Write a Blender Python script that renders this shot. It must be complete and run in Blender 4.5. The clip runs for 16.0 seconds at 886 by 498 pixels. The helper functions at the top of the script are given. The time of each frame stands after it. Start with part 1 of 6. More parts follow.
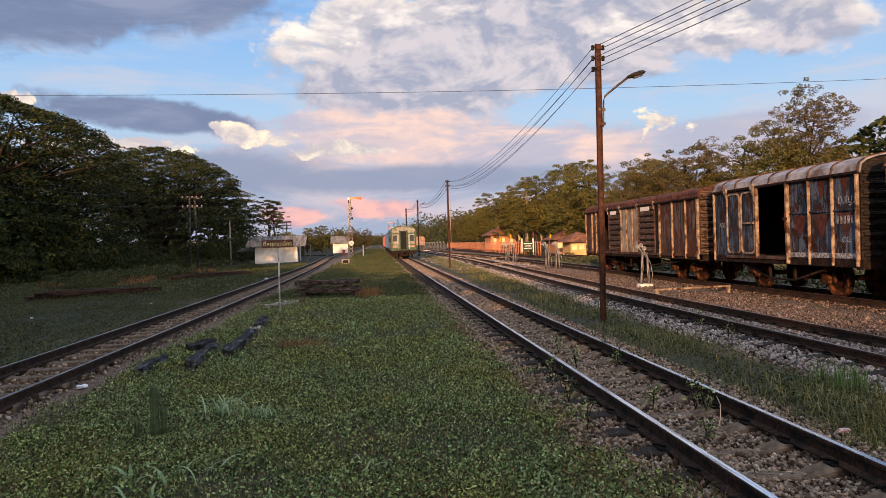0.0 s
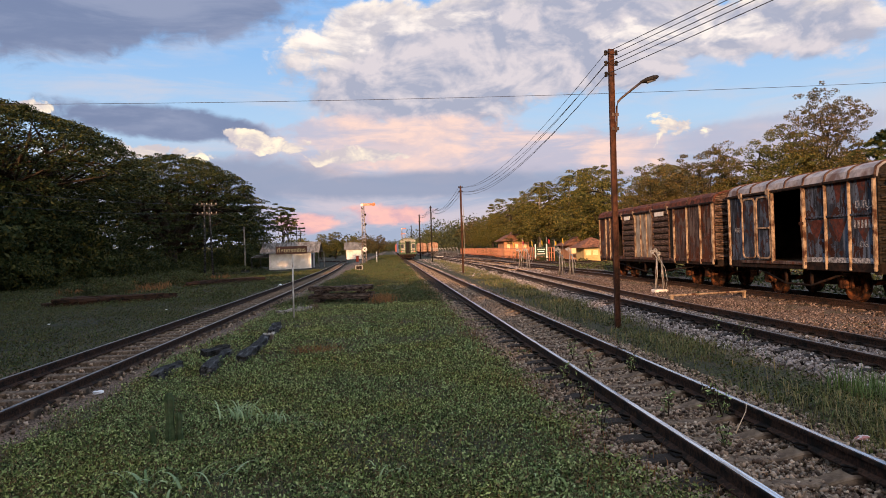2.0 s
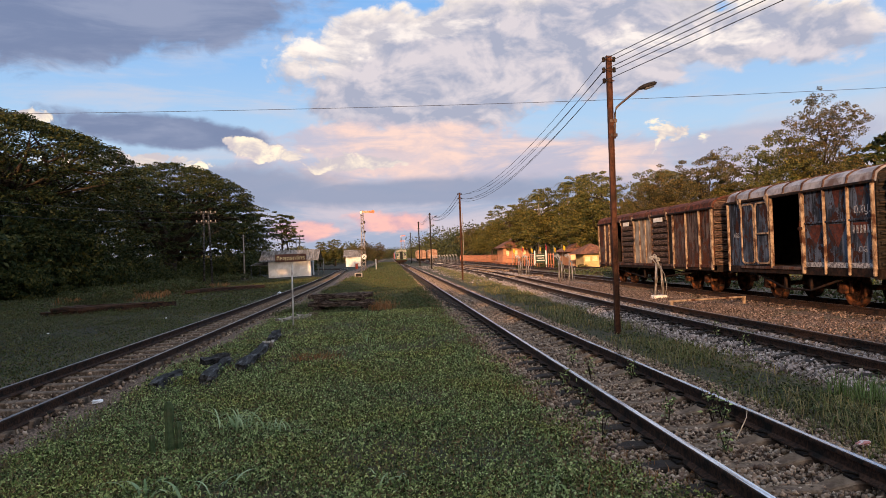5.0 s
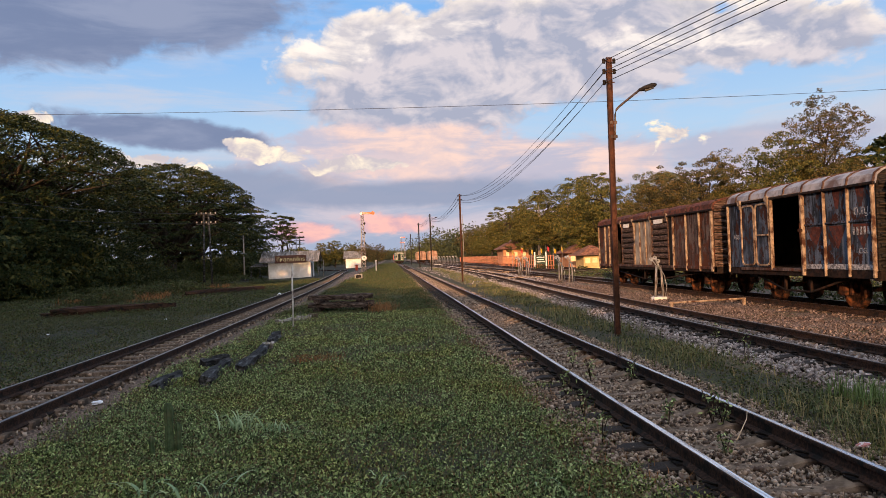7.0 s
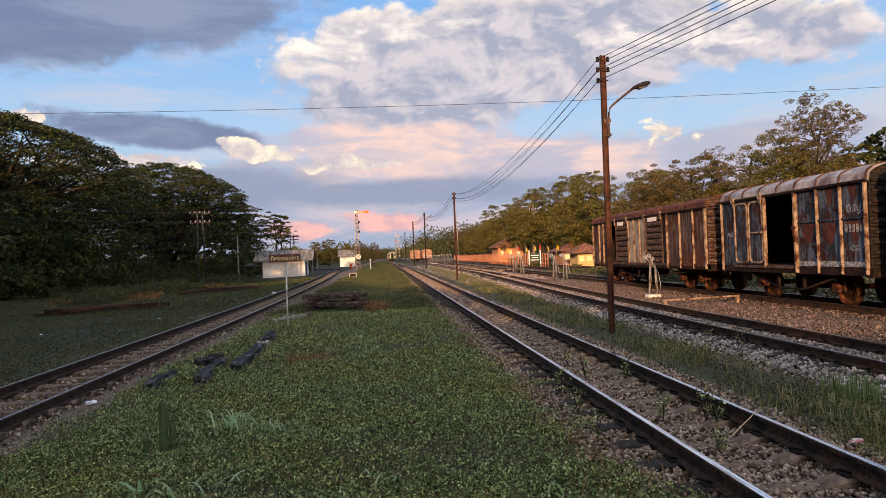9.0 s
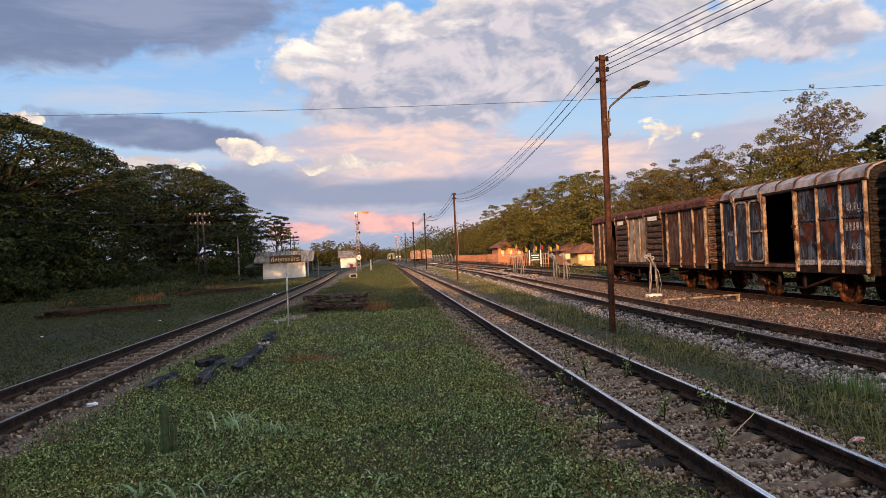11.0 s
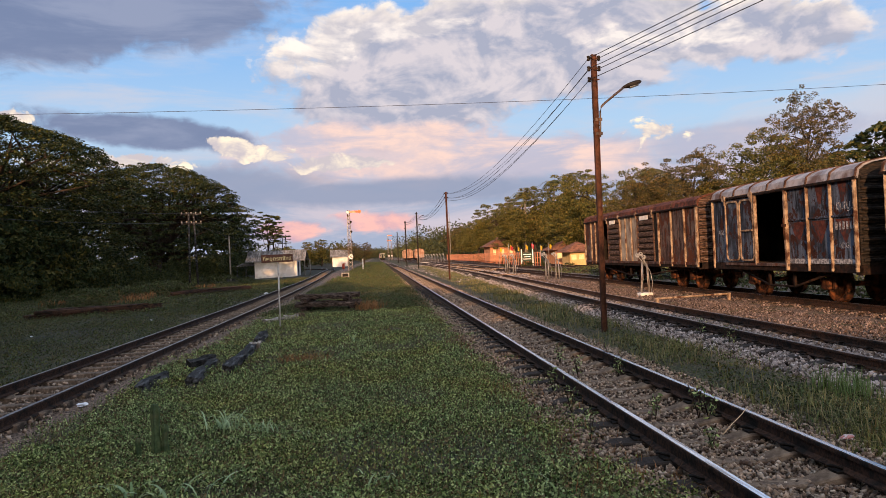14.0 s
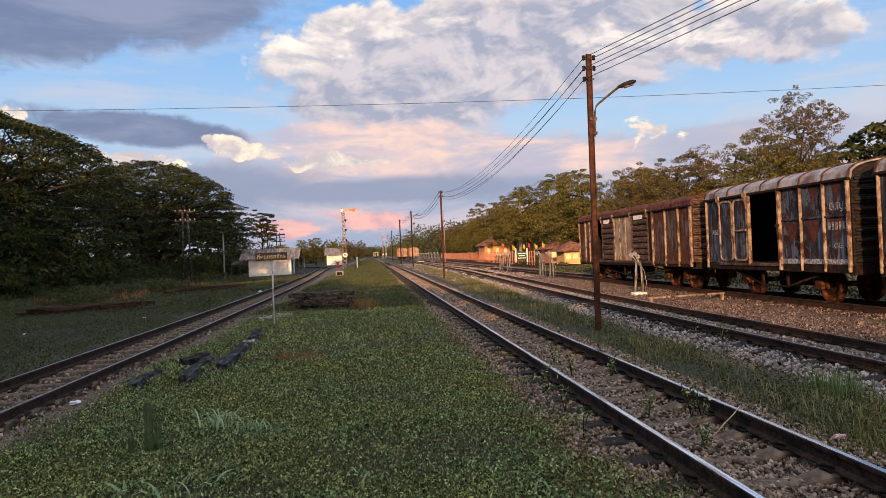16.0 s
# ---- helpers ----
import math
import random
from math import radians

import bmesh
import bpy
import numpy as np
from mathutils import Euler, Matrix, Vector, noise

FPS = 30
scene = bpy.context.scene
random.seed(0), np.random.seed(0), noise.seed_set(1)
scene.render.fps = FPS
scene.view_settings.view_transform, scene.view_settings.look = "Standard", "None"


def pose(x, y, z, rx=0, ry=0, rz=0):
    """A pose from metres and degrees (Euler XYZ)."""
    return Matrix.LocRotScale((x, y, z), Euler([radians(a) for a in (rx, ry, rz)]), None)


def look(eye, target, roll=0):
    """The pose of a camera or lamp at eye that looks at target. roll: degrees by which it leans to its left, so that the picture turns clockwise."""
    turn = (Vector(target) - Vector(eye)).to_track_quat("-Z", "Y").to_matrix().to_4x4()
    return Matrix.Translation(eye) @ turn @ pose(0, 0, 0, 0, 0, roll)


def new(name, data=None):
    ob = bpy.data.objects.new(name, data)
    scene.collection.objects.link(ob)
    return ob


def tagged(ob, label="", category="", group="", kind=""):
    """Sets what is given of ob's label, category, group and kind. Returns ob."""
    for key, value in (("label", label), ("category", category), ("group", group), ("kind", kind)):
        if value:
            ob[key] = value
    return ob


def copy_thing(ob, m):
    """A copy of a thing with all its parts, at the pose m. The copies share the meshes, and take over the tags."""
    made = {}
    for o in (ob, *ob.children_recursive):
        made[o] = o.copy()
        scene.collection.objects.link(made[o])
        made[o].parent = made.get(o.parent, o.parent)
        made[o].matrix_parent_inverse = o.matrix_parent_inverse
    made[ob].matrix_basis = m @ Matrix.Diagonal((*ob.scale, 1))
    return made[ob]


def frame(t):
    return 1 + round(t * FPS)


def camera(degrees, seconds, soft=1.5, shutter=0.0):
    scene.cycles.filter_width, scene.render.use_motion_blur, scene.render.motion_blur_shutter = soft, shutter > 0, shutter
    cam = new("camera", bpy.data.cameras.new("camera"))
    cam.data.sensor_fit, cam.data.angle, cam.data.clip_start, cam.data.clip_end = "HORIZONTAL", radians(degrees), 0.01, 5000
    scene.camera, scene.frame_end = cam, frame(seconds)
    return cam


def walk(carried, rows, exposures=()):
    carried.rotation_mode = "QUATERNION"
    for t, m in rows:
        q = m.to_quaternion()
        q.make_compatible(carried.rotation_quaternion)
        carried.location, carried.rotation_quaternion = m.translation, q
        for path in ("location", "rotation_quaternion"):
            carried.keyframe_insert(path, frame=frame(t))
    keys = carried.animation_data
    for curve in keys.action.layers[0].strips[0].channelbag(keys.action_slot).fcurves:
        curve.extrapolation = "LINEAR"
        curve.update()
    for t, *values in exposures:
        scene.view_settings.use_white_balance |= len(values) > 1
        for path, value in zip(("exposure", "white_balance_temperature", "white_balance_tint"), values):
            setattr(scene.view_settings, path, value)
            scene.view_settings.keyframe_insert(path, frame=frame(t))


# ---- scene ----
EYE = (0.0, 0.0, 1.74)
cam = camera(62.98, 16.0, soft=0.6)
TURNS = [
    (0, 89.44, 1.72, -5.20),
    (0.5, 89.56, 2.00, -4.73),
    (1, 89.61, 2.02, -4.38),
    (1.5, 89.81, 1.91, -4.20),
    (2, 89.94, 1.89, -4.15),
    (2.5, 90.09, 2.03, -4.16),
    (3, 90.24, 2.05, -4.09),
    (3.5, 90.28, 2.01, -4.07),
    (4, 90.34, 2.14, -4.12),
    (6.5, 90.61, 2.16, -4.26),
    (7, 90.60, 2.14, -4.20),
    (7.5, 90.58, 2.27, -4.24),
    (8, 90.52, 2.29, -4.38),
    (8.5, 90.48, 2.21, -4.56),
    (9, 90.46, 2.31, -4.64),
    (11.5, 90.49, 2.61, -4.61),
    (12, 90.48, 2.62, -4.68),
    (12.5, 90.46, 2.63, -4.83),
    (13, 90.44, 2.49, -4.98),
    (13.5, 90.42, 2.61, -5.08),
    (14, 90.39, 2.62, -5.24),
    (14.5, 90.34, 2.54, -5.42),
    (15, 90.29, 2.57, -5.52),
    (15.5, 90.27, 2.52, -5.59),
    (16, 90.27, 2.40, -5.68),
]
walk(cam, [(t, pose(*EYE, a, b, c)) for t, a, b, c in TURNS])

# ---- light ----
SUN_TO = Vector((-0.30, -0.954, 0.0)).normalized()
SUN_EL = radians(11.0)
SUN_DIR = Vector((SUN_TO.x * math.cos(SUN_EL), SUN_TO.y * math.cos(SUN_EL), math.sin(SUN_EL)))
sun_data = bpy.data.lights.new("sun", "SUN")
sun_data.energy, sun_data.angle, sun_data.color = 4.8, radians(0.6), (1.0, 0.56, 0.28)
sun = new("sun", sun_data)
sun.matrix_world = look(SUN_DIR * 100, (0, 0, 0))


class Nodes:
    """Small wrapper to write node trees as expressions."""

    def __init__(self, tree):
        self.t = tree
        tree.nodes.clear()

    def n(self, kind):
        return self.t.nodes.new(kind)

    def plug(self, value, socket):
        if isinstance(value, bpy.types.NodeSocket):
            self.t.links.new(value, socket)
        elif isinstance(value, (int, float)) and socket.type in ("RGBA", "VECTOR"):
            socket.default_value = (value, value, value, 1)[: len(socket.default_value)]
        elif isinstance(value, tuple) and socket.type == "RGBA":
            socket.default_value = (*value[:3], 1)
        else:
            socket.default_value = value

    def m(self, op, a, b=0.0, c=0.0, clamp=False):
        node = self.n("ShaderNodeMath")
        node.operation, node.use_clamp = op, clamp
        for v, s in zip((a, b, c), node.inputs):
            self.plug(v, s)
        return node.outputs[0]

    def step(self, x, lo, hi, a=0.0, b=1.0):
        node = self.n("ShaderNodeMapRange")
        node.interpolation_type = "SMOOTHSTEP"
        for v, s in zip((x, lo, hi, a, b), node.inputs):
            self.plug(v, s)
        return node.outputs[0]

    def mix(self, fac, a, b, blend="MIX"):
        node = self.n("ShaderNodeMix")
        node.data_type, node.blend_type = "RGBA", blend
        self.plug(fac, node.inputs[0])
        self.plug(a, node.inputs[6])
        self.plug(b, node.inputs[7])
        return node.outputs[2]

    def noise(self, vec, scale, detail=4.0, rough=0.55, dist=0.0):
        node = self.n("ShaderNodeTexNoise")
        if vec is not None:
            self.plug(vec, node.inputs["Vector"])
        self.plug(scale, node.inputs["Scale"])
        self.plug(detail, node.inputs["Detail"])
        self.plug(rough, node.inputs["Roughness"])
        self.plug(dist, node.inputs["Distortion"])
        return node.outputs[0]

    def xyz(self, x, y, z=0.0):
        node = self.n("ShaderNodeCombineXYZ")
        for v, s in zip((x, y, z), node.inputs):
            self.plug(v, s)
        return node.outputs[0]

    def sep(self, vec):
        node = self.n("ShaderNodeSeparateXYZ")
        self.plug(vec, node.inputs[0])
        return node.outputs

    def obj(self, scale=(1, 1, 1)):
        co = self.n("ShaderNodeTexCoord").outputs["Object"]
        mp = self.n("ShaderNodeMapping")
        self.plug(co, mp.inputs[0])
        mp.inputs["Scale"].default_value = scale
        return mp.outputs[0]


# ---- sky: clear blue above, an evening cloud deck with pink lower edges ----
EAST = 0.80
world = bpy.data.worlds.new("evening_sky")
scene.world = world
world.use_nodes = True
W = Nodes(world.node_tree)
sky = W.n("ShaderNodeTexSky")
sky.sky_type, sky.sun_disc = "NISHITA", False
sky.sun_elevation = SUN_EL
sky.sun_rotation = math.atan2(SUN_TO.x, SUN_TO.y)
dx, dy, dz = W.sep(W.n("ShaderNodeTexCoord").outputs["Generated"])
az = W.m("ARCTAN2", dx, dy)
el = W.m("ARCSINE", dz)


def at(da, de, stretch=1.8):
    return W.xyz(W.m("ADD", az, da), W.m("MULTIPLY", W.m("ADD", el, de), stretch), 0.3)


big = W.noise(at(0, 0), 6.0, 5.0, 0.5, 0.3)
fine = W.noise(at(0, 0), 11.0, 9.0, 0.55, 0.45)
lit = W.noise(at(0.012, 0.012), 11.0, 9.0, 0.55, 0.45)
streak = W.noise(at(0, 0, 5.0), 5.0, 7.0, 0.6, 0.4)
puff = W.noise(at(0, 0, 1.4), 26.0, 7.0, 0.6, 0.6)
puff_lit = W.noise(at(0.006, 0.006, 1.4), 26.0, 7.0, 0.6, 0.6)
relief = W.m("ADD", W.m("ADD", 0.5, W.m("MULTIPLY", W.m("SUBTRACT", fine, lit), 5.5)), W.m("MULTIPLY", W.m("SUBTRACT", puff, puff_lit), 1.3), clamp=True)


def blob(ca, ce, ra, re, slant=0.0):
    """A soft elliptical cloud mass round an azimuth and elevation in radians; 1 at its middle, 0 at its rim."""
    a = W.m("SUBTRACT", az, ca)
    e = W.m("SUBTRACT", W.m("SUBTRACT", el, ce), W.m("MULTIPLY", a, slant))
    r = W.m("ADD", W.m("POWER", W.m("ABSOLUTE", W.m("DIVIDE", a, ra)), 2.0), W.m("POWER", W.m("ABSOLUTE", W.m("DIVIDE", e, re)), 2.0))
    return W.m("SUBTRACT", 1.0, W.m("SQRT", r))


def union(*masses):
    out = masses[0]
    for q in masses[1:]:
        out = W.m("MAXIMUM", out, q)
    return out


def cover(mass, lo=0.0, hi=0.25, rag=1.0, rag_fine=1.1, rag_puff=0.5):
    n = W.m("ADD", W.m("MULTIPLY", W.m("SUBTRACT", big, 0.5), rag), W.m("MULTIPLY", W.m("SUBTRACT", fine, 0.5), rag_fine))
    n = W.m("ADD", n, W.m("MULTIPLY", W.m("SUBTRACT", puff, 0.5), rag_puff))
    return W.step(W.m("ADD", mass, n), lo, hi)


blue = W.mix(W.step(el, 0.10, 0.36), (0.46, 0.60, 0.80), (0.20, 0.42, 0.82))
nish = W.mix(1.0, sky.outputs[0], (0.05, 0.05, 0.05), "MULTIPLY")
c = W.mix(0.10, blue, nish)
# thin veil over much of the sky
c = W.mix(W.m("MULTIPLY", W.step(streak, 0.42, 0.68), W.step(el, 0.40, 0.15, 0.25, 0.75)), c, (0.55, 0.53, 0.62))
# lavender layer towards the horizon
c = W.mix(W.m("MULTIPLY", W.step(el, 0.17, 0.09), 0.92), c, W.mix(W.step(streak, 0.40, 0.62), (0.33, 0.36, 0.50), (0.55, 0.47, 0.55)))
# the large mass over the line: shaded inside, bright along its upper rim
mass = union(blob(0.20, 0.272, 0.36, 0.095, 0.06), blob(0.06, 0.235, 0.19, 0.105), blob(0.45, 0.262, 0.22, 0.045, -0.1))
m_main = cover(mass)
body = W.mix(relief, (0.36, 0.365, 0.48), (0.64, 0.56, 0.61))
rim = W.m("MULTIPLY", cover(mass, 0.0, 0.10), W.m("SUBTRACT", 1.0, cover(mass, 0.12, 0.55)))
body = W.mix(W.m("MULTIPLY", rim, W.step(el, 0.22, 0.28)), body, W.mix(relief, (0.60, 0.53, 0.56), (0.95, 0.80, 0.72)))
c = W.mix(m_main, c, body)
# white sunlit heads on it
m_white = cover(union(blob(0.42, 0.266, 0.14, 0.022, -0.1), blob(-0.055, 0.285, 0.06, 0.032), blob(0.05, 0.302, 0.11, 0.016, 0.05)), 0.0, 0.5, 0.5, 1.3, 1.6)
c = W.mix(W.m("MULTIPLY", m_white, 0.62), c, W.mix(relief, (0.58, 0.52, 0.57), (1.0, 0.86, 0.80)))
# warm bands under it
m_band = cover(union(blob(0.15, 0.128, 0.40, 0.038), blob(0.0, 0.16, 0.22, 0.03), blob(0.10, 0.098, 0.09, 0.012)), -0.1, 0.35, 0.7, 1.2, 0.9)
c = W.mix(W.m("MULTIPLY", m_band, 0.85), c, W.mix(W.m("MULTIPLY", W.step(streak, 0.42, 0.62), W.m("ADD", 0.4, W.m("MULTIPLY", relief, 0.6))), (0.50, 0.44, 0.54), (0.90, 0.60, 0.52)))
# slate bank low over the horizon
m_slate = cover(union(blob(0.03, 0.088, 0.30, 0.022), blob(-0.22, 0.10, 0.20, 0.035)), -0.1, 0.5, 0.5, 0.5)
c = W.mix(W.m("MULTIPLY", m_slate, 0.9), c, (0.27, 0.30, 0.43))
# pink sunlit towers on the horizon
m_pink = cover(union(blob(0.00, 0.050, 0.065, 0.019), blob(-0.12, 0.040, 0.06, 0.016)), 0.0, 0.5, 0.5, 1.2, 1.4)
c = W.mix(W.m("MULTIPLY", m_pink, 0.9), c, W.mix(relief, (0.62, 0.36, 0.42), (0.92, 0.47, 0.42)))
# lavender shelf beside the small cumulus
m_shelf = cover(blob(0.50, 0.130, 0.20, 0.030), 0.0, 0.4, 0.6, 0.6)
c = W.mix(W.m("MULTIPLY", m_shelf, 0.8), c, (0.42, 0.42, 0.55))
# dark slate clouds on the shaded side
m_dark = cover(union(blob(-0.34, 0.305, 0.31, 0.062, 0.16), blob(-0.29, 0.172, 0.17, 0.026, -0.10)), 0.0, 0.38, 0.45, 0.8, 0.6)
c = W.mix(W.m("MULTIPLY", m_dark, 0.95), c, W.mix(W.step(streak, 0.35, 0.65), (0.17, 0.20, 0.33), (0.26, 0.285, 0.42)))
# cream cumulus tops
m_cream = cover(union(blob(-0.160, 0.148, 0.070, 0.014, -0.15), blob(-0.05, 0.128, 0.085, 0.015), blob(-0.31, 0.134, 0.10, 0.013), blob(0.385, 0.150, 0.045, 0.022), blob(-0.44, 0.185, 0.03, 0.008)), 0.05, 0.32, 0.5, 1.8, 2.6)
c = W.mix(m_cream, c, W.mix(W.m("MULTIPLY", relief, W.step(puff, 0.30, 0.60)), (0.56, 0.48, 0.52), (0.98, 0.80, 0.64)))
# pale overhead tone and glow round the low sun, added unseen as fill
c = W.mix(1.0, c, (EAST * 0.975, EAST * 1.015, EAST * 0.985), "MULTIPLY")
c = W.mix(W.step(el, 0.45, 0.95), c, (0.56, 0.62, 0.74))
toward = W.m("ADD", W.m("MULTIPLY", dx, SUN_TO.x), W.m("MULTIPLY", dy, SUN_TO.y))
c = W.mix(W.m("MULTIPLY", W.step(toward, 0.0, 1.0), W.step(el, 0.9, 0.1)), c, (1.9, 1.5, 1.15))
c = W.mix(W.step(dz, 0.0, -0.04), c, (0.10, 0.10, 0.09))
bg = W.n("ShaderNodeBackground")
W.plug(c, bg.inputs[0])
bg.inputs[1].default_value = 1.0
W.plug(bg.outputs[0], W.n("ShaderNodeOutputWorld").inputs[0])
scene.view_settings.exposure = 0.6


# ---- materials ----
def material(name, color, rough=0.8, metal=0.0, bump=0.0, bump_scale=40.0, extra=None, spec=None, translucent=0.0):
    """color: a tuple, or a function of the node wrapper that returns a colour socket."""
    mat = bpy.data.materials.new(name)
    mat.use_nodes = True
    N = Nodes(mat.node_tree)
    p = N.n("ShaderNodeBsdfPrincipled")
    N.plug(color(N) if callable(color) else color, p.inputs["Base Color"])
    N.plug(rough(N) if callable(rough) else rough, p.inputs["Roughness"])
    p.inputs["Metallic"].default_value = metal
    p.inputs["Specular IOR Level"].default_value = spec if spec is not None else (0.10 if isinstance(rough, float) and rough >= 0.7 else 0.4)
    if bump:
        b = N.n("ShaderNodeBump")
        b.inputs["Strength"].default_value = bump
        b.inputs["Distance"].default_value = 0.02
        N.plug(extra(N) if extra else N.noise(N.obj(), bump_scale, 6.0, 0.6), b.inputs["Height"])
        N.plug(b.outputs[0], p.inputs["Normal"])
    out = p.outputs[0]
    if translucent:
        tr = N.n("ShaderNodeBsdfTranslucent")
        N.plug(color(N) if callable(color) else color, tr.inputs[0])
        mx = N.n("ShaderNodeMixShader")
        mx.inputs[0].default_value = translucent
        N.plug(out, mx.inputs[1])
        N.plug(tr.outputs[0], mx.inputs[2])
        out = mx.outputs[0]
    N.plug(out, N.n("ShaderNodeOutputMaterial").inputs[0])
    return mat


def two_tone(a, b, scale, lo=0.4, hi=0.6, c=None, cscale=6.0, stretch=(1, 1, 1), detail=6.0):
    """Two colours mixed by noise, with a third in broader patches."""
    def build(N):
        co = N.obj(stretch)
        out = N.mix(N.step(N.noise(co, scale, detail, 0.6), lo, hi), a, b)
        if c is not None:
            out = N.mix(N.step(N.noise(co, cscale, 4.0), 0.48, 0.66), out, c)
        return out
    return build


def by_island(colors, by_object=False):
    """Colours that change from piece to piece."""
    def build(N):
        r = N.n("ShaderNodeObjectInfo").outputs["Random"] if by_object else N.n("ShaderNodeNewGeometry").outputs["Random Per Island"]
        ramp = N.n("ShaderNodeValToRGB")
        N.plug(r, ramp.inputs[0])
        el = ramp.color_ramp.elements
        while len(el) < len(colors):
            el.new(0.5)
        for i, (e, col) in enumerate(zip(el, colors)):
            e.position, e.color = i / max(1, len(colors) - 1), (*col, 1)
        return N.mix(N.step(N.noise(N.obj(), 9.0, 5.0), 0.3, 0.75), ramp.outputs[0], N.mix(1.0, ramp.outputs[0], (0.55, 0.55, 0.55), "MULTIPLY"))
    return build


def leaves(name, colors, trans=0.25, patch=0.25):
    def build(N):
        r = N.n("ShaderNodeNewGeometry").outputs["Random Per Island"]
        ramp = N.n("ShaderNodeValToRGB")
        N.plug(r, ramp.inputs[0])
        el = ramp.color_ramp.elements
        while len(el) < len(colors):
            el.new(0.5)
        for i, (e, col) in enumerate(zip(el, colors)):
            e.position, e.color = i / (len(colors) - 1), (*col, 1)
        return N.mix(N.step(N.noise(N.obj(), patch, 3.0), 0.4, 0.65), ramp.outputs[0], N.mix(1.0, ramp.outputs[0], (1.12, 1.0, 0.8), "MULTIPLY"))
    return material(name, build, 0.6, translucent=trans, spec=0.12)


M = {}
M["rail_side"] = material("rusty_rail_steel", two_tone((0.020, 0.012, 0.009), (0.060, 0.030, 0.018), 30, c=(0.010, 0.008, 0.007)), 0.9, 0.0, 0.4, 60, spec=0.2)
M["rail_head"] = material("polished_rail_head", two_tone((0.60, 0.60, 0.63), (0.84, 0.84, 0.87), 3, stretch=(20, 0.6, 20), c=(0.34, 0.30, 0.28), cscale=2), 0.20, 1.0)
M["rail_dull"] = material("dull_rail_head", two_tone((0.16, 0.12, 0.10), (0.30, 0.25, 0.22), 8), 0.38, 0.9)
M["concrete"] = material("weathered_concrete", two_tone((0.10, 0.074, 0.054), (0.19, 0.14, 0.105), 7, c=(0.06, 0.045, 0.034)), 0.9, bump=0.5, bump_scale=60)
def sleeper_color(N):
    x, y, z = N.sep(N.n("ShaderNodeTexCoord").outputs["Object"])
    out = two_tone((0.12, 0.085, 0.058), (0.22, 0.16, 0.115), 7, c=(0.08, 0.055, 0.04))(N)
    edge = N.m("ADD", N.m("ABSOLUTE", x), N.m("MULTIPLY", N.m("SUBTRACT", N.noise(N.obj(), 9.0), 0.5), 0.12))
    return N.mix(N.m("MULTIPLY", N.step(edge, 0.42, 0.54), 0.92), out, (0.022, 0.019, 0.018))


M["oily_concrete"] = material("oil_stained_concrete", sleeper_color, 0.85, bump=0.5, bump_scale=60)
M["dark_wood"] = material("tarred_timber", two_tone((0.006, 0.006, 0.006), (0.036, 0.034, 0.033), 14, stretch=(0.6, 5, 4), c=(0.12, 0.12, 0.126), cscale=3), 0.8, bump=0.8, bump_scale=30)
M["old_wood"] = material("weathered_sleeper_timber", two_tone((0.010, 0.008, 0.007), (0.065, 0.045, 0.037), 9, stretch=(1, 5, 5), c=(0.13, 0.10, 0.085), cscale=5), 0.9, bump=0.9, bump_scale=26)
M["stone"] = material("ballast_stone", by_island([(0.024, 0.017, 0.014), (0.23, 0.16, 0.12), (0.46, 0.335, 0.24), (0.085, 0.053, 0.039), (0.56, 0.45, 0.35), (0.045, 0.032, 0.026)]), 0.9, bump=0.3, bump_scale=60)
M["stone_grey"] = material("grey_ballast_stone", by_island([(0.035, 0.029, 0.027), (0.34, 0.28, 0.255), (0.62, 0.55, 0.52), (0.13, 0.10, 0.088), (0.46, 0.385, 0.35), (0.05, 0.038, 0.033)]), 0.9, bump=0.3, bump_scale=60)
M["stone_dark"] = material("dark_brown_ballast_stone", by_island([(0.018, 0.014, 0.012), (0.16, 0.115, 0.098), (0.36, 0.28, 0.25), (0.055, 0.038, 0.032), (0.20, 0.145, 0.125)]), 0.9, bump=0.3, bump_scale=60)
M["weed"] = leaves("ground_weed_leaf", [(0.15, 0.115, 0.062), (0.014, 0.020, 0.009), (0.105, 0.155, 0.055), (0.44, 0.53, 0.24), (0.19, 0.28, 0.10), (0.026, 0.042, 0.016), (0.22, 0.165, 0.09)], 0.15, 0.6)
# Darker copy of the grass: tree shade is put into the blade colour.
M["shade_grass"] = leaves("shade_toned_grass_blade", [(0.030, 0.036, 0.014), (0.090, 0.094, 0.042), (0.17, 0.155, 0.082), (0.045, 0.064, 0.022)], 0.1, 0.8)
M["grass"] = leaves("grass_blade", [(0.045, 0.062, 0.020), (0.14, 0.15, 0.060), (0.24, 0.19, 0.10), (0.085, 0.125, 0.040)], 0.15, 0.8)
M["tall_grass"] = leaves("tall_grass_blade", [(0.20, 0.29, 0.15), (0.34, 0.44, 0.26), (0.13, 0.21, 0.09)], 0.2, 2.0)
M["verge_green"] = leaves("fresh_grass_blade", [(0.07, 0.12, 0.035), (0.15, 0.22, 0.08), (0.05, 0.08, 0.025)], 0.2, 2.0)
M["dry"] = leaves("dry_grass_blade", [(0.18, 0.09, 0.04), (0.26, 0.14, 0.06), (0.12, 0.06, 0.03)], 0.2, 1.0)
# Leaf tones put the shaded crowns and their golden tops into the colour.
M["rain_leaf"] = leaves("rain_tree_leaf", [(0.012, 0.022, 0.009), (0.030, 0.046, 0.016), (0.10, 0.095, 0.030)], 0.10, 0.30)
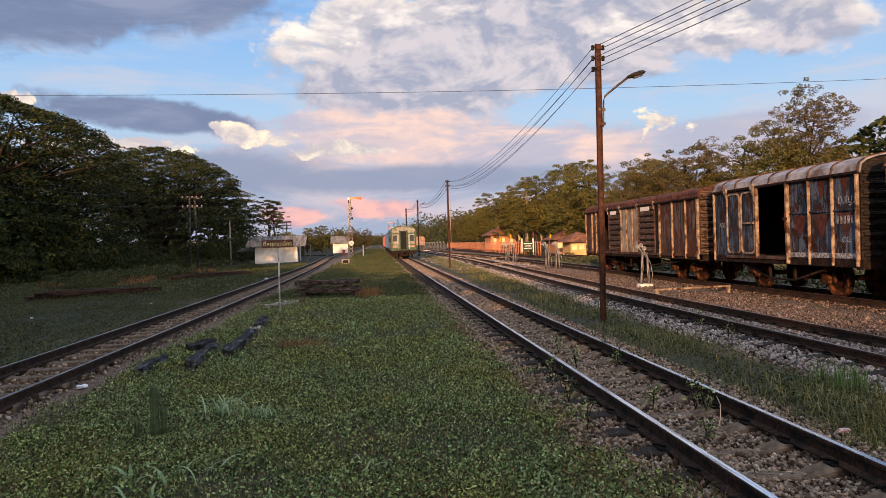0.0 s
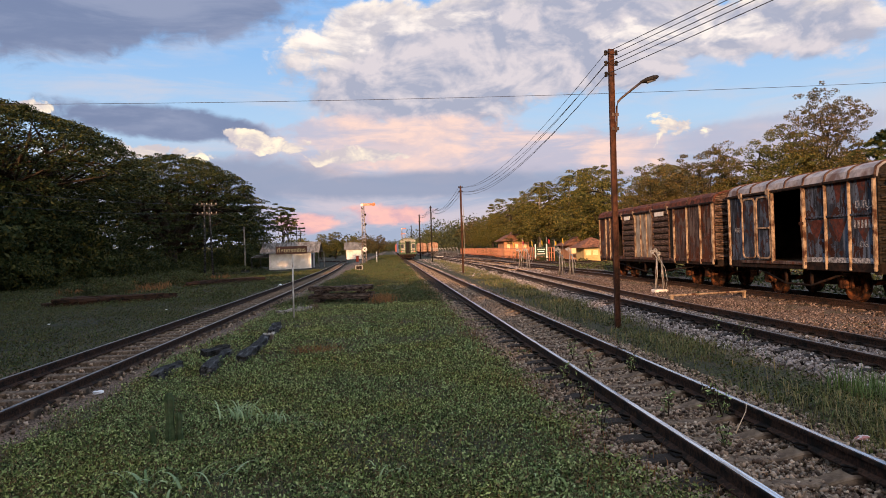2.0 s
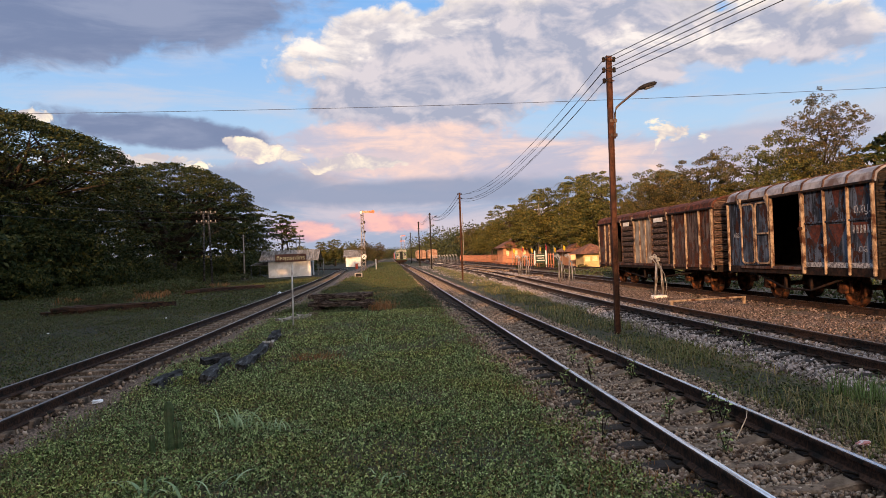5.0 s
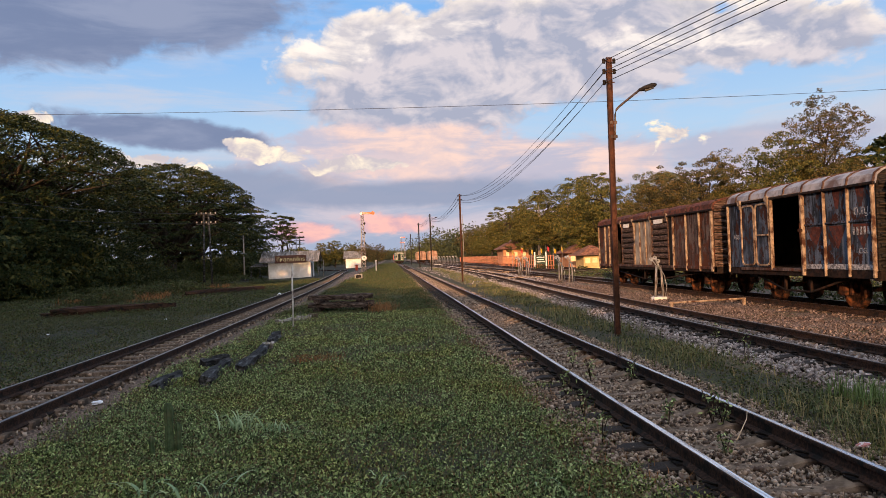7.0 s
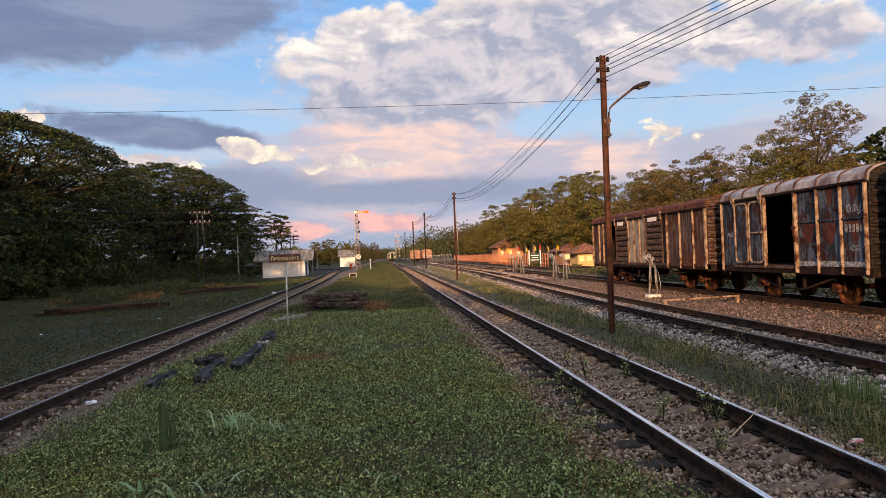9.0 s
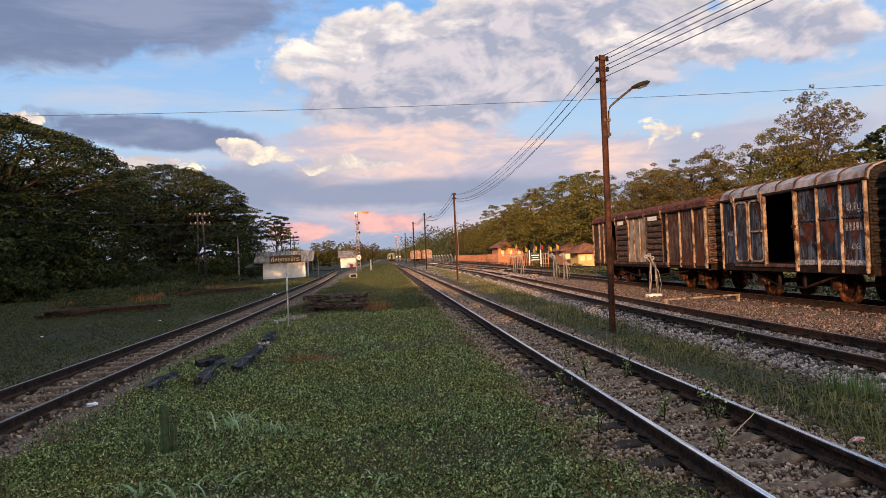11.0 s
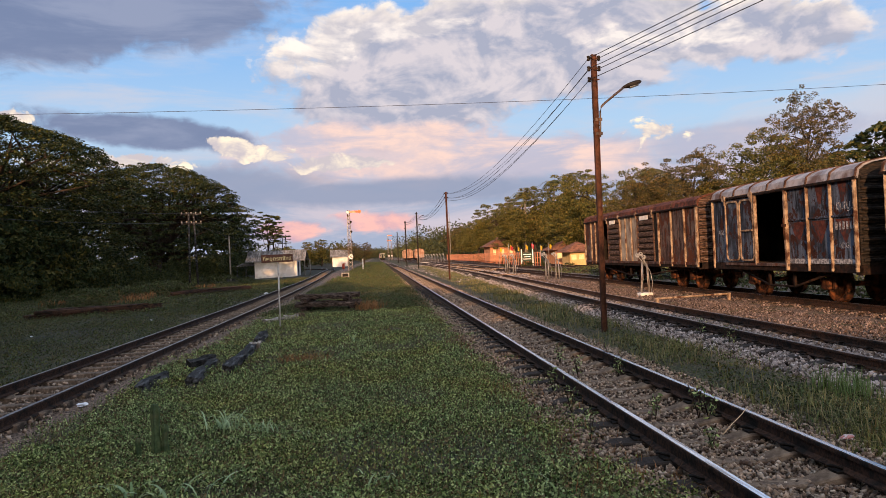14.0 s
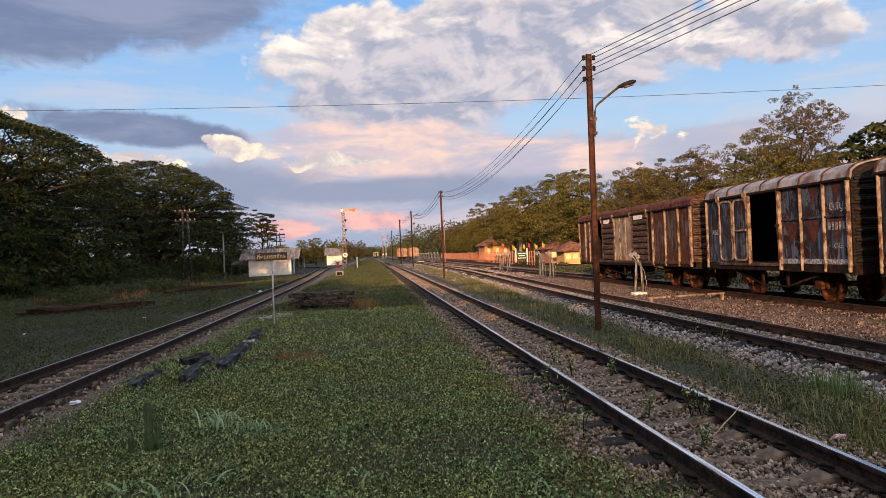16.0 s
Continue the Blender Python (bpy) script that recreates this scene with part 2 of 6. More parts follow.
# Golden tones carry part of the evening sun on these crowns.
M["warm_leaf"] = leaves("sun_toned_broad_tree_leaf", [(0.020, 0.026, 0.009), (0.085, 0.090, 0.024), (0.22, 0.175, 0.048)], 0.15, 0.15)
M["far_leaf"] = leaves("far_wood_leaf", [(0.022, 0.030, 0.014), (0.050, 0.060, 0.026), (0.095, 0.095, 0.040)], 0.1, 0.05)
M["pale_leaf"] = leaves("feathery_leaf", [(0.022, 0.026, 0.012), (0.075, 0.068, 0.025), (0.20, 0.135, 0.050)], 0.2, 0.2)
M["bark"] = material("dark_bark", two_tone((0.018, 0.014, 0.011), (0.06, 0.045, 0.034), 6, stretch=(3, 3, 0.6)), 0.95, bump=0.8, bump_scale=12)
M["pale_bark"] = material("pale_bark", two_tone((0.16, 0.13, 0.10), (0.30, 0.25, 0.20), 6, stretch=(3, 3, 0.6)), 0.9, bump=0.6, bump_scale=12)
M["pole_rust"] = material("rust_painted_steel", two_tone((0.040, 0.018, 0.012), (0.085, 0.036, 0.022), 12, c=(0.024, 0.014, 0.010), cscale=3), 0.7, 0.2, 0.3, 40)
M["pole_grey"] = material("grey_concrete_pole", two_tone((0.20, 0.18, 0.16), (0.32, 0.29, 0.26), 6), 0.9)
M["black"] = material("black_iron", two_tone((0.010, 0.009, 0.009), (0.03, 0.025, 0.022), 10), 0.7, 0.3)
M["white"] = material("chalky_white_paint", two_tone((0.58, 0.56, 0.53), (0.74, 0.72, 0.69), 5, c=(0.48, 0.45, 0.41), cscale=3), 0.85)
M["whitewash"] = material("stained_whitewash", two_tone((0.56, 0.545, 0.52), (0.68, 0.665, 0.64), 1.6, c=(0.48, 0.46, 0.43), cscale=0.9), 0.9)
M["cream"] = material("cream_render", two_tone((0.60, 0.50, 0.30), (0.70, 0.60, 0.38), 3), 0.9)
M["galv"] = material("galvanised_steel", two_tone((0.18, 0.18, 0.185), (0.34, 0.34, 0.345), 14), 0.5, 0.6)
M["tin"] = material("weathered_roof_sheet", two_tone((0.10, 0.095, 0.09), (0.24, 0.23, 0.225), 2.5, c=(0.065, 0.058, 0.054), stretch=(2, 0.3, 1)), 0.8, bump=0.3, bump_scale=10)
M["red_tile"] = material("clay_roof_tile", two_tone((0.13, 0.055, 0.035), (0.25, 0.115, 0.068), 5, c=(0.07, 0.04, 0.03), cscale=2), 0.85, bump=0.5, bump_scale=14)
M["brown_paint"] = material("brown_board_paint", two_tone((0.075, 0.025, 0.014), (0.10, 0.036, 0.02), 7), 0.6)
M["letter"] = material("gold_letter_paint", (0.70, 0.58, 0.30), 0.6)
M["red"] = material("faded_red_paint", two_tone((0.50, 0.06, 0.03), (0.60, 0.12, 0.06), 4), 0.6)
M["yellow"] = material("yellow_cloth", (0.80, 0.55, 0.05), 0.8, translucent=0.3)
M["yellow_wall"] = material("yellow_render", two_tone((0.44, 0.31, 0.14), (0.54, 0.40, 0.19), 3), 0.9)
M["pink"] = material("red_cloth", (0.65, 0.08, 0.10), 0.8, translucent=0.3)
M["wire"] = material("wire_black", (0.02, 0.02, 0.022), 0.6)


# ---- mesh helpers ----
def mesh_from(name, verts, faces, mat=None):
    me = bpy.data.meshes.new(name)
    me.from_pydata(verts, [], faces)
    if mat is not None:
        for m_ in (mat if isinstance(mat, (list, tuple)) else [mat]):
            me.materials.append(m_)
    me.update()
    return me


def part(name, bm, mat, parent=None, label="", smooth=False, kind=""):
    """Links a bmesh as one mesh object, under parent where there is one."""
    me = bpy.data.meshes.new(name)
    bm.to_mesh(me)
    bm.free()
    for m_ in (mat if isinstance(mat, (list, tuple)) else [mat]):
        me.materials.append(m_)
    if smooth:
        for p in me.polygons:
            p.use_smooth = True
    ob = new(name, me)
    ob.parent = parent
    return tagged(ob, label, kind=kind)


def share(name, me, parent, m=None):
    ob = new(name, me)
    ob.parent = parent
    if m is not None:
        ob.matrix_basis = m
    return ob


def thing(name, label, category, group="", kind="", m=None):
    ob = new(name)
    ob.empty_display_size = 0.2
    if m is not None:
        ob.matrix_basis = m
    return tagged(ob, label, category, group, kind)


def box(bm, x0, x1, y0, y1, z0, z1, bevel=0.0, m=None, mi=0):
    before = set(bm.faces)
    vs = [bm.verts.new((x, y, z)) for x in (x0, x1) for y in (y0, y1) for z in (z0, z1)]
    quads = [(0, 1, 3, 2), (4, 6, 7, 5), (0, 4, 5, 1), (2, 3, 7, 6), (0, 2, 6, 4), (1, 5, 7, 3)]
    fs = [bm.faces.new([vs[i] for i in q]) for q in quads]
    if bevel:
        es = list({e for f in fs for e in f.edges})
        bmesh.ops.bevel(bm, geom=es, offset=bevel, segments=1, affect="EDGES")
    made = [f for f in bm.faces if f not in before]
    for f in made:
        f.material_index = mi
    if m is not None:
        bmesh.ops.transform(bm, matrix=m, verts=list({v for f in made for v in f.verts}))
    return bm


def tube(bm, pts, radii, sides=8, cap=True, mi=0):
    """A tapered tube through points."""
    pts = [Vector(p) for p in pts]
    if not isinstance(radii, (list, tuple)):
        radii = [radii] * len(pts)
    rings = []
    for i, p in enumerate(pts):
        d = (pts[min(i + 1, len(pts) - 1)] - pts[max(i - 1, 0)]).normalized()
        side = d.cross(Vector((0, 0, 1)) if abs(d.z) < 0.95 else Vector((1, 0, 0))).normalized()
        up = d.cross(side)
        rings.append([bm.verts.new(p + (side * math.cos(a) + up * math.sin(a)) * radii[i]) for a in (2 * math.pi * k / sides for k in range(sides))])
    for a, b in zip(rings, rings[1:]):
        for k in range(sides):
            f = bm.faces.new((a[k], a[(k + 1) % sides], b[(k + 1) % sides], b[k]))
            f.smooth, f.material_index = True, mi
    if cap:
        for r in (rings[0][::-1], rings[-1]):
            bm.faces.new(r).material_index = mi
    return bm


def prism(bm, outline, y0, y1, mi=0, axis="y"):
    """An outline in x and z, drawn out along y (or in y and z along x)."""
    def at(u, v, w):
        return (u, w, v) if axis == "y" else (w, u, v)
    a = [bm.verts.new(at(u, v, y0)) for u, v in outline]
    b = [bm.verts.new(at(u, v, y1)) for u, v in outline]
    n = len(outline)
    fs = [bm.faces.new((a[i], a[(i + 1) % n], b[(i + 1) % n], b[i])) for i in range(n)]
    fs += [bm.faces.new(a[::-1]), bm.faces.new(b)]
    for f in fs:
        f.material_index = mi
    bmesh.ops.recalc_face_normals(bm, faces=fs)
    return bm


def disc(bm, c, r, depth, axis="x", sides=24, inner=0.0, mi=0):
    """A wheel-like cylinder or ring round an axis."""
    def at(a, rad, w):
        u, v = math.cos(a) * rad, math.sin(a) * rad
        return Vector(c) + Vector({"x": (w, u, v), "y": (u, w, v), "z": (u, v, w)}[axis])
    rings = []
    for w in (-depth / 2, depth / 2):
        rings.append([bm.verts.new(at(2 * math.pi * k / sides, r, w)) for k in range(sides)])
        rings.append([bm.verts.new(at(2 * math.pi * k / sides, inner, w)) for k in range(sides)] if inner else None)
    o0, i0, o1, i1 = rings
    fs = []
    for k in range(sides):
        j = (k + 1) % sides
        fs.append(bm.faces.new((o0[k], o0[j], o1[j], o1[k])))
        if inner:
            fs.append(bm.faces.new((i0[j], i0[k], i1[k], i1[j])))
            fs.append(bm.faces.new((o0[j], o0[k], i0[k], i0[j])))
            fs.append(bm.faces.new((o1[k], o1[j], i1[j], i1[k])))
    if not inner:
        fs += [bm.faces.new(o0[::-1]), bm.faces.new(o1)]
    for f in fs:
        f.material_index = mi
    return bm


RNG = np.random.default_rng(7)


def leaf_mesh(name, centers, length, width, up=0.0, mat=None, droop=0.25, level=1.0):
    """One small folded leaf at each centre, turned at random; up lifts the tips."""
    n = len(centers)
    d = RNG.normal(size=(n, 3))
    d[:, 2] = d[:, 2] * level + up * 2
    d /= np.linalg.norm(d, axis=1)[:, None]
    q = RNG.normal(size=(n, 3))
    q[:, :2] *= level
    s = np.cross(d, q)
    s /= np.linalg.norm(s, axis=1)[:, None] + 1e-9
    nn = np.cross(d, s)
    L = (length * RNG.uniform(0.6, 1.4, n))[:, None]
    Wd = (width * RNG.uniform(0.7, 1.3, n))[:, None]
    base = centers - d * L * 0.5
    tip = centers + d * L * 0.5
    v = np.stack([base, centers + s * Wd * 0.5 - nn * Wd * droop, tip, centers - s * Wd * 0.5 - nn * Wd * droop], 1).reshape(-1, 3)
    return fast_mesh(name, v, np.arange(n * 4).reshape(n, 4), mat)


def fast_mesh(name, verts, faces, mat):
    """A mesh from arrays of places and of equal-sided faces."""
    me = bpy.data.meshes.new(name)
    k = faces.shape[1]
    me.vertices.add(len(verts))
    me.vertices.foreach_set("co", np.ascontiguousarray(verts, np.float32).ravel())
    me.loops.add(faces.size)
    me.loops.foreach_set("vertex_index", np.ascontiguousarray(faces, np.int32).ravel())
    me.polygons.add(len(faces))
    me.polygons.foreach_set("loop_start", np.arange(len(faces), dtype=np.int32) * k)
    me.update(calc_edges=True)
    if mat is not None:
        me.materials.append(mat)
    return me


def blade_mesh(name, roots, height, width, mat, lean=0.5):
    """A bent grass blade of two quads at each root."""
    n = len(roots)
    a = RNG.uniform(0, 2 * math.pi, n)
    side = np.stack([np.cos(a), np.sin(a), np.zeros(n)], 1)
    out = np.stack([-np.sin(a), np.cos(a), np.zeros(n)], 1)
    h = (height * RNG.uniform(0.5, 1.4, n))[:, None]
    w = (width * RNG.uniform(0.7, 1.3, n))[:, None]
    k = (lean * RNG.uniform(0.2, 1.4, n))[:, None]
    up = np.array([[0, 0, 1.0]])
    mid = roots + up * h * 0.6 + out * h * k * 0.3
    tip = roots + up * h * (1 - k * 0.35) + out * h * k * 0.95
    v = np.stack([roots - side * w / 2, roots + side * w / 2, mid + side * w * 0.4, mid - side * w * 0.4, tip + side * w * 0.06, tip - side * w * 0.06], 1).reshape(-1, 3)
    b = np.arange(n)[:, None] * 6
    f = np.concatenate([b + np.array([[0, 1, 2, 3]]), b + np.array([[3, 2, 4, 5]])])
    return fast_mesh(name, v, f, mat)


CUBE = np.array([(x, y, z) for x in (-1, 1) for y in (-1, 1) for z in (-1, 1)], float)
CUBE_F = np.array([(0, 1, 3, 2), (4, 6, 7, 5), (0, 4, 5, 1), (2, 3, 7, 6), (0, 2, 6, 4), (1, 5, 7, 3)])


def stone_mesh(name, centers, size, mat):
    """An uneven angular stone at each centre."""
    n = len(centers)
    v = CUBE[None] * RNG.uniform(0.45, 1.0, (n, 8, 3))
    v *= RNG.uniform(0.6, 1.25, (n, 1, 3)) * np.array([1, 1, 0.75])
    v *= (size * RNG.uniform(0.6, 1.35, n))[:, None, None] * 0.5
    q = RNG.normal(size=(n, 4))
    q /= np.linalg.norm(q, axis=1)[:, None]
    w, x, y, z = q.T
    R = np.stack([1 - 2 * (y * y + z * z), 2 * (x * y - z * w), 2 * (x * z + y * w), 2 * (x * y + z * w), 1 - 2 * (x * x + z * z), 2 * (y * z - x * w), 2 * (x * z - y * w), 2 * (y * z + x * w), 1 - 2 * (x * x + y * y)], 1).reshape(n, 3, 3)
    v = np.einsum("nij,nkj->nki", R, v) + centers[:, None]
    f = (np.arange(n)[:, None, None] * 8 + CUBE_F[None]).reshape(-1, 4)
    return fast_mesh(name, v.reshape(-1, 3), f, mat)


# ---- ground ----
def main_x(y):
    return 2.865


def left_x(y):
    d = max(0.0, y - 15)
    return -4.87 - (0.00028 * d * d if d < 80 else 0.00028 * 6400 + (d - 80) * 0.045 * 0.6)


def yard_x(y):
    near = 6.82 + 0.252 * math.log(1 + math.exp((min(y, 50) - 17.6) / 6))
    return near if y < 50 else near + 0.042 * 12 * (1 - math.exp(-(y - 50) / 12))


def wagon_x(y):
    return 11.63


def ground_z(x, y):
    """Height of the soil: nearly level, a little uneven."""
    bed = max(0.0, 1 - max(0, abs(x - 2.87) - 1.1) / 0.5, 1 - max(0, abs(x - left_x(y)) - 0.9) / 0.5, 1 - max(0, abs(x - yard_x(y)) - 1.2) / 0.6)
    return -0.05 - 0.055 * min(1.0, bed) + 0.035 * (1 - 0.8 * min(1.0, bed)) * noise.noise((x * 0.35, y * 0.35, 0)) + 0.02 * noise.noise((x * 1.3, y * 1.3, 5)) - 0.10 * min(1, max(0, (-x - 8) / 8))


def ground():
    xs = [-2500, -900, -400, -200, -120, -80, -60, -45, -36] + [-30 + i * 1.0 for i in range(20)] + [-10 + i * 0.4 for i in range(56)] + [12.6, 13.4, 15, 17, 20, 24, 30, 40, 60, 100, 200, 400, 900, 2500]
    ys = [-900, -300, -120, -60, -30, -15, -8, -4, -1, 1, 2.5] + [3.5 + i * 0.4 for i in range(60)] + [28 + i * 1.5 for i in range(30)] + [76, 82, 90, 100, 115, 135, 160, 200, 260, 350, 500, 800, 1400, 2400, 4000]
    verts = [(x, y, ground_z(x, y) if abs(x) < 60 and -30 < y < 160 else -0.08) for y in ys for x in xs]
    k = len(xs)
    faces = [(j * k + i, j * k + i + 1, (j + 1) * k + i + 1, (j + 1) * k + i) for j in range(len(ys) - 1) for i in range(k - 1)]

    def color(N):
        co = N.n("ShaderNodeTexCoord").outputs["Object"]
        x, y, z = N.sep(co)
        n1 = N.noise(co, 0.7, 6.0, 0.6)
        n2 = N.noise(co, 5.0, 8.0, 0.65)
        n3 = N.noise(co, 30.0, 4.0, 0.6)
        wob = N.m("ADD", x, N.m("MULTIPLY", N.m("SUBTRACT", n1, 0.5), 1.6))
        soil = N.mix(N.step(n3, 0.38, 0.62), (0.022, 0.016, 0.012), (0.10, 0.072, 0.050))
        # soil darkens beyond the siding: tree shade put into the colour
        left_shade = N.step(wob, -5.5, -8.5)
        green = N.mix(N.step(n3, 0.40, 0.62), (0.014, 0.016, 0.008), (0.065, 0.070, 0.028))
        turf = N.mix(N.m("MULTIPLY", N.step(n1, 0.50, 0.70), N.step(n3, 0.35, 0.60)), green, (0.13, 0.088, 0.045))
        stones = N.mix(N.step(n3, 0.40, 0.62), (0.030, 0.021, 0.016), (0.25, 0.175, 0.13))
        main = N.m("MULTIPLY", N.step(wob, 1.5, 1.9), N.step(wob, 4.3, 3.8))
        skew = N.m("SUBTRACT", wob, N.m("MULTIPLY", N.m("MINIMUM", y, 120.0), 0.030))
        yard = N.m("MULTIPLY", N.step(skew, 4.7, 5.3), N.step(wob, 26.0, 20.0))
        left = N.m("MULTIPLY", N.step(wob, -6.1, -5.7), N.step(wob, -3.4, -3.9))
        bare = N.m("MAXIMUM", N.m("MAXIMUM", main, yard), left)
        out = N.mix(N.step(n2, 0.40, 0.75), turf, soil)
        out = N.mix(N.m("MULTIPLY", left_shade, N.step(n1, 0.25, 0.5)), out, N.mix(N.step(n2, 0.4, 0.65), (0.012, 0.012, 0.008), (0.042, 0.038, 0.022)))
        out = N.mix(bare, out, stones)
        patch = N.m("MULTIPLY", N.m("MULTIPLY", yard, N.step(n1, 0.52, 0.62)), 0.8)
        return N.mix(patch, out, (0.075, 0.075, 0.03))
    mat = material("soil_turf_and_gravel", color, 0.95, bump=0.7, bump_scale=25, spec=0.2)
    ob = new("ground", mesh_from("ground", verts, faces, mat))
    tagged(ob, "uneven soil with short turf, dry patches and gravel", "ground", kind="structure")


ground()


# ---- tracks ----
PROFILE = [(-0.060, 0.0), (0.060, 0.0), (0.060, 0.013), (0.011, 0.032), (0.011, 0.100), (0.034, 0.112), (0.034, 0.139), (0.025, 0.145), (-0.025, 0.145), (-0.034, 0.139), (-0.034, 0.112), (-0.011, 0.100), (-0.011, 0.032), (-0.060, 0.013)]


def rail(name, path, off, parent, mats, top=-0.005):
    """A flat-bottomed rail along a path of (x, y), set off sideways."""
    bm = bmesh.new()
    rings = []
    for i, (x, y) in enumerate(path):
        a, b = path[max(i - 1, 0)], path[min(i + 1, len(path) - 1)]
        d = Vector((b[0] - a[0], b[1] - a[1], 0)).normalized()
        s = Vector((d.y, -d.x, 0))
        rings.append([bm.verts.new(Vector((x, y, top)) + s * (off + u) + Vector((0, 0, v))) for u, v in PROFILE])
    n = len(PROFILE)
    for a, b in zip(rings, rings[1:]):
        for k in range(n):
            f = bm.faces.new((a[k], a[(k + 1) % n], b[(k + 1) % n], b[k]))
            f.material_index = 1 if k == 7 else 0
    bm.faces.new(rings[0][::-1])
    bm.faces.new(rings[-1])
    bmesh.ops.recalc_face_normals(bm, faces=bm.faces)
    return part(name, bm, mats, parent)


def sleeper_mesh(mat, flat=False):
    """A cast sleeper: high seats under the rails, sunken in the middle."""
    prof = [(-0.95, -0.02), (-0.78, 0.012), (-0.42, 0.012), (-0.22, -0.035), (0.22, -0.035), (0.42, 0.012), (0.78, 0.012), (0.95, -0.02)]
    if flat:
        prof = [(u, 0.0) for u, z in prof]
    bm = bmesh.new()
    rows = []
    for u, z in prof:
        w = 0.105 if abs(u) > 0.4 else 0.085
        rows.append([bm.verts.new((u, s * ww, zz)) for s, ww, zz in ((-1, w + 0.02, -0.16), (-1, w, z - 0.012), (-1, w - 0.015, z), (1, w - 0.015, z), (1, w, z - 0.012), (1, w + 0.02, -0.16))])
    for a, b in zip(rows, rows[1:]):
        for k in range(5):
            bm.faces.new((a[k], a[k + 1], b[k + 1], b[k]))
    bm.faces.new(rows[0][::-1])
    bm.faces.new(rows[-1])
    bmesh.ops.recalc_face_normals(bm, faces=bm.faces)
    me = bpy.data.meshes.new("sleeper")
    bm.to_mesh(me)
    bm.free()
    me.materials.append(mat)
    return me


def clip_mesh():
    """A sprung steel rail clip, bent out of round bar."""
    bm = bmesh.new()
    pts = [(0.0, -0.045, 0.02), (0.05, -0.05, 0.035), (0.085, -0.02, 0.05), (0.075, 0.02, 0.06), (0.035, 0.035, 0.045), (0.0, 0.02, 0.03)]
    tube(bm, pts, 0.011, 5)
    box(bm, -0.015, 0.06, -0.06, 0.06, 0.0, 0.02, 0.0)
    me = bpy.data.meshes.new("rail_clip")
    bm.to_mesh(me)
    bm.free()
    me.materials.append(M["black"])
    return me


CLIP = clip_mesh()


def track(name, label, fx, y0, y1, head, sleeper_mat, near=(4.0, 60.0), pitch=0.63, clips=0.0, sleep_to=120.0, length=1.0, sunk=0.0):
    root = thing(name, label, "railway track", kind="structure")
    ys = [y0]
    while ys[-1] < y1:
        ys.append(min(y1, ys[-1] + (2.0 if ys[-1] < 120 else 10.0)))
    path = [(fx(y), y) for y in ys]
    for off in (-0.53, 0.53):
        rail("rail", path, off, root, [M["rail_side"], head, M["rail_dull"]], -0.005 - (sunk if off > 0 else 0.0))
    me = sleeper_mesh(sleeper_mat, length < 1)
    y = near[0]
    count = 0
    rest = []
    while y < sleep_to:
        a = math.atan2(fx(y + 0.5) - fx(y - 0.5), 1.0)
        m_ = pose(fx(y) + random.uniform(-0.015, 0.015), y, -0.018 + random.uniform(-0.008, 0.005), 0, 0, -math.degrees(a) + random.uniform(-1.2, 1.2)) @ Matrix.Diagonal((length, 1, 1, 1))
        if count < 200:
            s = share("sleeper", me, root, m_)
            if y < clips:
                for side in (-1, 1):
                    for o in (-1, 1):
                        c_ = share("rail_clip", CLIP, s, pose(side * 0.53 + o * 0.05, 0, 0.010, 0, 0, 0 if o > 0 else 180))
            count += 1
        else:
            rest.append(m_)
        y += pitch
    if rest:
        base = np.array([v.co for v in me.vertices])
        fs = [tuple(p.vertices) for p in me.polygons]
        verts, faces = [], []
        for m_ in rest:
            o = len(verts)
            verts += [tuple(m_ @ v.co) for v in me.vertices]
            faces += [tuple(i + o for i in f) for f in fs]
        ob = new("far_sleepers", mesh_from("far_sleepers", verts, faces, sleeper_mat))
        ob.parent = root
        tagged(ob, kind="stuff")
    return root


main_track = track("track_main", "running line with polished rails on old concrete sleepers", main_x, -10, 900, M["rail_head"], M["oily_concrete"], (-8.14, 60), 0.63, 22.0, 170)
left_track = track("track_left", "rusty siding track bending off past the huts", left_x, -10, 112, M["rail_dull"], M["concrete"], (-8.22, 60), 0.66, 0.0, 112, 0.68, 0.035)
yard_track = track("track_yard", "yard track with dull rails in pale ballast", yard_x, -10, 500, M["rail_dull"], M["oily_concrete"], (-8.2, 60), 0.66, 20.0, 130)
wagon_track = track("track_wagons", "rusty siding track under the parked wagons", wagon_x, -10, 300, M["rail_dull"], M["old_wood"], (-8.1, 60), 0.7, 0.0, 120)
platform_track = track("track_platform", "track along the station platform", lambda y: 15.2, 30, 400, M["rail_dull"], M["old_wood"], (30.0, 60), 0.7, 0.0, 120)
far_track = track("track_beside_platform", "second track along the station platform", lambda y: 18.4, 30, 400, M["rail_dull"], M["old_wood"], (30.0, 60), 0.7, 0.0, 110)


def branch_track():
    root = thing("track_branch", "curved branch track that joins the siding", "railway track", kind="structure")
    path = []
    for i in range(31):
        u = i / 30
        path.append((left_x(112) - 1.6 * u - 34 * u ** 2.6, 112 + 44 * u - 10 * u * u))
    for off in (-0.53, 0.53):
        rail("rail", path, off, root, [M["rail_side"], M["rail_dull"], M["rail_dull"]])


branch_track()


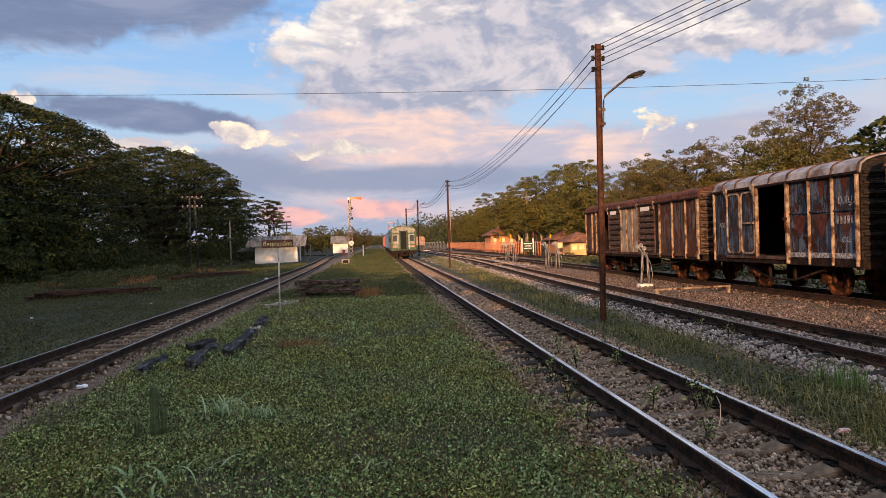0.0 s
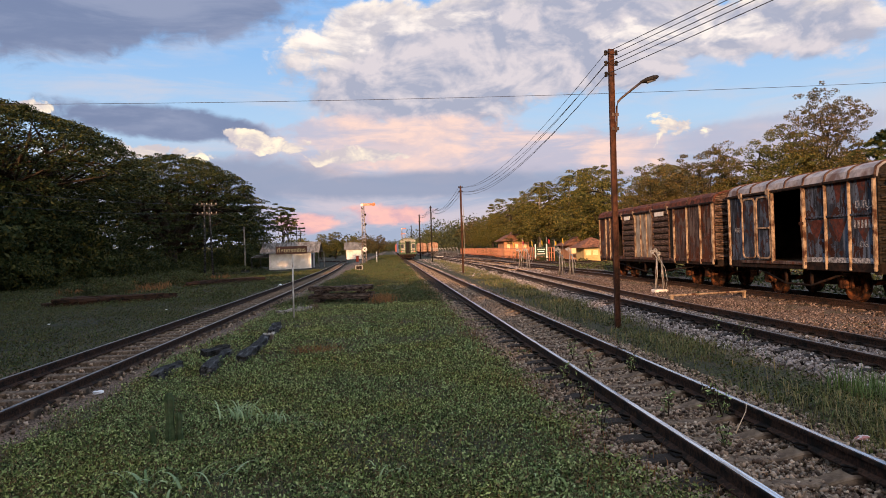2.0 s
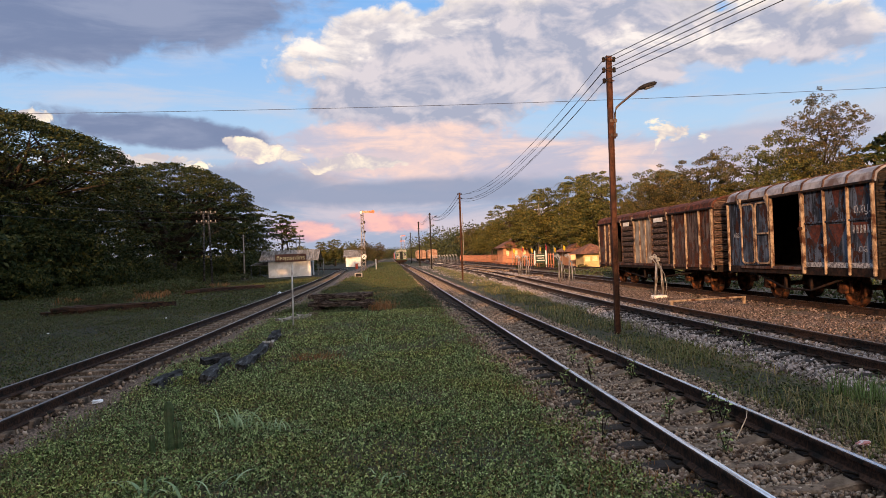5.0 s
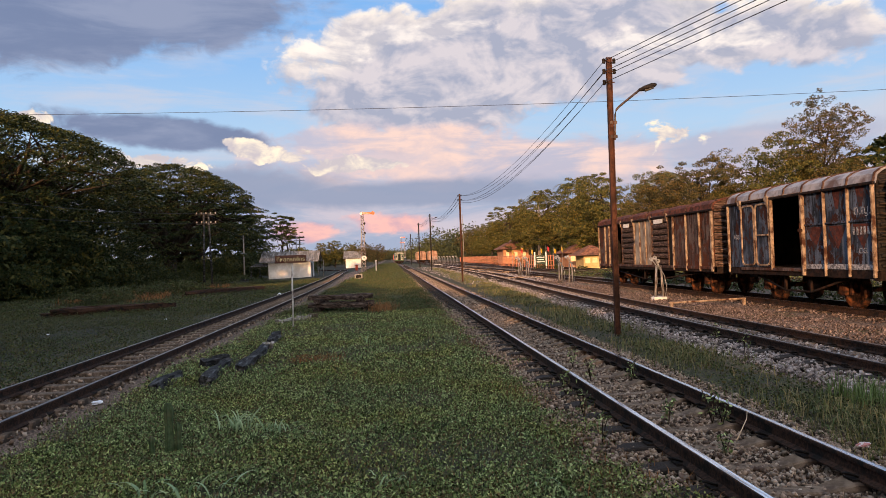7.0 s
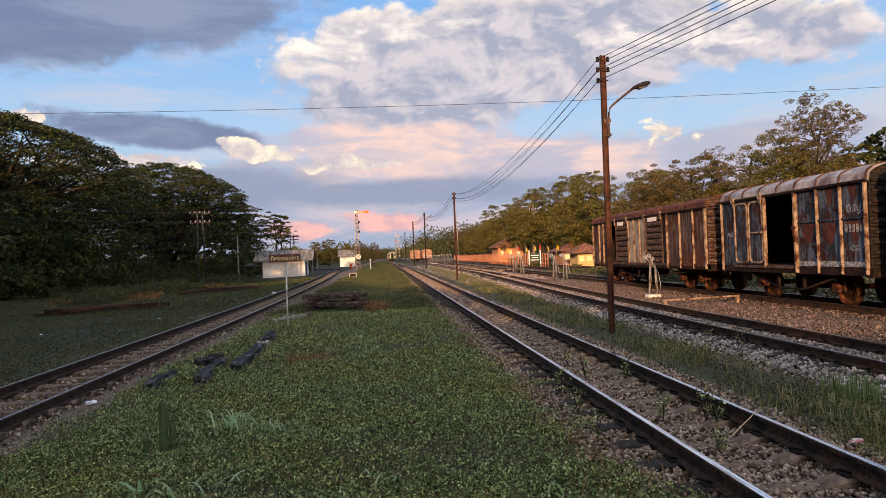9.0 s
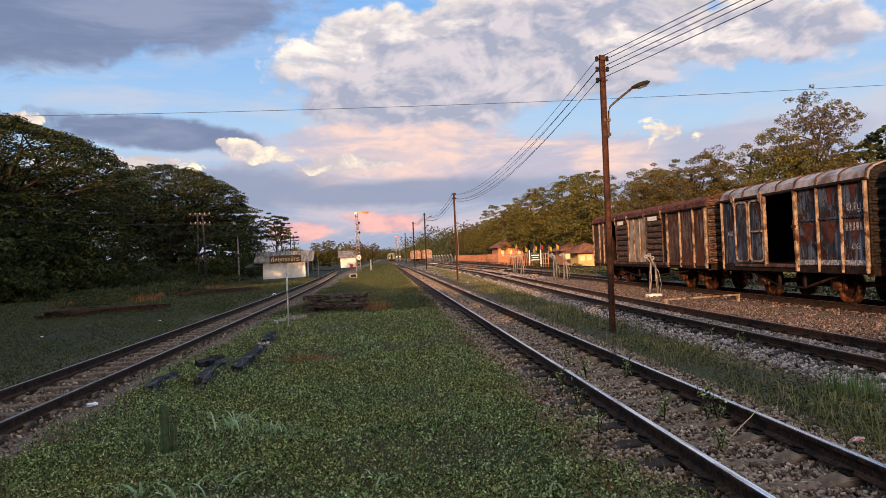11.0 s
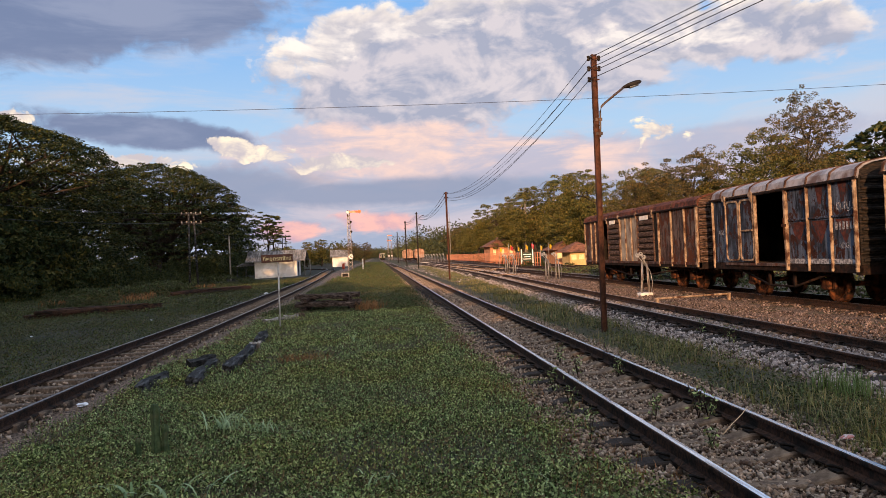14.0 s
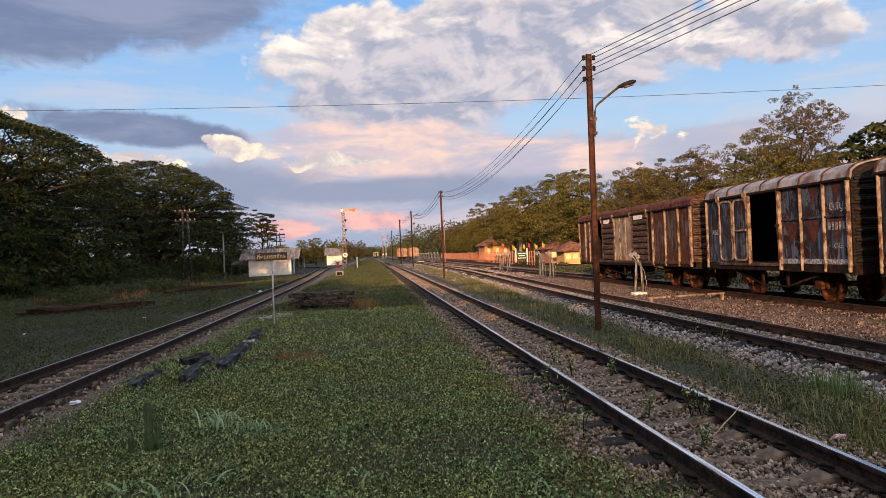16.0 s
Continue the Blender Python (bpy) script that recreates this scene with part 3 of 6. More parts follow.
# ---- parked wagons ----
def streaked(base_a, base_b, streak_c, rust_c, amount=0.5):
    """Old paint: broad faded patches, pale smears and dark runs down the panel, rust eating in with crisp edges."""
    def build(N):
        out = N.mix(N.step(N.noise(N.obj((1, 1.2, 0.7)), 1.5, 5.0, 0.6), 0.42, 0.60), base_a, base_b)
        smear = N.noise(N.obj((1, 7.0, 0.55)), 1.6, 6.0, 0.6)
        out = N.mix(N.m("MULTIPLY", N.step(smear, 0.52, 0.66), 0.55), out, N.mix(1.0, base_b, (1.7, 1.7, 1.75), "MULTIPLY"))
        runs = N.noise(N.obj((1, 9.0, 0.5)), 1.3, 7.0, 0.66)
        out = N.mix(N.m("MULTIPLY", N.step(runs, 0.52, 0.62), 0.85), out, streak_c)
        eat = N.noise(N.obj((1, 1.5, 1.0)), 2.0, 9.0, 0.70, 0.5)
        out = N.mix(N.step(eat, 0.62 - amount * 0.16, 0.645 - amount * 0.16), out, rust_c)
        deep = N.noise(N.obj((1, 2.0, 0.8)), 3.4, 9.0, 0.72, 0.4)
        out = N.mix(N.m("MULTIPLY", N.step(deep, 0.57, 0.63), 0.85), out, streak_c)
        return N.mix(N.m("MULTIPLY", N.step(N.noise(N.obj(), 38.0, 4.0, 0.6), 0.52, 0.66), 0.35), out, N.mix(1.0, out, (0.4, 0.36, 0.34), "MULTIPLY"))
    return build


M["wag_rust"] = material("rusted_wagon_paint", streaked((0.048, 0.028, 0.024), (0.105, 0.078, 0.070), (0.010, 0.007, 0.006), (0.075, 0.026, 0.014), 0.62), 0.85, bump=0.4, bump_scale=30)
M["wag_blue"] = material("worn_blue_wagon_paint", streaked((0.018, 0.023, 0.034), (0.072, 0.092, 0.130), (0.006, 0.006, 0.008), (0.036, 0.014, 0.010), 0.52), 0.8, bump=0.4, bump_scale=30)
# Pale tan holds the grazing sun on the posts; the rust patches are wear.
M["post_tan"] = material("sunlit_tan_rust_stained_paint", two_tone((0.17, 0.115, 0.078), (0.33, 0.25, 0.18), 9, stretch=(1, 1, 0.7), c=(0.060, 0.026, 0.016), cscale=5.0), 0.8, bump=0.3, bump_scale=40)
M["wag_roof_rust"] = material("rusted_wagon_roof", two_tone((0.060, 0.022, 0.016), (0.13, 0.045, 0.028), 4, c=(0.030, 0.016, 0.013)), 0.85, bump=0.5, bump_scale=18)
M["wag_roof_grey"] = material("grey_wagon_roof", two_tone((0.17, 0.165, 0.18), (0.30, 0.285, 0.295), 3, c=(0.10, 0.06, 0.045), cscale=2.0), 0.6, bump=0.3, bump_scale=18)
# End boards get darker tones: the shade between coupled wagons is painted in.
M["wag_end"] = material("shade_dark_end_boards", two_tone((0.009, 0.008, 0.008), (0.026, 0.022, 0.019), 8, stretch=(1, 1, 5), c=(0.04, 0.027, 0.02), cscale=4), 0.9, bump=0.6, bump_scale=24)
M["plank"] = material("bare_rusty_boards", two_tone((0.022, 0.013, 0.010), (0.085, 0.052, 0.040), 9, stretch=(1, 1, 6), c=(0.16, 0.11, 0.085), cscale=5), 0.9, bump=0.8, bump_scale=24)
M["door_cream"] = material("faded_cream_door", two_tone((0.22, 0.19, 0.155), (0.33, 0.29, 0.24), 5, stretch=(1, 1, 0.5), c=(0.15, 0.095, 0.065), cscale=3), 0.8, bump=0.2, bump_scale=30)
M["frame"] = material("black_underframe", two_tone((0.006, 0.005, 0.005), (0.018, 0.012, 0.010), 8, c=(0.032, 0.016, 0.011)), 0.85, bump=0.4, bump_scale=20)
M["axle_rust"] = material("orange_rust_axlebox", two_tone((0.010, 0.007, 0.006), (0.050, 0.021, 0.012), 7, c=(0.14, 0.050, 0.020), cscale=4), 0.85, bump=0.5, bump_scale=30)
# Near-black colour stands in for shade inside the wagons and in gaps.
M["inside"] = material("shade_black_lining", two_tone((0.008, 0.007, 0.007), (0.020, 0.016, 0.014), 5), 0.95)
M["door_edge"] = material("rusted_door_edge", two_tone((0.05, 0.024, 0.016), (0.17, 0.10, 0.07), 6, c=(0.02, 0.012, 0.010)), 0.85)
M["white_mark"] = material("worn_white_stencil", two_tone((0.10, 0.10, 0.11), (0.34, 0.34, 0.36), 18, 0.42, 0.6), 0.8)
M["red_mark"] = material("worn_red_oxide_patch", two_tone((0.05, 0.017, 0.013), (0.095, 0.03, 0.022), 7, c=(0.03, 0.028, 0.032), cscale=6), 0.85)


def wheelset(parent, x, y, r=0.43):
    ws = new("wheelset")
    ws.parent = parent
    ws.matrix_basis = pose(x, y, 0.14 + r)
    for s in (-1, 1):
        bm = bmesh.new()
        prof = [(0.06, -0.12), (0.10, -0.12), (0.12, -0.02), (r * 0.72, -0.02), (r * 0.80, 0.05), (r, 0.05), (r, -0.07), (r + 0.028, -0.075), (r + 0.02, -0.10), (r * 0.8, -0.10), (r * 0.7, -0.05), (0.06, -0.05)]
        rings = []
        for k in range(28):
            a = 2 * math.pi * k / 28
            rings.append([bm.verts.new((s * (0.53 + w_), math.cos(a) * q, math.sin(a) * q)) for q, w_ in prof])
        for k in range(28):
            p_, q_ = rings[k], rings[(k + 1) % 28]
            for i in range(12):
                bm.faces.new((p_[i], p_[(i + 1) % 12], q_[(i + 1) % 12], q_[i]))
        bmesh.ops.recalc_face_normals(bm, faces=bm.faces)
        part("wheel", bm, M["axle_rust"], ws)
    bm = bmesh.new()
    tube(bm, [(-0.75, 0, 0), (0.75, 0, 0)], 0.065, 10)
    part("axle", bm, M["axle_rust"], ws)
    for s in (-1, 1):
        bm = bmesh.new()
        box(bm, s * 0.80 - 0.09, s * 0.80 + 0.09, -0.14, 0.14, -0.12, 0.16, 0.03)
        for dy in (-0.24, 0.24):
            box(bm, s * 0.80 - 0.03, s * 0.80 + 0.03, dy - 0.05, dy + 0.05, -0.10, 0.42, 0.01)
        for k in range(4):
            box(bm, s * 0.80 - 0.045, s * 0.80 + 0.045, -0.50 + 0.10 * k, 0.50 - 0.10 * k, 0.30 - 0.04 * k, 0.335 - 0.04 * k)
        part("axlebox", bm, M["axle_rust"], ws)
    return ws


def wagon_roof(y0, y1, half, z0, rise, mat, parent, ribs):
    bm = bmesh.new()
    pts = [(-half - 0.05, z0)]
    for k in range(13):
        a = math.pi * k / 12
        u = -math.cos(a)
        pts.append((u * half * 1.02, z0 + rise * (math.sin(a) ** 0.62)))
    pts.append((half + 0.05, z0))
    inner = [(u * 0.97, z - 0.03) for u, z in pts]
    prism(bm, pts + inner[::-1], y0, y1)
    rf = part("roof", bm, mat, parent)
    for sx in (-1, 1):
        bm = bmesh.new()
        box(bm, sx * (half + 0.035) - 0.035, sx * (half + 0.035) + 0.035, y0, y1, z0 - 0.05, z0 + 0.012, 0.008)
        part("gutter", bm, M["frame"], rf)
    for y in ribs:
        bm = bmesh.new()
        o = [(u * 1.015, z + 0.02) for u, z in pts]
        prism(bm, o + pts[::-1], y - 0.03, y + 0.03)
        part("roof_rib", bm, M["door_edge"], rf)
    return rf


def side_post(parent, y, z0, z1, w=0.09, d=0.07, mat=None, x=-1.23, rivets=False):
    bm = bmesh.new()
    w = w * 0.58
    box(bm, x - d, x + 0.004, y - w / 2, y + w / 2, z0, z1, 0.012)
    if rivets:
        for k in range(int((z1 - z0) / 0.12)):
            box(bm, x - d - 0.012, x - d + 0.004, y - 0.015, y + 0.015, z0 + 0.06 + k * 0.12, z0 + 0.09 + k * 0.12)
    return part("post", bm, mat or M["post_tan"], parent)


def underframe(parent, y0, y1, axles):
    bm = bmesh.new()
    for s in (-1, 1):
        box(bm, s * 1.20 - 0.05, s * 1.20 + 0.05, y0, y1, 0.90, 1.08, 0.01)
        box(bm, s * 0.55 - 0.06, s * 0.55 + 0.06, y0, y1, 0.85, 1.05)
    for y in (y0 + 0.06, y1 - 0.06):
        box(bm, -1.25, 1.25, y - 0.06, y + 0.06, 0.86, 1.08, 0.01)
    y = y0 + 0.8
    while y < y1 - 0.4:
        box(bm, -1.15, 1.15, y - 0.05, y + 0.05, 0.92, 1.04)
        y += 0.9
    part("underframe", bm, M["frame"], parent)
    for s in (-1, 1):
        bm = bmesh.new()
        mid = (y0 + y1) / 2
        tube(bm, [(s * 1.05, y0 + 1.3, 0.88), (s * 1.05, mid - 0.6, 0.50), (s * 1.05, mid + 0.6, 0.50), (s * 1.05, y1 - 1.3, 0.88)], 0.03, 6)
        box(bm, s * 1.05 - 0.03, s * 1.05 + 0.03, mid - 0.62, mid - 0.56, 0.48, 0.9)
        box(bm, s * 1.05 - 0.03, s * 1.05 + 0.03, mid + 0.56, mid + 0.62, 0.48, 0.9)
        part("truss_rod", bm, M["frame"], parent)
    bm = bmesh.new()
    tube(bm, [(-0.35, (y0 + y1) / 2 - 0.5, 0.66), (-0.35, (y0 + y1) / 2 + 0.5, 0.66)], 0.17, 12)
    part("brake_cylinder", bm, M["frame"], parent)
    for y, s in ((y0, -1), (y1, 1)):
        bm = bmesh.new()
        box(bm, -0.10, 0.10, y + s * 0.02 - 0.02, y + s * 0.42 + 0.02, 0.72, 0.90, 0.02) if s > 0 else box(bm, -0.10, 0.10, y - 0.44, y, 0.72, 0.90, 0.02)
        part("coupler", bm, M["frame"], parent)


def panel_wall(parent, y0, y1, z0, z1, mat, x=-1.23, label=""):
    bm = bmesh.new()
    box(bm, x, x + 0.04, y0, y1, z0, z1)
    return part("side_panel", bm, mat, parent, label)


def end_wall(parent, y, mat, sgn):
    for k in range(9):
        bm = bmesh.new()
        z = 1.08 + k * 0.225
        box(bm, -1.19, 1.19, y - 0.025, y + 0.025, z, z + 0.19, 0.012)
        prism(bm, [(y + 0.02 * sgn, z + 0.05), (y + 0.07 * sgn, z + 0.08), (y + 0.07 * sgn, z + 0.12), (y + 0.02 * sgn, z + 0.15)], -1.15, 1.15, axis="x")
        part("end_board", bm, mat, parent)
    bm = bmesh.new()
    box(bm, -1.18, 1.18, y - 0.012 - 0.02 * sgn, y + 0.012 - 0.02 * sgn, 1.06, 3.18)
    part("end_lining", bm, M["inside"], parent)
    bm = bmesh.new()
    arch = [(-1.20, 3.0)] + [(-math.cos(math.pi * k / 10) * 1.2, 3.0 + 0.36 * math.sin(math.pi * k / 10) ** 0.62) for k in range(1, 10)] + [(1.20, 3.0)]
    prism(bm, arch, y - 0.02, y + 0.02)
    part("end_gable", bm, mat, parent)
    for u in (-0.45, 0.45):
        bm = bmesh.new()
        box(bm, u - 0.05, u + 0.05, y + min(0.03 * sgn, 0.10 * sgn), y + max(0.03 * sgn, 0.10 * sgn), 0.95, 3.1, 0.01)
        part("end_post", bm, mat, parent)


def text_on(parent, body, size, y, z, mat, x=-1.232, name="stencil"):
    """Raised letters on a side that faces -x."""
    cu = bpy.data.curves.new(name, "FONT")
    cu.body, cu.size, cu.extrude = body, size, 0.0015
    cu.align_x, cu.align_y = "CENTER", "CENTER"
    ob = new(name, cu)
    dg = bpy.context.evaluated_depsgraph_get()
    me = bpy.data.meshes.new_from_object(ob.evaluated_get(dg))
    bpy.data.objects.remove(ob)
    me.materials.clear()
    me.materials.append(mat)
    o = share(name, me, parent)
    o.matrix_basis = Matrix.Translation((x, y, z)) @ Matrix(((0, 0, -1, 0), (-1, 0, 0, 0), (0, 1, 0, 0), (0, 0, 0, 1)))
    return o


def near_wagon():
    Y0, Y1 = 14.75, 21.50
    w = thing("covered_wagon", "blue-grey covered goods wagon, paint worn to rust, with one open doorway", "freight wagon", "parked wagons", m=pose(11.63, 0, 0))
    underframe(w, Y0, Y1, ())
    for y in (16.55, 20.0):
        wheelset(w, 0, y)
    z0, z1 = 1.10, 3.0
    bm = bmesh.new()
    box(bm, -1.2, 1.2, Y0 + 0.05, Y1 - 0.05, 1.06, 1.10)
    part("wagon_floor", bm, M["plank"], w)
    panels = [(14.80, 15.65), (15.65, 16.55), (16.55, 17.42), (20.62, 21.45)]
    for i, (a, b) in enumerate(panels):
        panel_wall(w, a, b, z0, z1, M["wag_blue"])
        bm = bmesh.new()
        box(bm, -1.245, -1.228, a, b, 1.10, 1.22)
        part("kick_strip", bm, M["white_mark"] if i < 3 else M["wag_blue"], w, "flaking pale strip at the foot of the panel")
    for y, r in ((14.79, True), (15.65, False), (16.55, False), (21.44, False)):
        side_post(w, y, 0.93, z1 + 0.03, 0.12 if r else 0.08, rivets=r)
    bm = bmesh.new()
    box(bm, -1.27, -1.228, 14.85, 17.38, 2.16, 2.21, 0.008)
    part("waist_rail", bm, M["wag_blue"], w)
    # doorway
    side_post(w, 17.45, 0.93, z1, 0.15, 0.09)
    side_post(w, 18.93, 1.05, z1, 0.10, 0.09)
    bm = bmesh.new()
    box(bm, -1.30, -1.20, 17.4, 20.7, 2.95, 3.03, 0.01)
    part("door_track", bm, M["post_tan"], w)
    bm = bmesh.new()
    box(bm, -1.30, -1.15, 17.4, 20.7, 1.02, 1.10, 0.01)
    part("door_sill", bm, M["wag_rust"], w)
    door = new("sliding_door")
    door.parent = w
    tagged(door, "slid-back door with two arched panels")
    bm = bmesh.new()
    box(bm, -1.27, -1.24, 19.0, 20.62, 1.12, 2.92)
    part("door_sheet", bm, M["wag_blue"], door)
    for a, b in ((19.0, 19.80), (19.82, 20.62)):
        for inset, dep, mt in ((0.0, 0.035, M["post_tan"]),):
            bm = bmesh.new()
            A, B, C, D, r = a + 0.06, b - 0.06, 1.20, 2.84, 0.12
            def ring(g):
                out = []
                for cx, cz, s in ((B - r, D - r, 0), (A + r, D - r, 1), (A + r, C + r, 2), (B - r, C + r, 3)):
                    for k in range(4):
                        t = math.pi / 2 * (s + k / 3)
                        out.append((cx + math.cos(t) * (r + g), cz + math.sin(t) * (r + g)))
                return out
            i0, o0 = ring(0.0), ring(0.045)
            fr = [[bm.verts.new((xx, u, v)) for u, v in q] for xx, q in ((-1.27 - dep, i0), (-1.27 - dep, o0), (-1.268, o0), (-1.268, i0))]
            n = len(i0)
            for p_, q_ in zip(fr, fr[1:] + fr[:1]):
                for k in range(n):
                    bm.faces.new((p_[k], p_[(k + 1) % n], q_[(k + 1) % n], q_[k]))
            bmesh.ops.recalc_face_normals(bm, faces=bm.faces)
            part("panel_frame", bm, mt, door)
    bm = bmesh.new()
    box(bm, -1.34, -1.29, 19.05, 19.60, 1.98, 2.03, 0.01)
    part("door_bar", bm, M["post_tan"], door)
    for y in (19.05, 20.58):
        bm = bmesh.new()
        disc(bm, (-1.33, y, 2.98), 0.09, 0.05, "x", 16)
        box(bm, -1.33, -1.29, y - 0.03, y + 0.03, 2.78, 3.0)
        part("door_roller", bm, M["post_tan"], door)
    bm = bmesh.new()
    box(bm, -1.37, -1.31, 17.38, 17.52, 2.02, 2.10, 0.01)
    tube(bm, [(-1.34, 17.45, 1.7), (-1.34, 17.45, 2.25)], 0.02, 6)
    part("door_latch", bm, M["axle_rust"], w)
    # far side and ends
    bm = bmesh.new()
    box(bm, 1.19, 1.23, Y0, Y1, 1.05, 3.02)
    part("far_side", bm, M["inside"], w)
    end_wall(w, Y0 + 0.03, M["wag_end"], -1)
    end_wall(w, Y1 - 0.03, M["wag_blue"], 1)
    wagon_roof(Y0 - 0.06, Y1 + 0.06, 1.25, 3.0, 0.42, M["wag_roof_grey"], w, [Y0 - 0.02, 15.65, 16.55, 17.45, 18.3, 19.2, 20.1, 20.9, Y1])
    # markings
    for y in (15.2, 16.1, 17.0):
        bm = bmesh.new()
        v = [bm.verts.new((-1.2325, y + d, z)) for d, z in ((0.34, 2.12), (-0.34, 2.12), (0.0, 1.55))]
        bm.faces.new(v)
        part("red_triangle", bm, M["red_mark"], w)
    for y in (16.1, 15.25):
        bm = bmesh.new()
        v = [bm.verts.new((-1.2325, y + d, z)) for d, z in ((0.16, 2.98), (-0.16, 2.98), (-0.05, 2.5), (0.05, 2.5))]
        bm.faces.new(v)
        part("rust_patch", bm, M["red_mark"], w)
    text_on(w, "ต.ญ.", 0.30, 15.20, 2.42, M["white_mark"])
    for k in range(6):
        bm = bmesh.new()
        box(bm, -1.238, -1.228, 15.50 - k * 0.125 - 0.035, 15.50 - k * 0.125 + 0.035, 1.88, 2.06)
        part("number_bar", bm, M["white_mark"], w)
    text_on(w, "C.G.", 0.17, 15.2, 1.52, M["white_mark"], -1.236)
    text_on(w, "ABB", 0.20, 21.0, 1.98, M["white_mark"])
    return w


def third_wagon(src):
    c_ = copy_thing(src, pose(11.63, -7.62, 0))
    c_["label"] = "blue-grey covered goods wagon coupled to the parked row"


third_wagon(near_wagon())


def far_wagon():
    Y0, Y1 = 22.55, 35.25
    w = thing("covered_wagon", "long covered goods wagon, rusted brown, with planked doors", "freight wagon", "parked wagons", m=pose(11.63, 0, 0))
    underframe(w, Y0, Y1, ())
    for y in (24.0, 25.6, 32.4, 34.0):
        wheelset(w, 0, y)
    z0, z1 = 1.10, 2.95
    bm = bmesh.new()
    box(bm, -1.2, 1.2, Y0 + 0.05, Y1 - 0.05, 1.06, 1.10)
    part("wagon_floor", bm, M["plank"], w)
    for a, b in ((22.6, 23.55), (23.55, 24.65), (24.65, 25.75), (33.15, 34.15), (34.15, 35.2)):
        panel_wall(w, a, b, z0, z1, M["wag_rust"])
    for y, wd in ((22.62, 0.20), (23.55, 0.07), (24.65, 0.07), (25.80, 0.14), (32.95, 0.09), (34.15, 0.07), (35.18, 0.09), (33.5, 0.06)):
        side_post(w, y, 0.93, z1 + 0.02, wd)
    for a, b in ((26.25, 28.0), (30.1, 31.7)):
        for k in range(8):
            bm = bmesh.new()
            prism(bm, [(-1.215, 1.12 + k * 0.23), (-1.262, 1.145 + k * 0.23), (-1.275, 1.215 + k * 0.23), (-1.262, 1.285 + k * 0.23), (-1.215, 1.31 + k * 0.23)], a, b)
            part("door_board", bm, M["plank"], w)
        # dark sheet behind the boards, for the shade in their gaps
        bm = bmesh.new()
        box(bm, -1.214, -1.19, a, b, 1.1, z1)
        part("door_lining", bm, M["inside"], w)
        bm = bmesh.new()
        box(bm, -1.288, -1.27, a + 0.5, b - 0.35, 2.70, 2.86)
        part("plate", bm, M["white"], w, "pale enamel plate")
        for y_ in (a + 0.05, b - 0.05):
            side_post(w, y_, 1.08, z1, 0.13, 0.06, M["door_edge"], -1.22)
    bm = bmesh.new()
    box(bm, -1.22, -1.18, 28.0, 30.1, 1.1, z1)
    part("door_cream", bm, M["door_cream"], w, "pale cream door sheet")
    for y in (28.05, 28.7, 29.4, 30.05):
        side_post(w, y, 1.05, z1, 0.07, 0.05, M["post_tan"], -1.22)
    # dark sheet painted in place of a shaded gap
    bm = bmesh.new()
    box(bm, -1.24, -1.20, 25.95, 26.25, 1.1, z1)
    part("dark_gap_board", bm, M["inside"], w)
    for y in (26.3, 28.0, 30.1, 31.7):
        bm = bmesh.new()
        disc(bm, (-1.31, y, 2.96), 0.08, 0.05, "x", 14)
        box(bm, -1.31, -1.27, y - 0.03, y + 0.03, 2.75, 2.98)
        part("door_roller", bm, M["post_tan"], w)
    bm = bmesh.new()
    box(bm, -1.29, -1.20, 25.8, 33.0, 2.93, 3.0, 0.01)
    part("door_track", bm, M["wag_rust"], w)
    bm = bmesh.new()
    box(bm, -1.28, -1.2, Y0, Y1, 1.0, 1.1, 0.01)
    part("side_sill", bm, M["wag_rust"], w)
    bm = bmesh.new()
    box(bm, 1.19, 1.23, Y0, Y1, 1.05, 2.97)
    part("far_side", bm, M["inside"], w)
    end_wall(w, Y0 + 0.03, M["plank"], -1)
    end_wall(w, Y1 - 0.03, M["plank"], 1)
    wagon_roof(Y0 - 0.06, Y1 + 0.06, 1.25, 2.95, 0.40, M["wag_roof_rust"], w, [Y0, 24.6, 26.6, 28.6, 30.6, 32.6, 34.2, Y1])
    return w


far_wagon()


# ---- poles, wires and signals ----
def wire(name, a, b, sag, r=0.008, label="thin black overhead wire", n=14):
    bm = bmesh.new()
    a, b = Vector(a), Vector(b)
    tube(bm, [a.lerp(b, k / n) - Vector((0, 0, sag * 4 * (k / n) * (1 - k / n))) for k in range(n + 1)], r, 4, False)
    return tagged(part(name, bm, M["wire"]), label, "wire", "overhead wires")


M["lamp_arm"] = material("brown_stained_lamp_arm", two_tone((0.035, 0.022, 0.018), (0.10, 0.065, 0.050), 9), 0.6, 0.3)


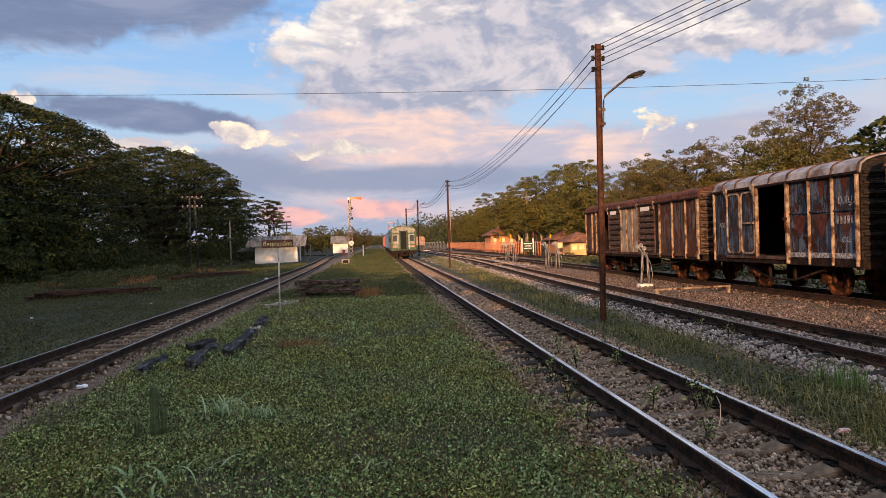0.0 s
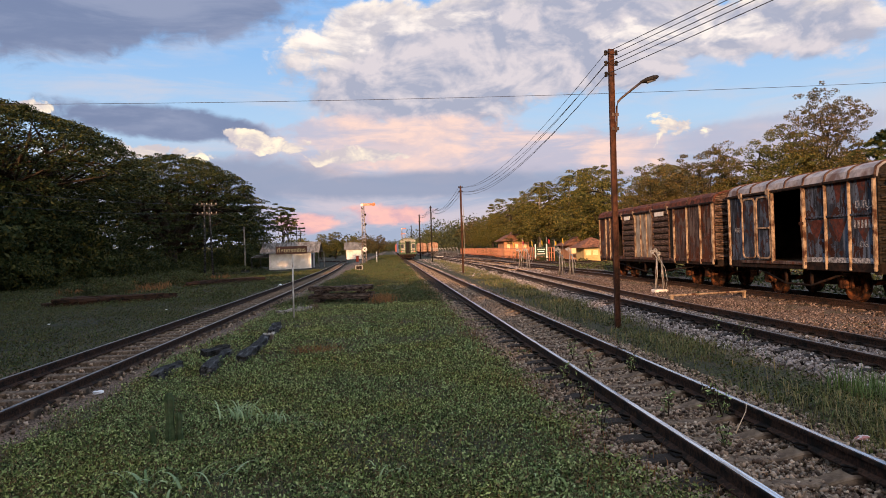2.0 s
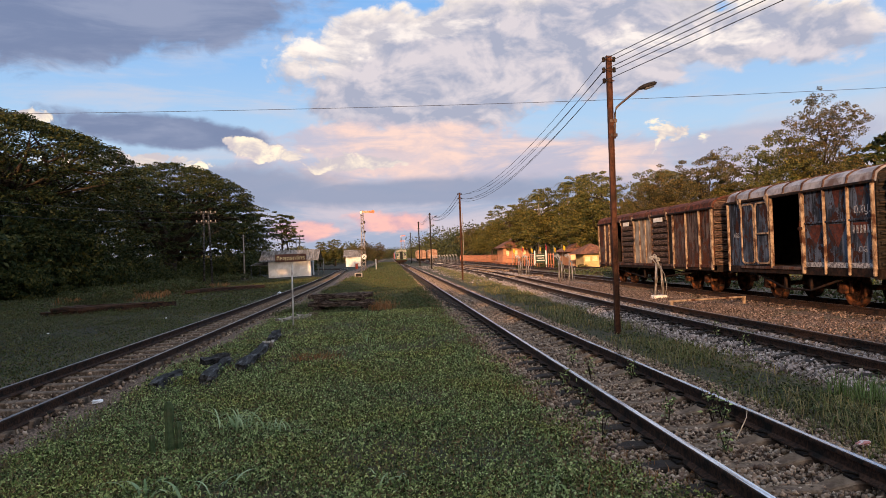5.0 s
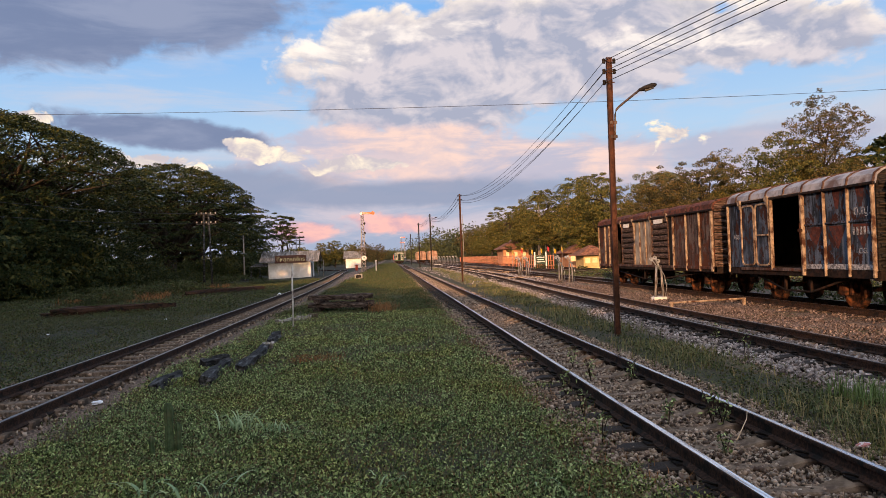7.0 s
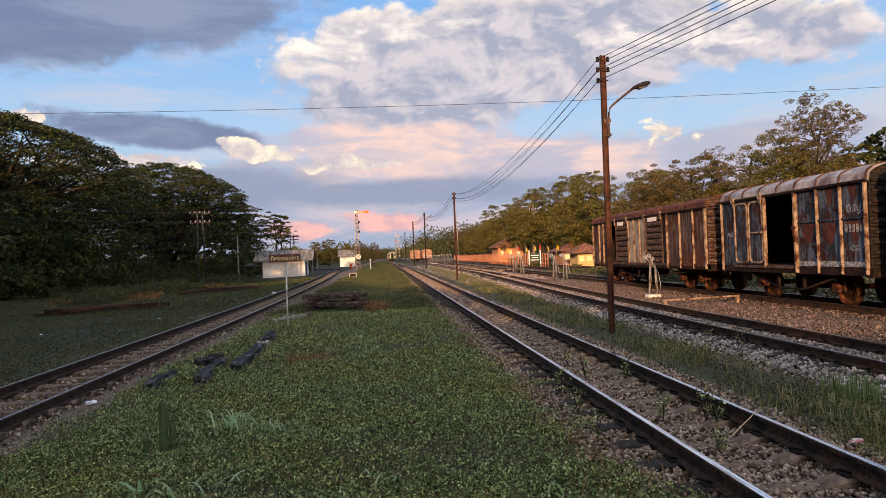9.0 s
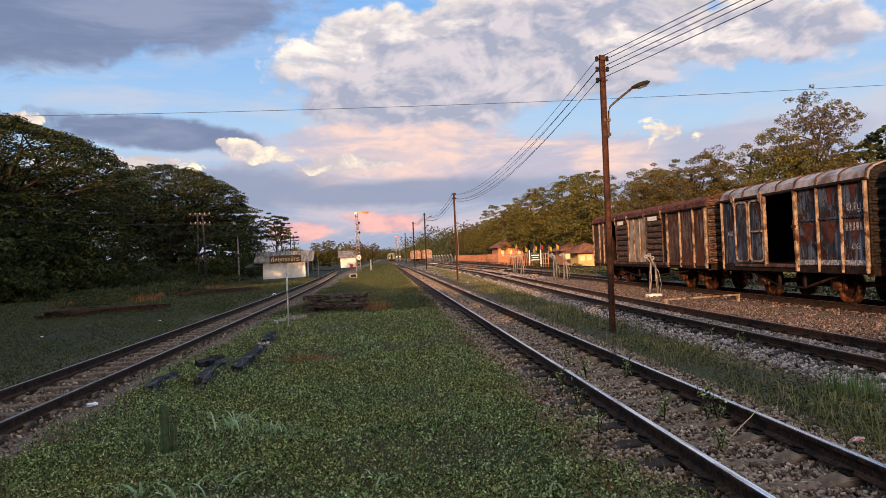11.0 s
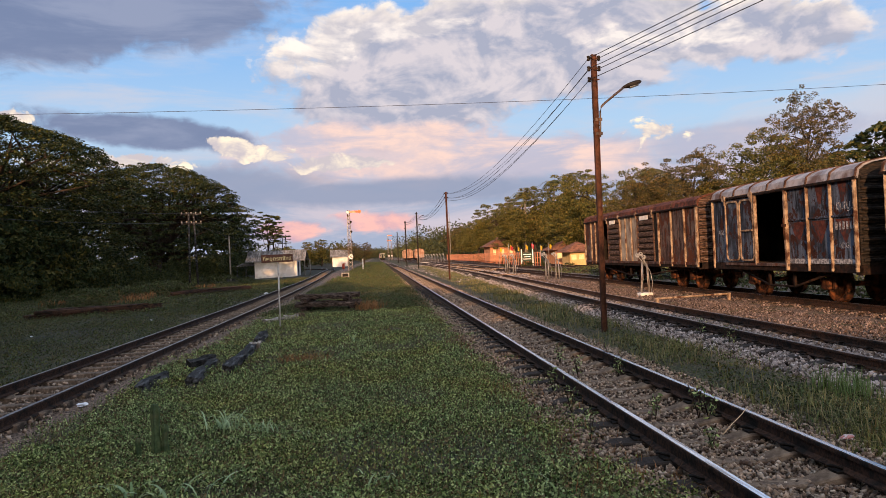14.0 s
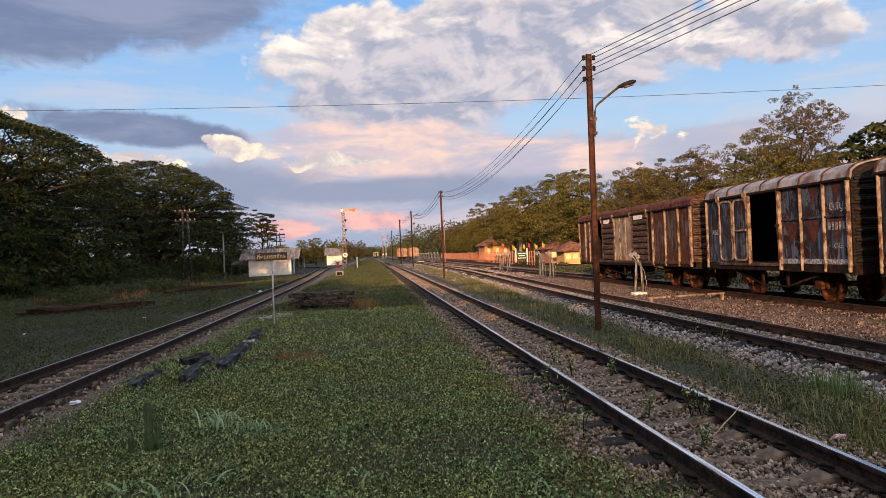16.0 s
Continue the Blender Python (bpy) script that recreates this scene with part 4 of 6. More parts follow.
def rail_pole(x, y, h, label, arms, lamp=False, arm_dir=1, mat=None, tilt=0.0, r=0.055):
    """A pole of two old rails back to back, with insulators on its head and on some a lamp."""
    mat = mat or M["pole_rust"]
    p = thing("wire_pole", label, "pole", "poles along the line", m=pose(x, y, 0, 0, tilt, 0))
    bm = bmesh.new()
    sec = [(-r, -r * 0.8), (-r + 0.016, -r * 0.8), (-r + 0.016, -0.014), (r - 0.016, -0.014), (r - 0.016, -r * 0.8), (r, -r * 0.8), (r, r * 0.8), (r - 0.016, r * 0.8), (r - 0.016, 0.014), (-r + 0.016, 0.014), (-r + 0.016, r * 0.8), (-r, r * 0.8)]
    ends = [[bm.verts.new((u, v, z)) for u, v in sec] for z in (-0.3, h)]
    for k in range(12):
        bm.faces.new((ends[0][k], ends[0][(k + 1) % 12], ends[1][(k + 1) % 12], ends[1][k]))
    bm.faces.new(ends[0][::-1])
    bm.faces.new(ends[1])
    part("shaft", bm, mat, p)
    for z in arms:
        bm = bmesh.new()
        reach = r + 0.055
        box(bm, -reach, reach, -0.012, 0.012, z - 0.012, z + 0.012, 0.003)
        arm = part("crossarm", bm, mat, p)
        for u in ((-reach, reach) if z != arms[-1] or len(arms) < 3 else (-reach,)):
            b2 = bmesh.new()
            tube(b2, [(u, 0, z - 0.055), (u, 0, z - 0.045), (u, 0, z - 0.01), (u, 0, z), (u, 0, z + 0.01), (u, 0, z + 0.045), (u, 0, z + 0.055)], [0.015, 0.036, 0.036, 0.02, 0.036, 0.036, 0.015], 8)
            part("insulator", b2, M["black"], arm)
    if lamp:
        zb = h * lamp
        bm = bmesh.new()
        tube(bm, [(0.08, 0, zb - 0.08), (0.09, 0, zb + 0.10), (0.10, 0, zb + 0.46), (0.13, 0, zb + 0.56), (0.20, 0, zb + 0.63), (0.42, 0, zb + 0.80), (0.66, 0, zb + 0.98)], [0.018, 0.02, 0.02, 0.022, 0.023, 0.024, 0.026], 8)
        box(bm, -0.02, 0.13, -0.03, 0.03, zb - 0.04, zb + 0.02)
        box(bm, -0.02, 0.13, -0.03, 0.03, zb + 0.26, zb + 0.32)
        part("lamp_arm", bm, M["lamp_arm"], p)
        bm = bmesh.new()
        a, d = Vector((0.62, 0, zb + 0.96)), Vector((0.94, 0, 0.30)).normalized()
        tube(bm, [a, a + d * 0.06, a + d * 0.14, a + d * 0.30, a + d * 0.38, a + d * 0.42], [0.026, 0.042, 0.056, 0.058, 0.040, 0.012], 10)
        head = part("lamp_head", bm, M["black"], p)
        bm = bmesh.new()
        tube(bm, [a + d * 0.12 + Vector((0.02, 0, -0.03)), a + d * 0.32 + Vector((0.02, 0, -0.03))], [0.042, 0.036], 8)
        part("lamp_glass", bm, M["galv"], head)
    return p


rail_pole(4.70, 14.87, 5.80, "rust-red steel pole with insulators and a curved lamp arm", (5.72, 5.50, 5.27), 0.713, tilt=0.4)
rail_pole(4.93, 49.5, 6.0, "rusty steel pole with wires and insulators", (5.9, 5.6), 0, mat=M["pole_rust"], r=0.06)
rail_pole(5.55, 97.0, 7.5, "dark steel pole with a lamp on its head", (7.3,), 0.80, mat=M["black"], r=0.08)
rail_pole(5.05, 123.0, 7.6, "dark steel pole with crossarms", (7.4, 6.4), 0, mat=M["black"], r=0.10)
rail_pole(5.6, 190.0, 8.0, "distant dark steel pole with crossarms", (7.8,), 0, mat=M["black"], r=0.10)
for k, (dx_, z) in enumerate(((-0.11, 5.72), (0.11, 5.72), (-0.11, 5.50), (0.11, 5.50), (-0.11, 5.27))):
    z2 = 5.9 if k < 2 else 5.6
    wire("overhead_wire", (4.74 + dx_, 14.87, z), (4.93 + dx_, 49.5, z2 - 0.1 * (k == 4)), 0.80 + 0.05 * (k // 2))
    wire("overhead_wire", (4.74 + dx_, 14.87, z), (15.4 + dx_, -22.0, 6.6 + (z - 5.60) * 0.5), 0.2)
    if k < 4:
        wire("overhead_wire", (4.93 + dx_, 49.5, z2), (5.5 + dx_, 97.0, z2 + 1.3), 0.9, 0.014)
        wire("overhead_wire", (5.5 + dx_, 97.0, z2 + 1.3), (5.05 + dx_, 123, z2 + 1.5), 0.4, 0.016)
wire("overhead_wire", (-26, 30, 8.25), (40, 30, 9.0), 0.60, 0.009, "single wire that crosses over all the tracks", 24)


def semaphore(x, y, h, label, scale=1.0, arms=((0.97, 1),)):
    s = thing("semaphore_signal", label, "railway signal", "semaphore signals", m=pose(x, y, 0))
    bm = bmesh.new()
    w0, w1 = 0.30 * scale, 0.14 * scale
    for sx in (-1, 1):
        for sy in (-1, 1):
            tube(bm, [(sx * w0, sy * w0, -0.2), (sx * w1, sy * w1, h)], 0.055 * scale, 4)
    k = 0
    z = 0.3
    while z < h - 0.5:
        f0, f1 = w0 + (w1 - w0) * z / h, w0 + (w1 - w0) * (z + 0.55) / h
        for sx, sy, ex, ey in ((-1, -1, 1, -1), (1, -1, 1, 1), (1, 1, -1, 1), (-1, 1, -1, -1)):
            tube(bm, [(sx * f0, sy * f0, z), (ex * f1, ey * f1, z + 0.55)], 0.034 * scale, 4)
        z += 0.55
    part("lattice_mast", bm, M["post_mast"], s)
    for frac, side in arms:
        bm = bmesh.new()
        z = h * frac
        box(bm, -0.1 if side > 0 else -1.6 * scale, 1.6 * scale if side > 0 else 0.1, -w1 - 0.06, -w1 - 0.02, z - 0.16 * scale, z + 0.16 * scale)
        disc(bm, (1.55 * scale * side, -w1 - 0.04, z), 0.26 * scale, 0.035, "y", 20)
        part("arm", bm, M["arm"], s, "orange-red signal arm with a rounded end")
        bm = bmesh.new()
        disc(bm, (-0.12 * side, -w1 - 0.05, z - 0.05), 0.20 * scale, 0.05, "y", 16)
        part("spectacle", bm, M["white"], s)
    for fr in (0.45, 0.62, 0.78):
        bm = bmesh.new()
        box(bm, -0.25, 0.35, -0.2, 0.2, h * fr - 0.03, h * fr + 0.03)
        disc(bm, (0.30, -0.15, h * fr + 0.2), 0.16, 0.2, "y", 12)
        part("lamp_bracket", bm, M["black"], s)
    bm = bmesh.new()
    disc(bm, (0.1, -0.35, 1.95), 0.34, 0.03, "y", 20)
    board = part("round_board", bm, M["white"], s, "white round board with a black cross")
    for a in (45, -45):
        bm = bmesh.new()
        box(bm, -0.26, 0.26, -0.006, 0.006, -0.035, 0.035, m=Matrix.Translation((0.1, -0.37 - 0.002 * a / 45, 1.95)) @ pose(0, 0, 0, 0, a, 0))
        part("cross_bar", bm, M["black"], board)
    return s


M["post_mast"] = material("weathered_white_mast_paint", two_tone((0.20, 0.17, 0.15), (0.42, 0.39, 0.36), 3, c=(0.10, 0.05, 0.035), cscale=2), 0.85)
M["arm"] = material("orange_signal_paint", two_tone((0.46, 0.13, 0.06), (0.58, 0.30, 0.20), 3), 0.7)
semaphore(-3.75, 104, 8.6, "tall white lattice signal mast with an orange-red arm", 1.0, ((0.97, 1),))
semaphore(4.9, 300, 10.8, "distant white lattice signal mast", 1.0, ((0.96, 1),))
semaphore(6.2, 300, 8.6, "distant white lattice signal mast", 1.0, ((0.96, -1),))


# ---- trees ----
def limb(bm, a, b, r0, r1, bend, n=4, sides=6):
    a, b = Vector(a), Vector(b)
    off = Vector((random.uniform(-1, 1), random.uniform(-1, 1), random.uniform(-0.2, 0.8))) * bend
    pts = [a.lerp(b, k / n) + off * math.sin(math.pi * k / n) for k in range(n + 1)]
    tube(bm, pts, [r0 + (r1 - r0) * k / n for k in range(n + 1)], sides)
    return pts


def clumps_to_leaves(cs, rs, per, flat=0.55):
    """Leaf places scattered through clumps at cs with radii rs."""
    n = len(cs)
    d = RNG.normal(size=(n * per, 3))
    d /= np.linalg.norm(d, axis=1)[:, None]
    d *= RNG.uniform(0.35, 1.0, (n * per, 1)) ** 0.6
    d[:, 2] *= flat
    return np.repeat(cs, per, 0) + d * np.repeat(rs, per)[:, None]


def rain_tree(name, label, h, R, low, trunk_r, clumps, per, leaf, mat, seed, m, rise=0.75, deep=3.0):
    """A wide umbrella crown of flat leaf pads, like shingles on a dome, on spreading limbs."""
    global RNG
    RNG = np.random.default_rng(seed)
    random.seed(seed)
    t = thing(name, label, "tree", "rain trees", m=m)
    bm = bmesh.new()
    fork = h * 0.2
    limb(bm, (0, 0, -0.3), (0.2, 0, fork), trunk_r * 1.25, trunk_r, 0.1)

    def dome(q):
        return low + (h - low) * max(0.0, 1 - q * q) ** rise

    for k in range(11):
        a = 2 * math.pi * k / 11 + random.uniform(-0.2, 0.2)
        q = random.uniform(0.5, 0.85)
        mid = (math.cos(a) * R * 0.35 * q, math.sin(a) * R * 0.35 * q, fork + (dome(0) - fork) * 0.35)
        end = (math.cos(a) * R * q, math.sin(a) * R * q, dome(q) - 0.8)
        limb(bm, (0.2, 0, fork), mid, trunk_r * 0.55, trunk_r * 0.34, 0.5)
        limb(bm, mid, end, trunk_r * 0.34, trunk_r * 0.08, 0.8)
        for j in range(7):
            b = a + random.uniform(-0.8, 0.8)
            q2 = random.uniform(0.4, 0.96)
            e2 = (math.cos(b) * R * q2, math.sin(b) * R * q2, dome(q2) - 0.5)
            limb(bm, Vector(mid).lerp(Vector(end), random.uniform(0.0, 0.7)), e2, trunk_r * 0.17, trunk_r * 0.03, 0.7)
    part("trunk", bm, M["bark"], t)
    q = RNG.uniform(0, 1, clumps) ** 0.45
    a = RNG.uniform(0, 2 * math.pi, clumps)
    rr = R * q * (1 + 0.05 * np.sin(3 * a + seed) + 0.03 * np.sin(7 * a))
    drop = np.where(RNG.uniform(0, 1, clumps) < 0.5, 0.0, RNG.uniform(0.2, 1.0, clumps) * deep)
    z = low + (h - low) * np.maximum(0, 1 - q ** 2) ** rise - drop + RNG.normal(size=clumps) * 0.16
    pad = RNG.uniform(0.55, 1.35, clumps) * R / 15
    n = clumps * per
    u = RNG.uniform(0, 1, n) ** 0.5
    b = RNG.uniform(0, 2 * math.pi, n)
    pr = np.repeat(pad, per)
    off = np.stack([np.cos(b) * u * pr, np.sin(b) * u * pr, pr * (0.18 - 0.34 * u * u) + RNG.normal(size=n) * 0.05], 1)
    pts = np.repeat(np.stack([rr * np.cos(a), rr * np.sin(a), z], 1), per, 0) + off
    me = leaf_mesh("crown", pts, leaf, leaf * 0.6, 0.0, mat, 0.15, 0.35)
    share("crown", me, t)
    return t


def round_tree(name, label, h, R, bare, trunk_r, clumps, per, leaf, mat, bark, seed, m, flat=0.8, loose=1.0, group="trees beyond the station", size=0.19):
    """An upright tree with an uneven crown of clumps."""
    global RNG
    RNG = np.random.default_rng(seed)
    random.seed(seed)
    t = thing(name, label, "tree", group, m=m)
    bm = bmesh.new()
    top = limb(bm, (0, 0, -0.3), (random.uniform(-0.4, 0.4), random.uniform(-0.4, 0.4), h * 0.82), trunk_r, trunk_r * 0.2, 0.4, 6, 7)
    heads = RNG.normal(size=(12, 3))
    heads /= np.linalg.norm(heads, axis=1)[:, None]
    cen = np.array([0, 0, bare + (h - bare) * 0.5])
    rad = np.array([R, R, (h - bare) * 0.5])
    ends = cen + heads * rad * RNG.uniform(0.45, 0.78, (12, 1))
    for e in ends:
        s = top[random.randint(2, 5)]
        limb(bm, s, tuple(e), trunk_r * 0.4, trunk_r * 0.06, 0.5, 4, 5)
    part("trunk", bm, bark, t)
    pick = RNG.integers(0, 12, clumps)
    d = RNG.normal(size=(clumps, 3))
    d /= np.linalg.norm(d, axis=1)[:, None]
    cs = ends[pick] + d * rad * 0.42 * loose * RNG.uniform(0.5, 1.1, (clumps, 1))
    pts = clumps_to_leaves(cs, RNG.uniform(0.45, 1.05, clumps) * R * size, per, flat * 0.75)
    share("crown", leaf_mesh("crown", pts, leaf, leaf * 0.5, 0.0, mat, 0.2, 0.7), t)
    return t


def palm(name, label, h, seed, m):
    global RNG
    RNG = np.random.default_rng(seed)
    random.seed(seed)
    t = thing(name, label, "palm tree", "palms beyond the station", m=m)
    bm = bmesh.new()
    tube(bm, [(0, 0, -0.3), (0.1, 0, h * 0.4), (0.25, 0.1, h * 0.8), (0.3, 0.1, h)], [0.2, 0.15, 0.13, 0.11], 8)
    part("trunk", bm, M["pale_bark"], t)
    verts, faces = [], []
    for k in range(30):
        a = 2 * math.pi * k / 30 + random.uniform(-0.2, 0.2)
        rise = random.uniform(0.1, 1.3)
        for j in range(20):
            u = (j + 1) / 20
            L = 2.3
            p = Vector((0.3, 0.1, h)) + Vector((math.cos(a), math.sin(a), 0)) * L * u + Vector((0, 0, rise * u * 1.2 - 1.9 * u * u))
            side = Vector((-math.sin(a), math.cos(a), 0))
            out = Vector((math.cos(a), math.sin(a), -0.6))
            for s in (-1, 1):
                o = len(verts)
                tip = p + side * s * 0.55 * (1 - u * 0.6) + out * 0.25
                verts += [tuple(p - out * 0.05), tuple(p + out * 0.05), tuple(tip)]
                faces.append((o, o + 1, o + 2))
    share("fronds", mesh_from("fronds", verts, faces, M["warm_leaf"]), t)
    return t


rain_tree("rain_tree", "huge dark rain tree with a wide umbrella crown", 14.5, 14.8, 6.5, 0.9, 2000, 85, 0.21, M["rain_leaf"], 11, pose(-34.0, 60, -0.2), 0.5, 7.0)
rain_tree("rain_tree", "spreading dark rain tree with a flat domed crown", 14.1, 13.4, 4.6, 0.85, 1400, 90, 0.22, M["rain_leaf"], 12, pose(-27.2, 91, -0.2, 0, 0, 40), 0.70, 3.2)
# Added trees, out of view or hidden, that only block the low sun.
shade = rain_tree("rain_tree", "dark rain tree added beside the line to block the low sun", 11.3, 11.0, 2.6, 0.6, 520, 48, 0.46, M["rain_leaf"], 13, pose(-31, -80, -0.2), 0.6, 4.0)
for i, (x, y, s) in enumerate(((-24, -12, 1.0), (-23, -27, 0.97), (-22, -44, 1.03), (-33, 10, 0.95), (-33, 25, 1.2), (-21, 6, 0.9), (-15, -5, 0.85), (-40, -14, 1.1), (-20, -62, 1.0), (-12, -36, 0.97), (-12, -20, 0.9), (-36, -34, 1.1), (-44, 6, 1.15), (-49, 40, 1.62), (-33, 124, 1.06), (-49, 84, 1.4), (-38, 134, 1.2), (-62, 22, 1.3), (-66, 42, 1.35), (-54, 6, 1.2))):
    copy_thing(shade, pose(x, y, -0.2, 0, 0, 70 * i) @ Matrix.Diagonal((s, s, s, 1)))
beyond = copy_thing(shade, pose(61, 72, -0.2, 0, 0, 25) @ Matrix.Diagonal((1.3, 1.3, 1.32, 1)))
beyond["label"] = "dark domed tree standing beyond the wagons"

slim = round_tree("tree", "slim tree with a light tiered crown", 10.5, 2.7, 4.0, 0.16, 70, 90, 0.22, M["warm_leaf"], M["bark"], 21, pose(-16.3, 112, -0.1), 0.35, 1.1, "trees by the huts")
tall = round_tree("tree", "tall open tree with sparse feathery leaves", 14.7, 3.5, 5.0, 0.22, 420, 50, 0.16, M["pale_leaf"], M["bark"], 22, pose(37.9, 60, 0), 0.9, 1.1, size=0.13)
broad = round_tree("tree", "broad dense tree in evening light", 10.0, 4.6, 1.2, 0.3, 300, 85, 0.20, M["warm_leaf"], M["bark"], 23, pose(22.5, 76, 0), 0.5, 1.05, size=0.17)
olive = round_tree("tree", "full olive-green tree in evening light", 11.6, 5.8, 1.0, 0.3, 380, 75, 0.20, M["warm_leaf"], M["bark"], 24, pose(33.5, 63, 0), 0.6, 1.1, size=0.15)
feather = round_tree("tree", "feathery tree with brownish leaf tones", 10.5, 5.0, 1.0, 0.24, 380, 70, 0.16, M["pale_leaf"], M["bark"], 25, pose(27.5, 62, 0), 0.6, 1.1, size=0.14)


def again(src, rows, label=""):
    for x, y, s, r in rows:
        c_ = copy_thing(src, pose(x, y, -0.05, 0, 0, r) @ Matrix.Diagonal((s, s, s, 1)))
        if label:
            c_["label"] = label


again(broad, [(26, 92, 1.2, 80), (23.5, 104, 1.12, 200), (25, 122, 1.18, 20), (24, 140, 1.15, 130), (26, 160, 1.15, 260), (26, 185, 1.05, 40), (28, 215, 1.05, 300), (30, 250, 1.1, 120), (44, 66, 0.85, 150)], "dense green tree behind the fence")
again(olive, [(30, 84, 0.95, 60), (31, 110, 0.9, 140), (32, 135, 1.0, 10), (33, 165, 1.1, 200), (31, 205, 1.1, 100), (50, 72, 0.9, 250), (64, 76, 1.5, 20), (41.5, 70, 0.9, 310)], "full green tree in evening light")
again(feather, [(23.5, 63, 0.78, 90), (31.5, 72, 0.95, 190), (28, 148, 1.05, 280), (27, 240, 1.1, 50), (46, 60, 0.8, 140), (53, 62, 0.85, 240), (38, 72, 0.9, 30)], "feathery tree in evening light")
again(feather, [(-5.7, 168, 0.55, 60), (-3.3, 190, 0.58, 10), (-9.5, 185, 0.5, 130)], "small rosy-lit tree beyond the signal")
again(broad, [(-14.5, 192, 0.72, 30), (-10.5, 196, 0.62, 140), (-17.8, 188, 0.66, 250), (-21.5, 180, 0.55, 80)], "rounded green tree behind the huts")
again(slim, [(-18, 130, 0.9, 100)], "thin tree with a light crown")
palm("palm_tree", "coconut palm above the other trees", 10.3, 31, pose(22.5, 108, 0))
palm("palm_tree", "coconut palm above the other trees", 10.9, 32, pose(24.5, 98, 0))
palm("palm_tree", "leaning coconut palm behind the wagons", 8.6, 33, pose(25.8, 66, 0))


# Darker copy of the weed leaf, with shade put into its tones.
M["shade_weed"] = leaves("shade_toned_weed_leaf", [(0.016, 0.026, 0.010), (0.050, 0.072, 0.028), (0.100, 0.125, 0.050), (0.078, 0.064, 0.034), (0.022, 0.034, 0.013)], 0.12, 0.5)


def bush_mesh(seed, R, h, n, leaf, mat):
    global RNG
    RNG = np.random.default_rng(seed)
    a = RNG.uniform(0, 2 * math.pi, n)
    q = RNG.uniform(0, 1, n) ** 0.5
    cs = np.stack([R * q * np.cos(a), R * q * np.sin(a), h * RNG.uniform(0.05, 0.95, n) * np.sqrt(1 - 0.7 * q * q)], 1)
    pts = clumps_to_leaves(cs, RNG.uniform(0.25, 0.5, n) * R * 0.5, 44, 0.6)
    pts[:, 2] = np.maximum(pts[:, 2], 0.02)
    return leaf_mesh("foliage", pts, leaf, leaf * 0.5, 0.1, mat)


BUSH = [bush_mesh(41, 3.2, 3.8, 70, 0.26, M["rain_leaf"]), bush_mesh(42, 2.6, 2.6, 60, 0.22, M["rain_leaf"]), bush_mesh(43, 1.4, 1.0, 34, 0.13, M["shade_weed"]), bush_mesh(44, 4.5, 6.5, 110, 0.34, M["rain_leaf"])]


def bush(k, x, y, s, r, label):
    ob = new("bush", BUSH[k])
    ob.matrix_basis = pose(x, y, -0.15, 0, 0, r) @ Matrix.Diagonal((s, s, s, 1))
    tagged(ob, label, "bush", "undergrowth along the trees")


random.seed(5)
for i in range(10):
    y = 44 + i * 3.6
    bush(3, -30 + random.uniform(-4, 3) + max(0, i - 9) * 0.9, y + 6, random.uniform(0.7, 1.1), random.uniform(0, 360), "dark tangled bush under the rain trees")
for i in range(26):
    y = 40 + i * 2.1
    bush(random.choice((0, 1)), -25 + random.uniform(-2.5, 2.5) + max(0, y - 58) * 0.16, y, random.uniform(0.5, 0.85), random.uniform(0, 360), "dark leafy bush at the edge of the trees")
for i in range(7):
    bush(3, -27.5 + random.uniform(-2.5, 2.5), 47 + i * 2.6, random.uniform(0.75, 1.0), random.uniform(0, 360), "dark tangled bush under the rain trees")
for x, y, k in ((-29, 50, 1.35), (-31.5, 54, 1.5), (-27, 56, 1.2), (-30, 46, 1.2)):
    bush(3, x, y, k, x * 30, "dark tangled bush under the rain trees")
for i in range(24):
    bush(2, random.uniform(-22, -11), random.uniform(38, 70), random.uniform(0.5, 1.0), random.uniform(0, 360), "low weedy bush in the rough grass")
for i in range(10):
    bush(random.choice((0, 1)), -36 + i * 2.4, 112 + random.uniform(-4, 6), random.uniform(0.8, 1.3), random.uniform(0, 360), "green bush behind the huts")


# ---- distant woods and hills ----
def far_woods():
    global RNG
    RNG = np.random.default_rng(50)
    rows = []
    for _ in range(520):
        x = RNG.uniform(-160, -6)
        y = 210 + RNG.uniform(0, 160) + abs(x) * 0.2
        rows.append((x, y, RNG.uniform(3.5, 8.5) * (0.6 + 0.4 * math.sin(x * 0.13) ** 2)))
    for _ in range(420):
        x = RNG.uniform(14, 120)
        y = 250 + RNG.uniform(0, 300)
        rows.append((x, y, RNG.uniform(7, 14)))
    for _ in range(160):
        x = RNG.uniform(-16, 30)
        rows.append((x, 620 + RNG.uniform(0, 200), RNG.uniform(6, 12)))
    cs, rs = [], []
    for x, y, h in rows:
        for k in range(7):
            cs.append((x + RNG.normal() * h * 0.3, y + RNG.normal() * h * 0.3, h * RNG.uniform(0.15, 0.9)))
            rs.append(h * RNG.uniform(0.2, 0.34))
    pts = clumps_to_leaves(np.array(cs), np.array(rs), 24, 0.6)
    ob = new("far_woods", leaf_mesh("far_woods", pts, 0.75, 0.5, 0.0, M["far_leaf"]))
    tagged(ob, "distant mixed woods along the line", "woods", kind="stuff")


far_woods()


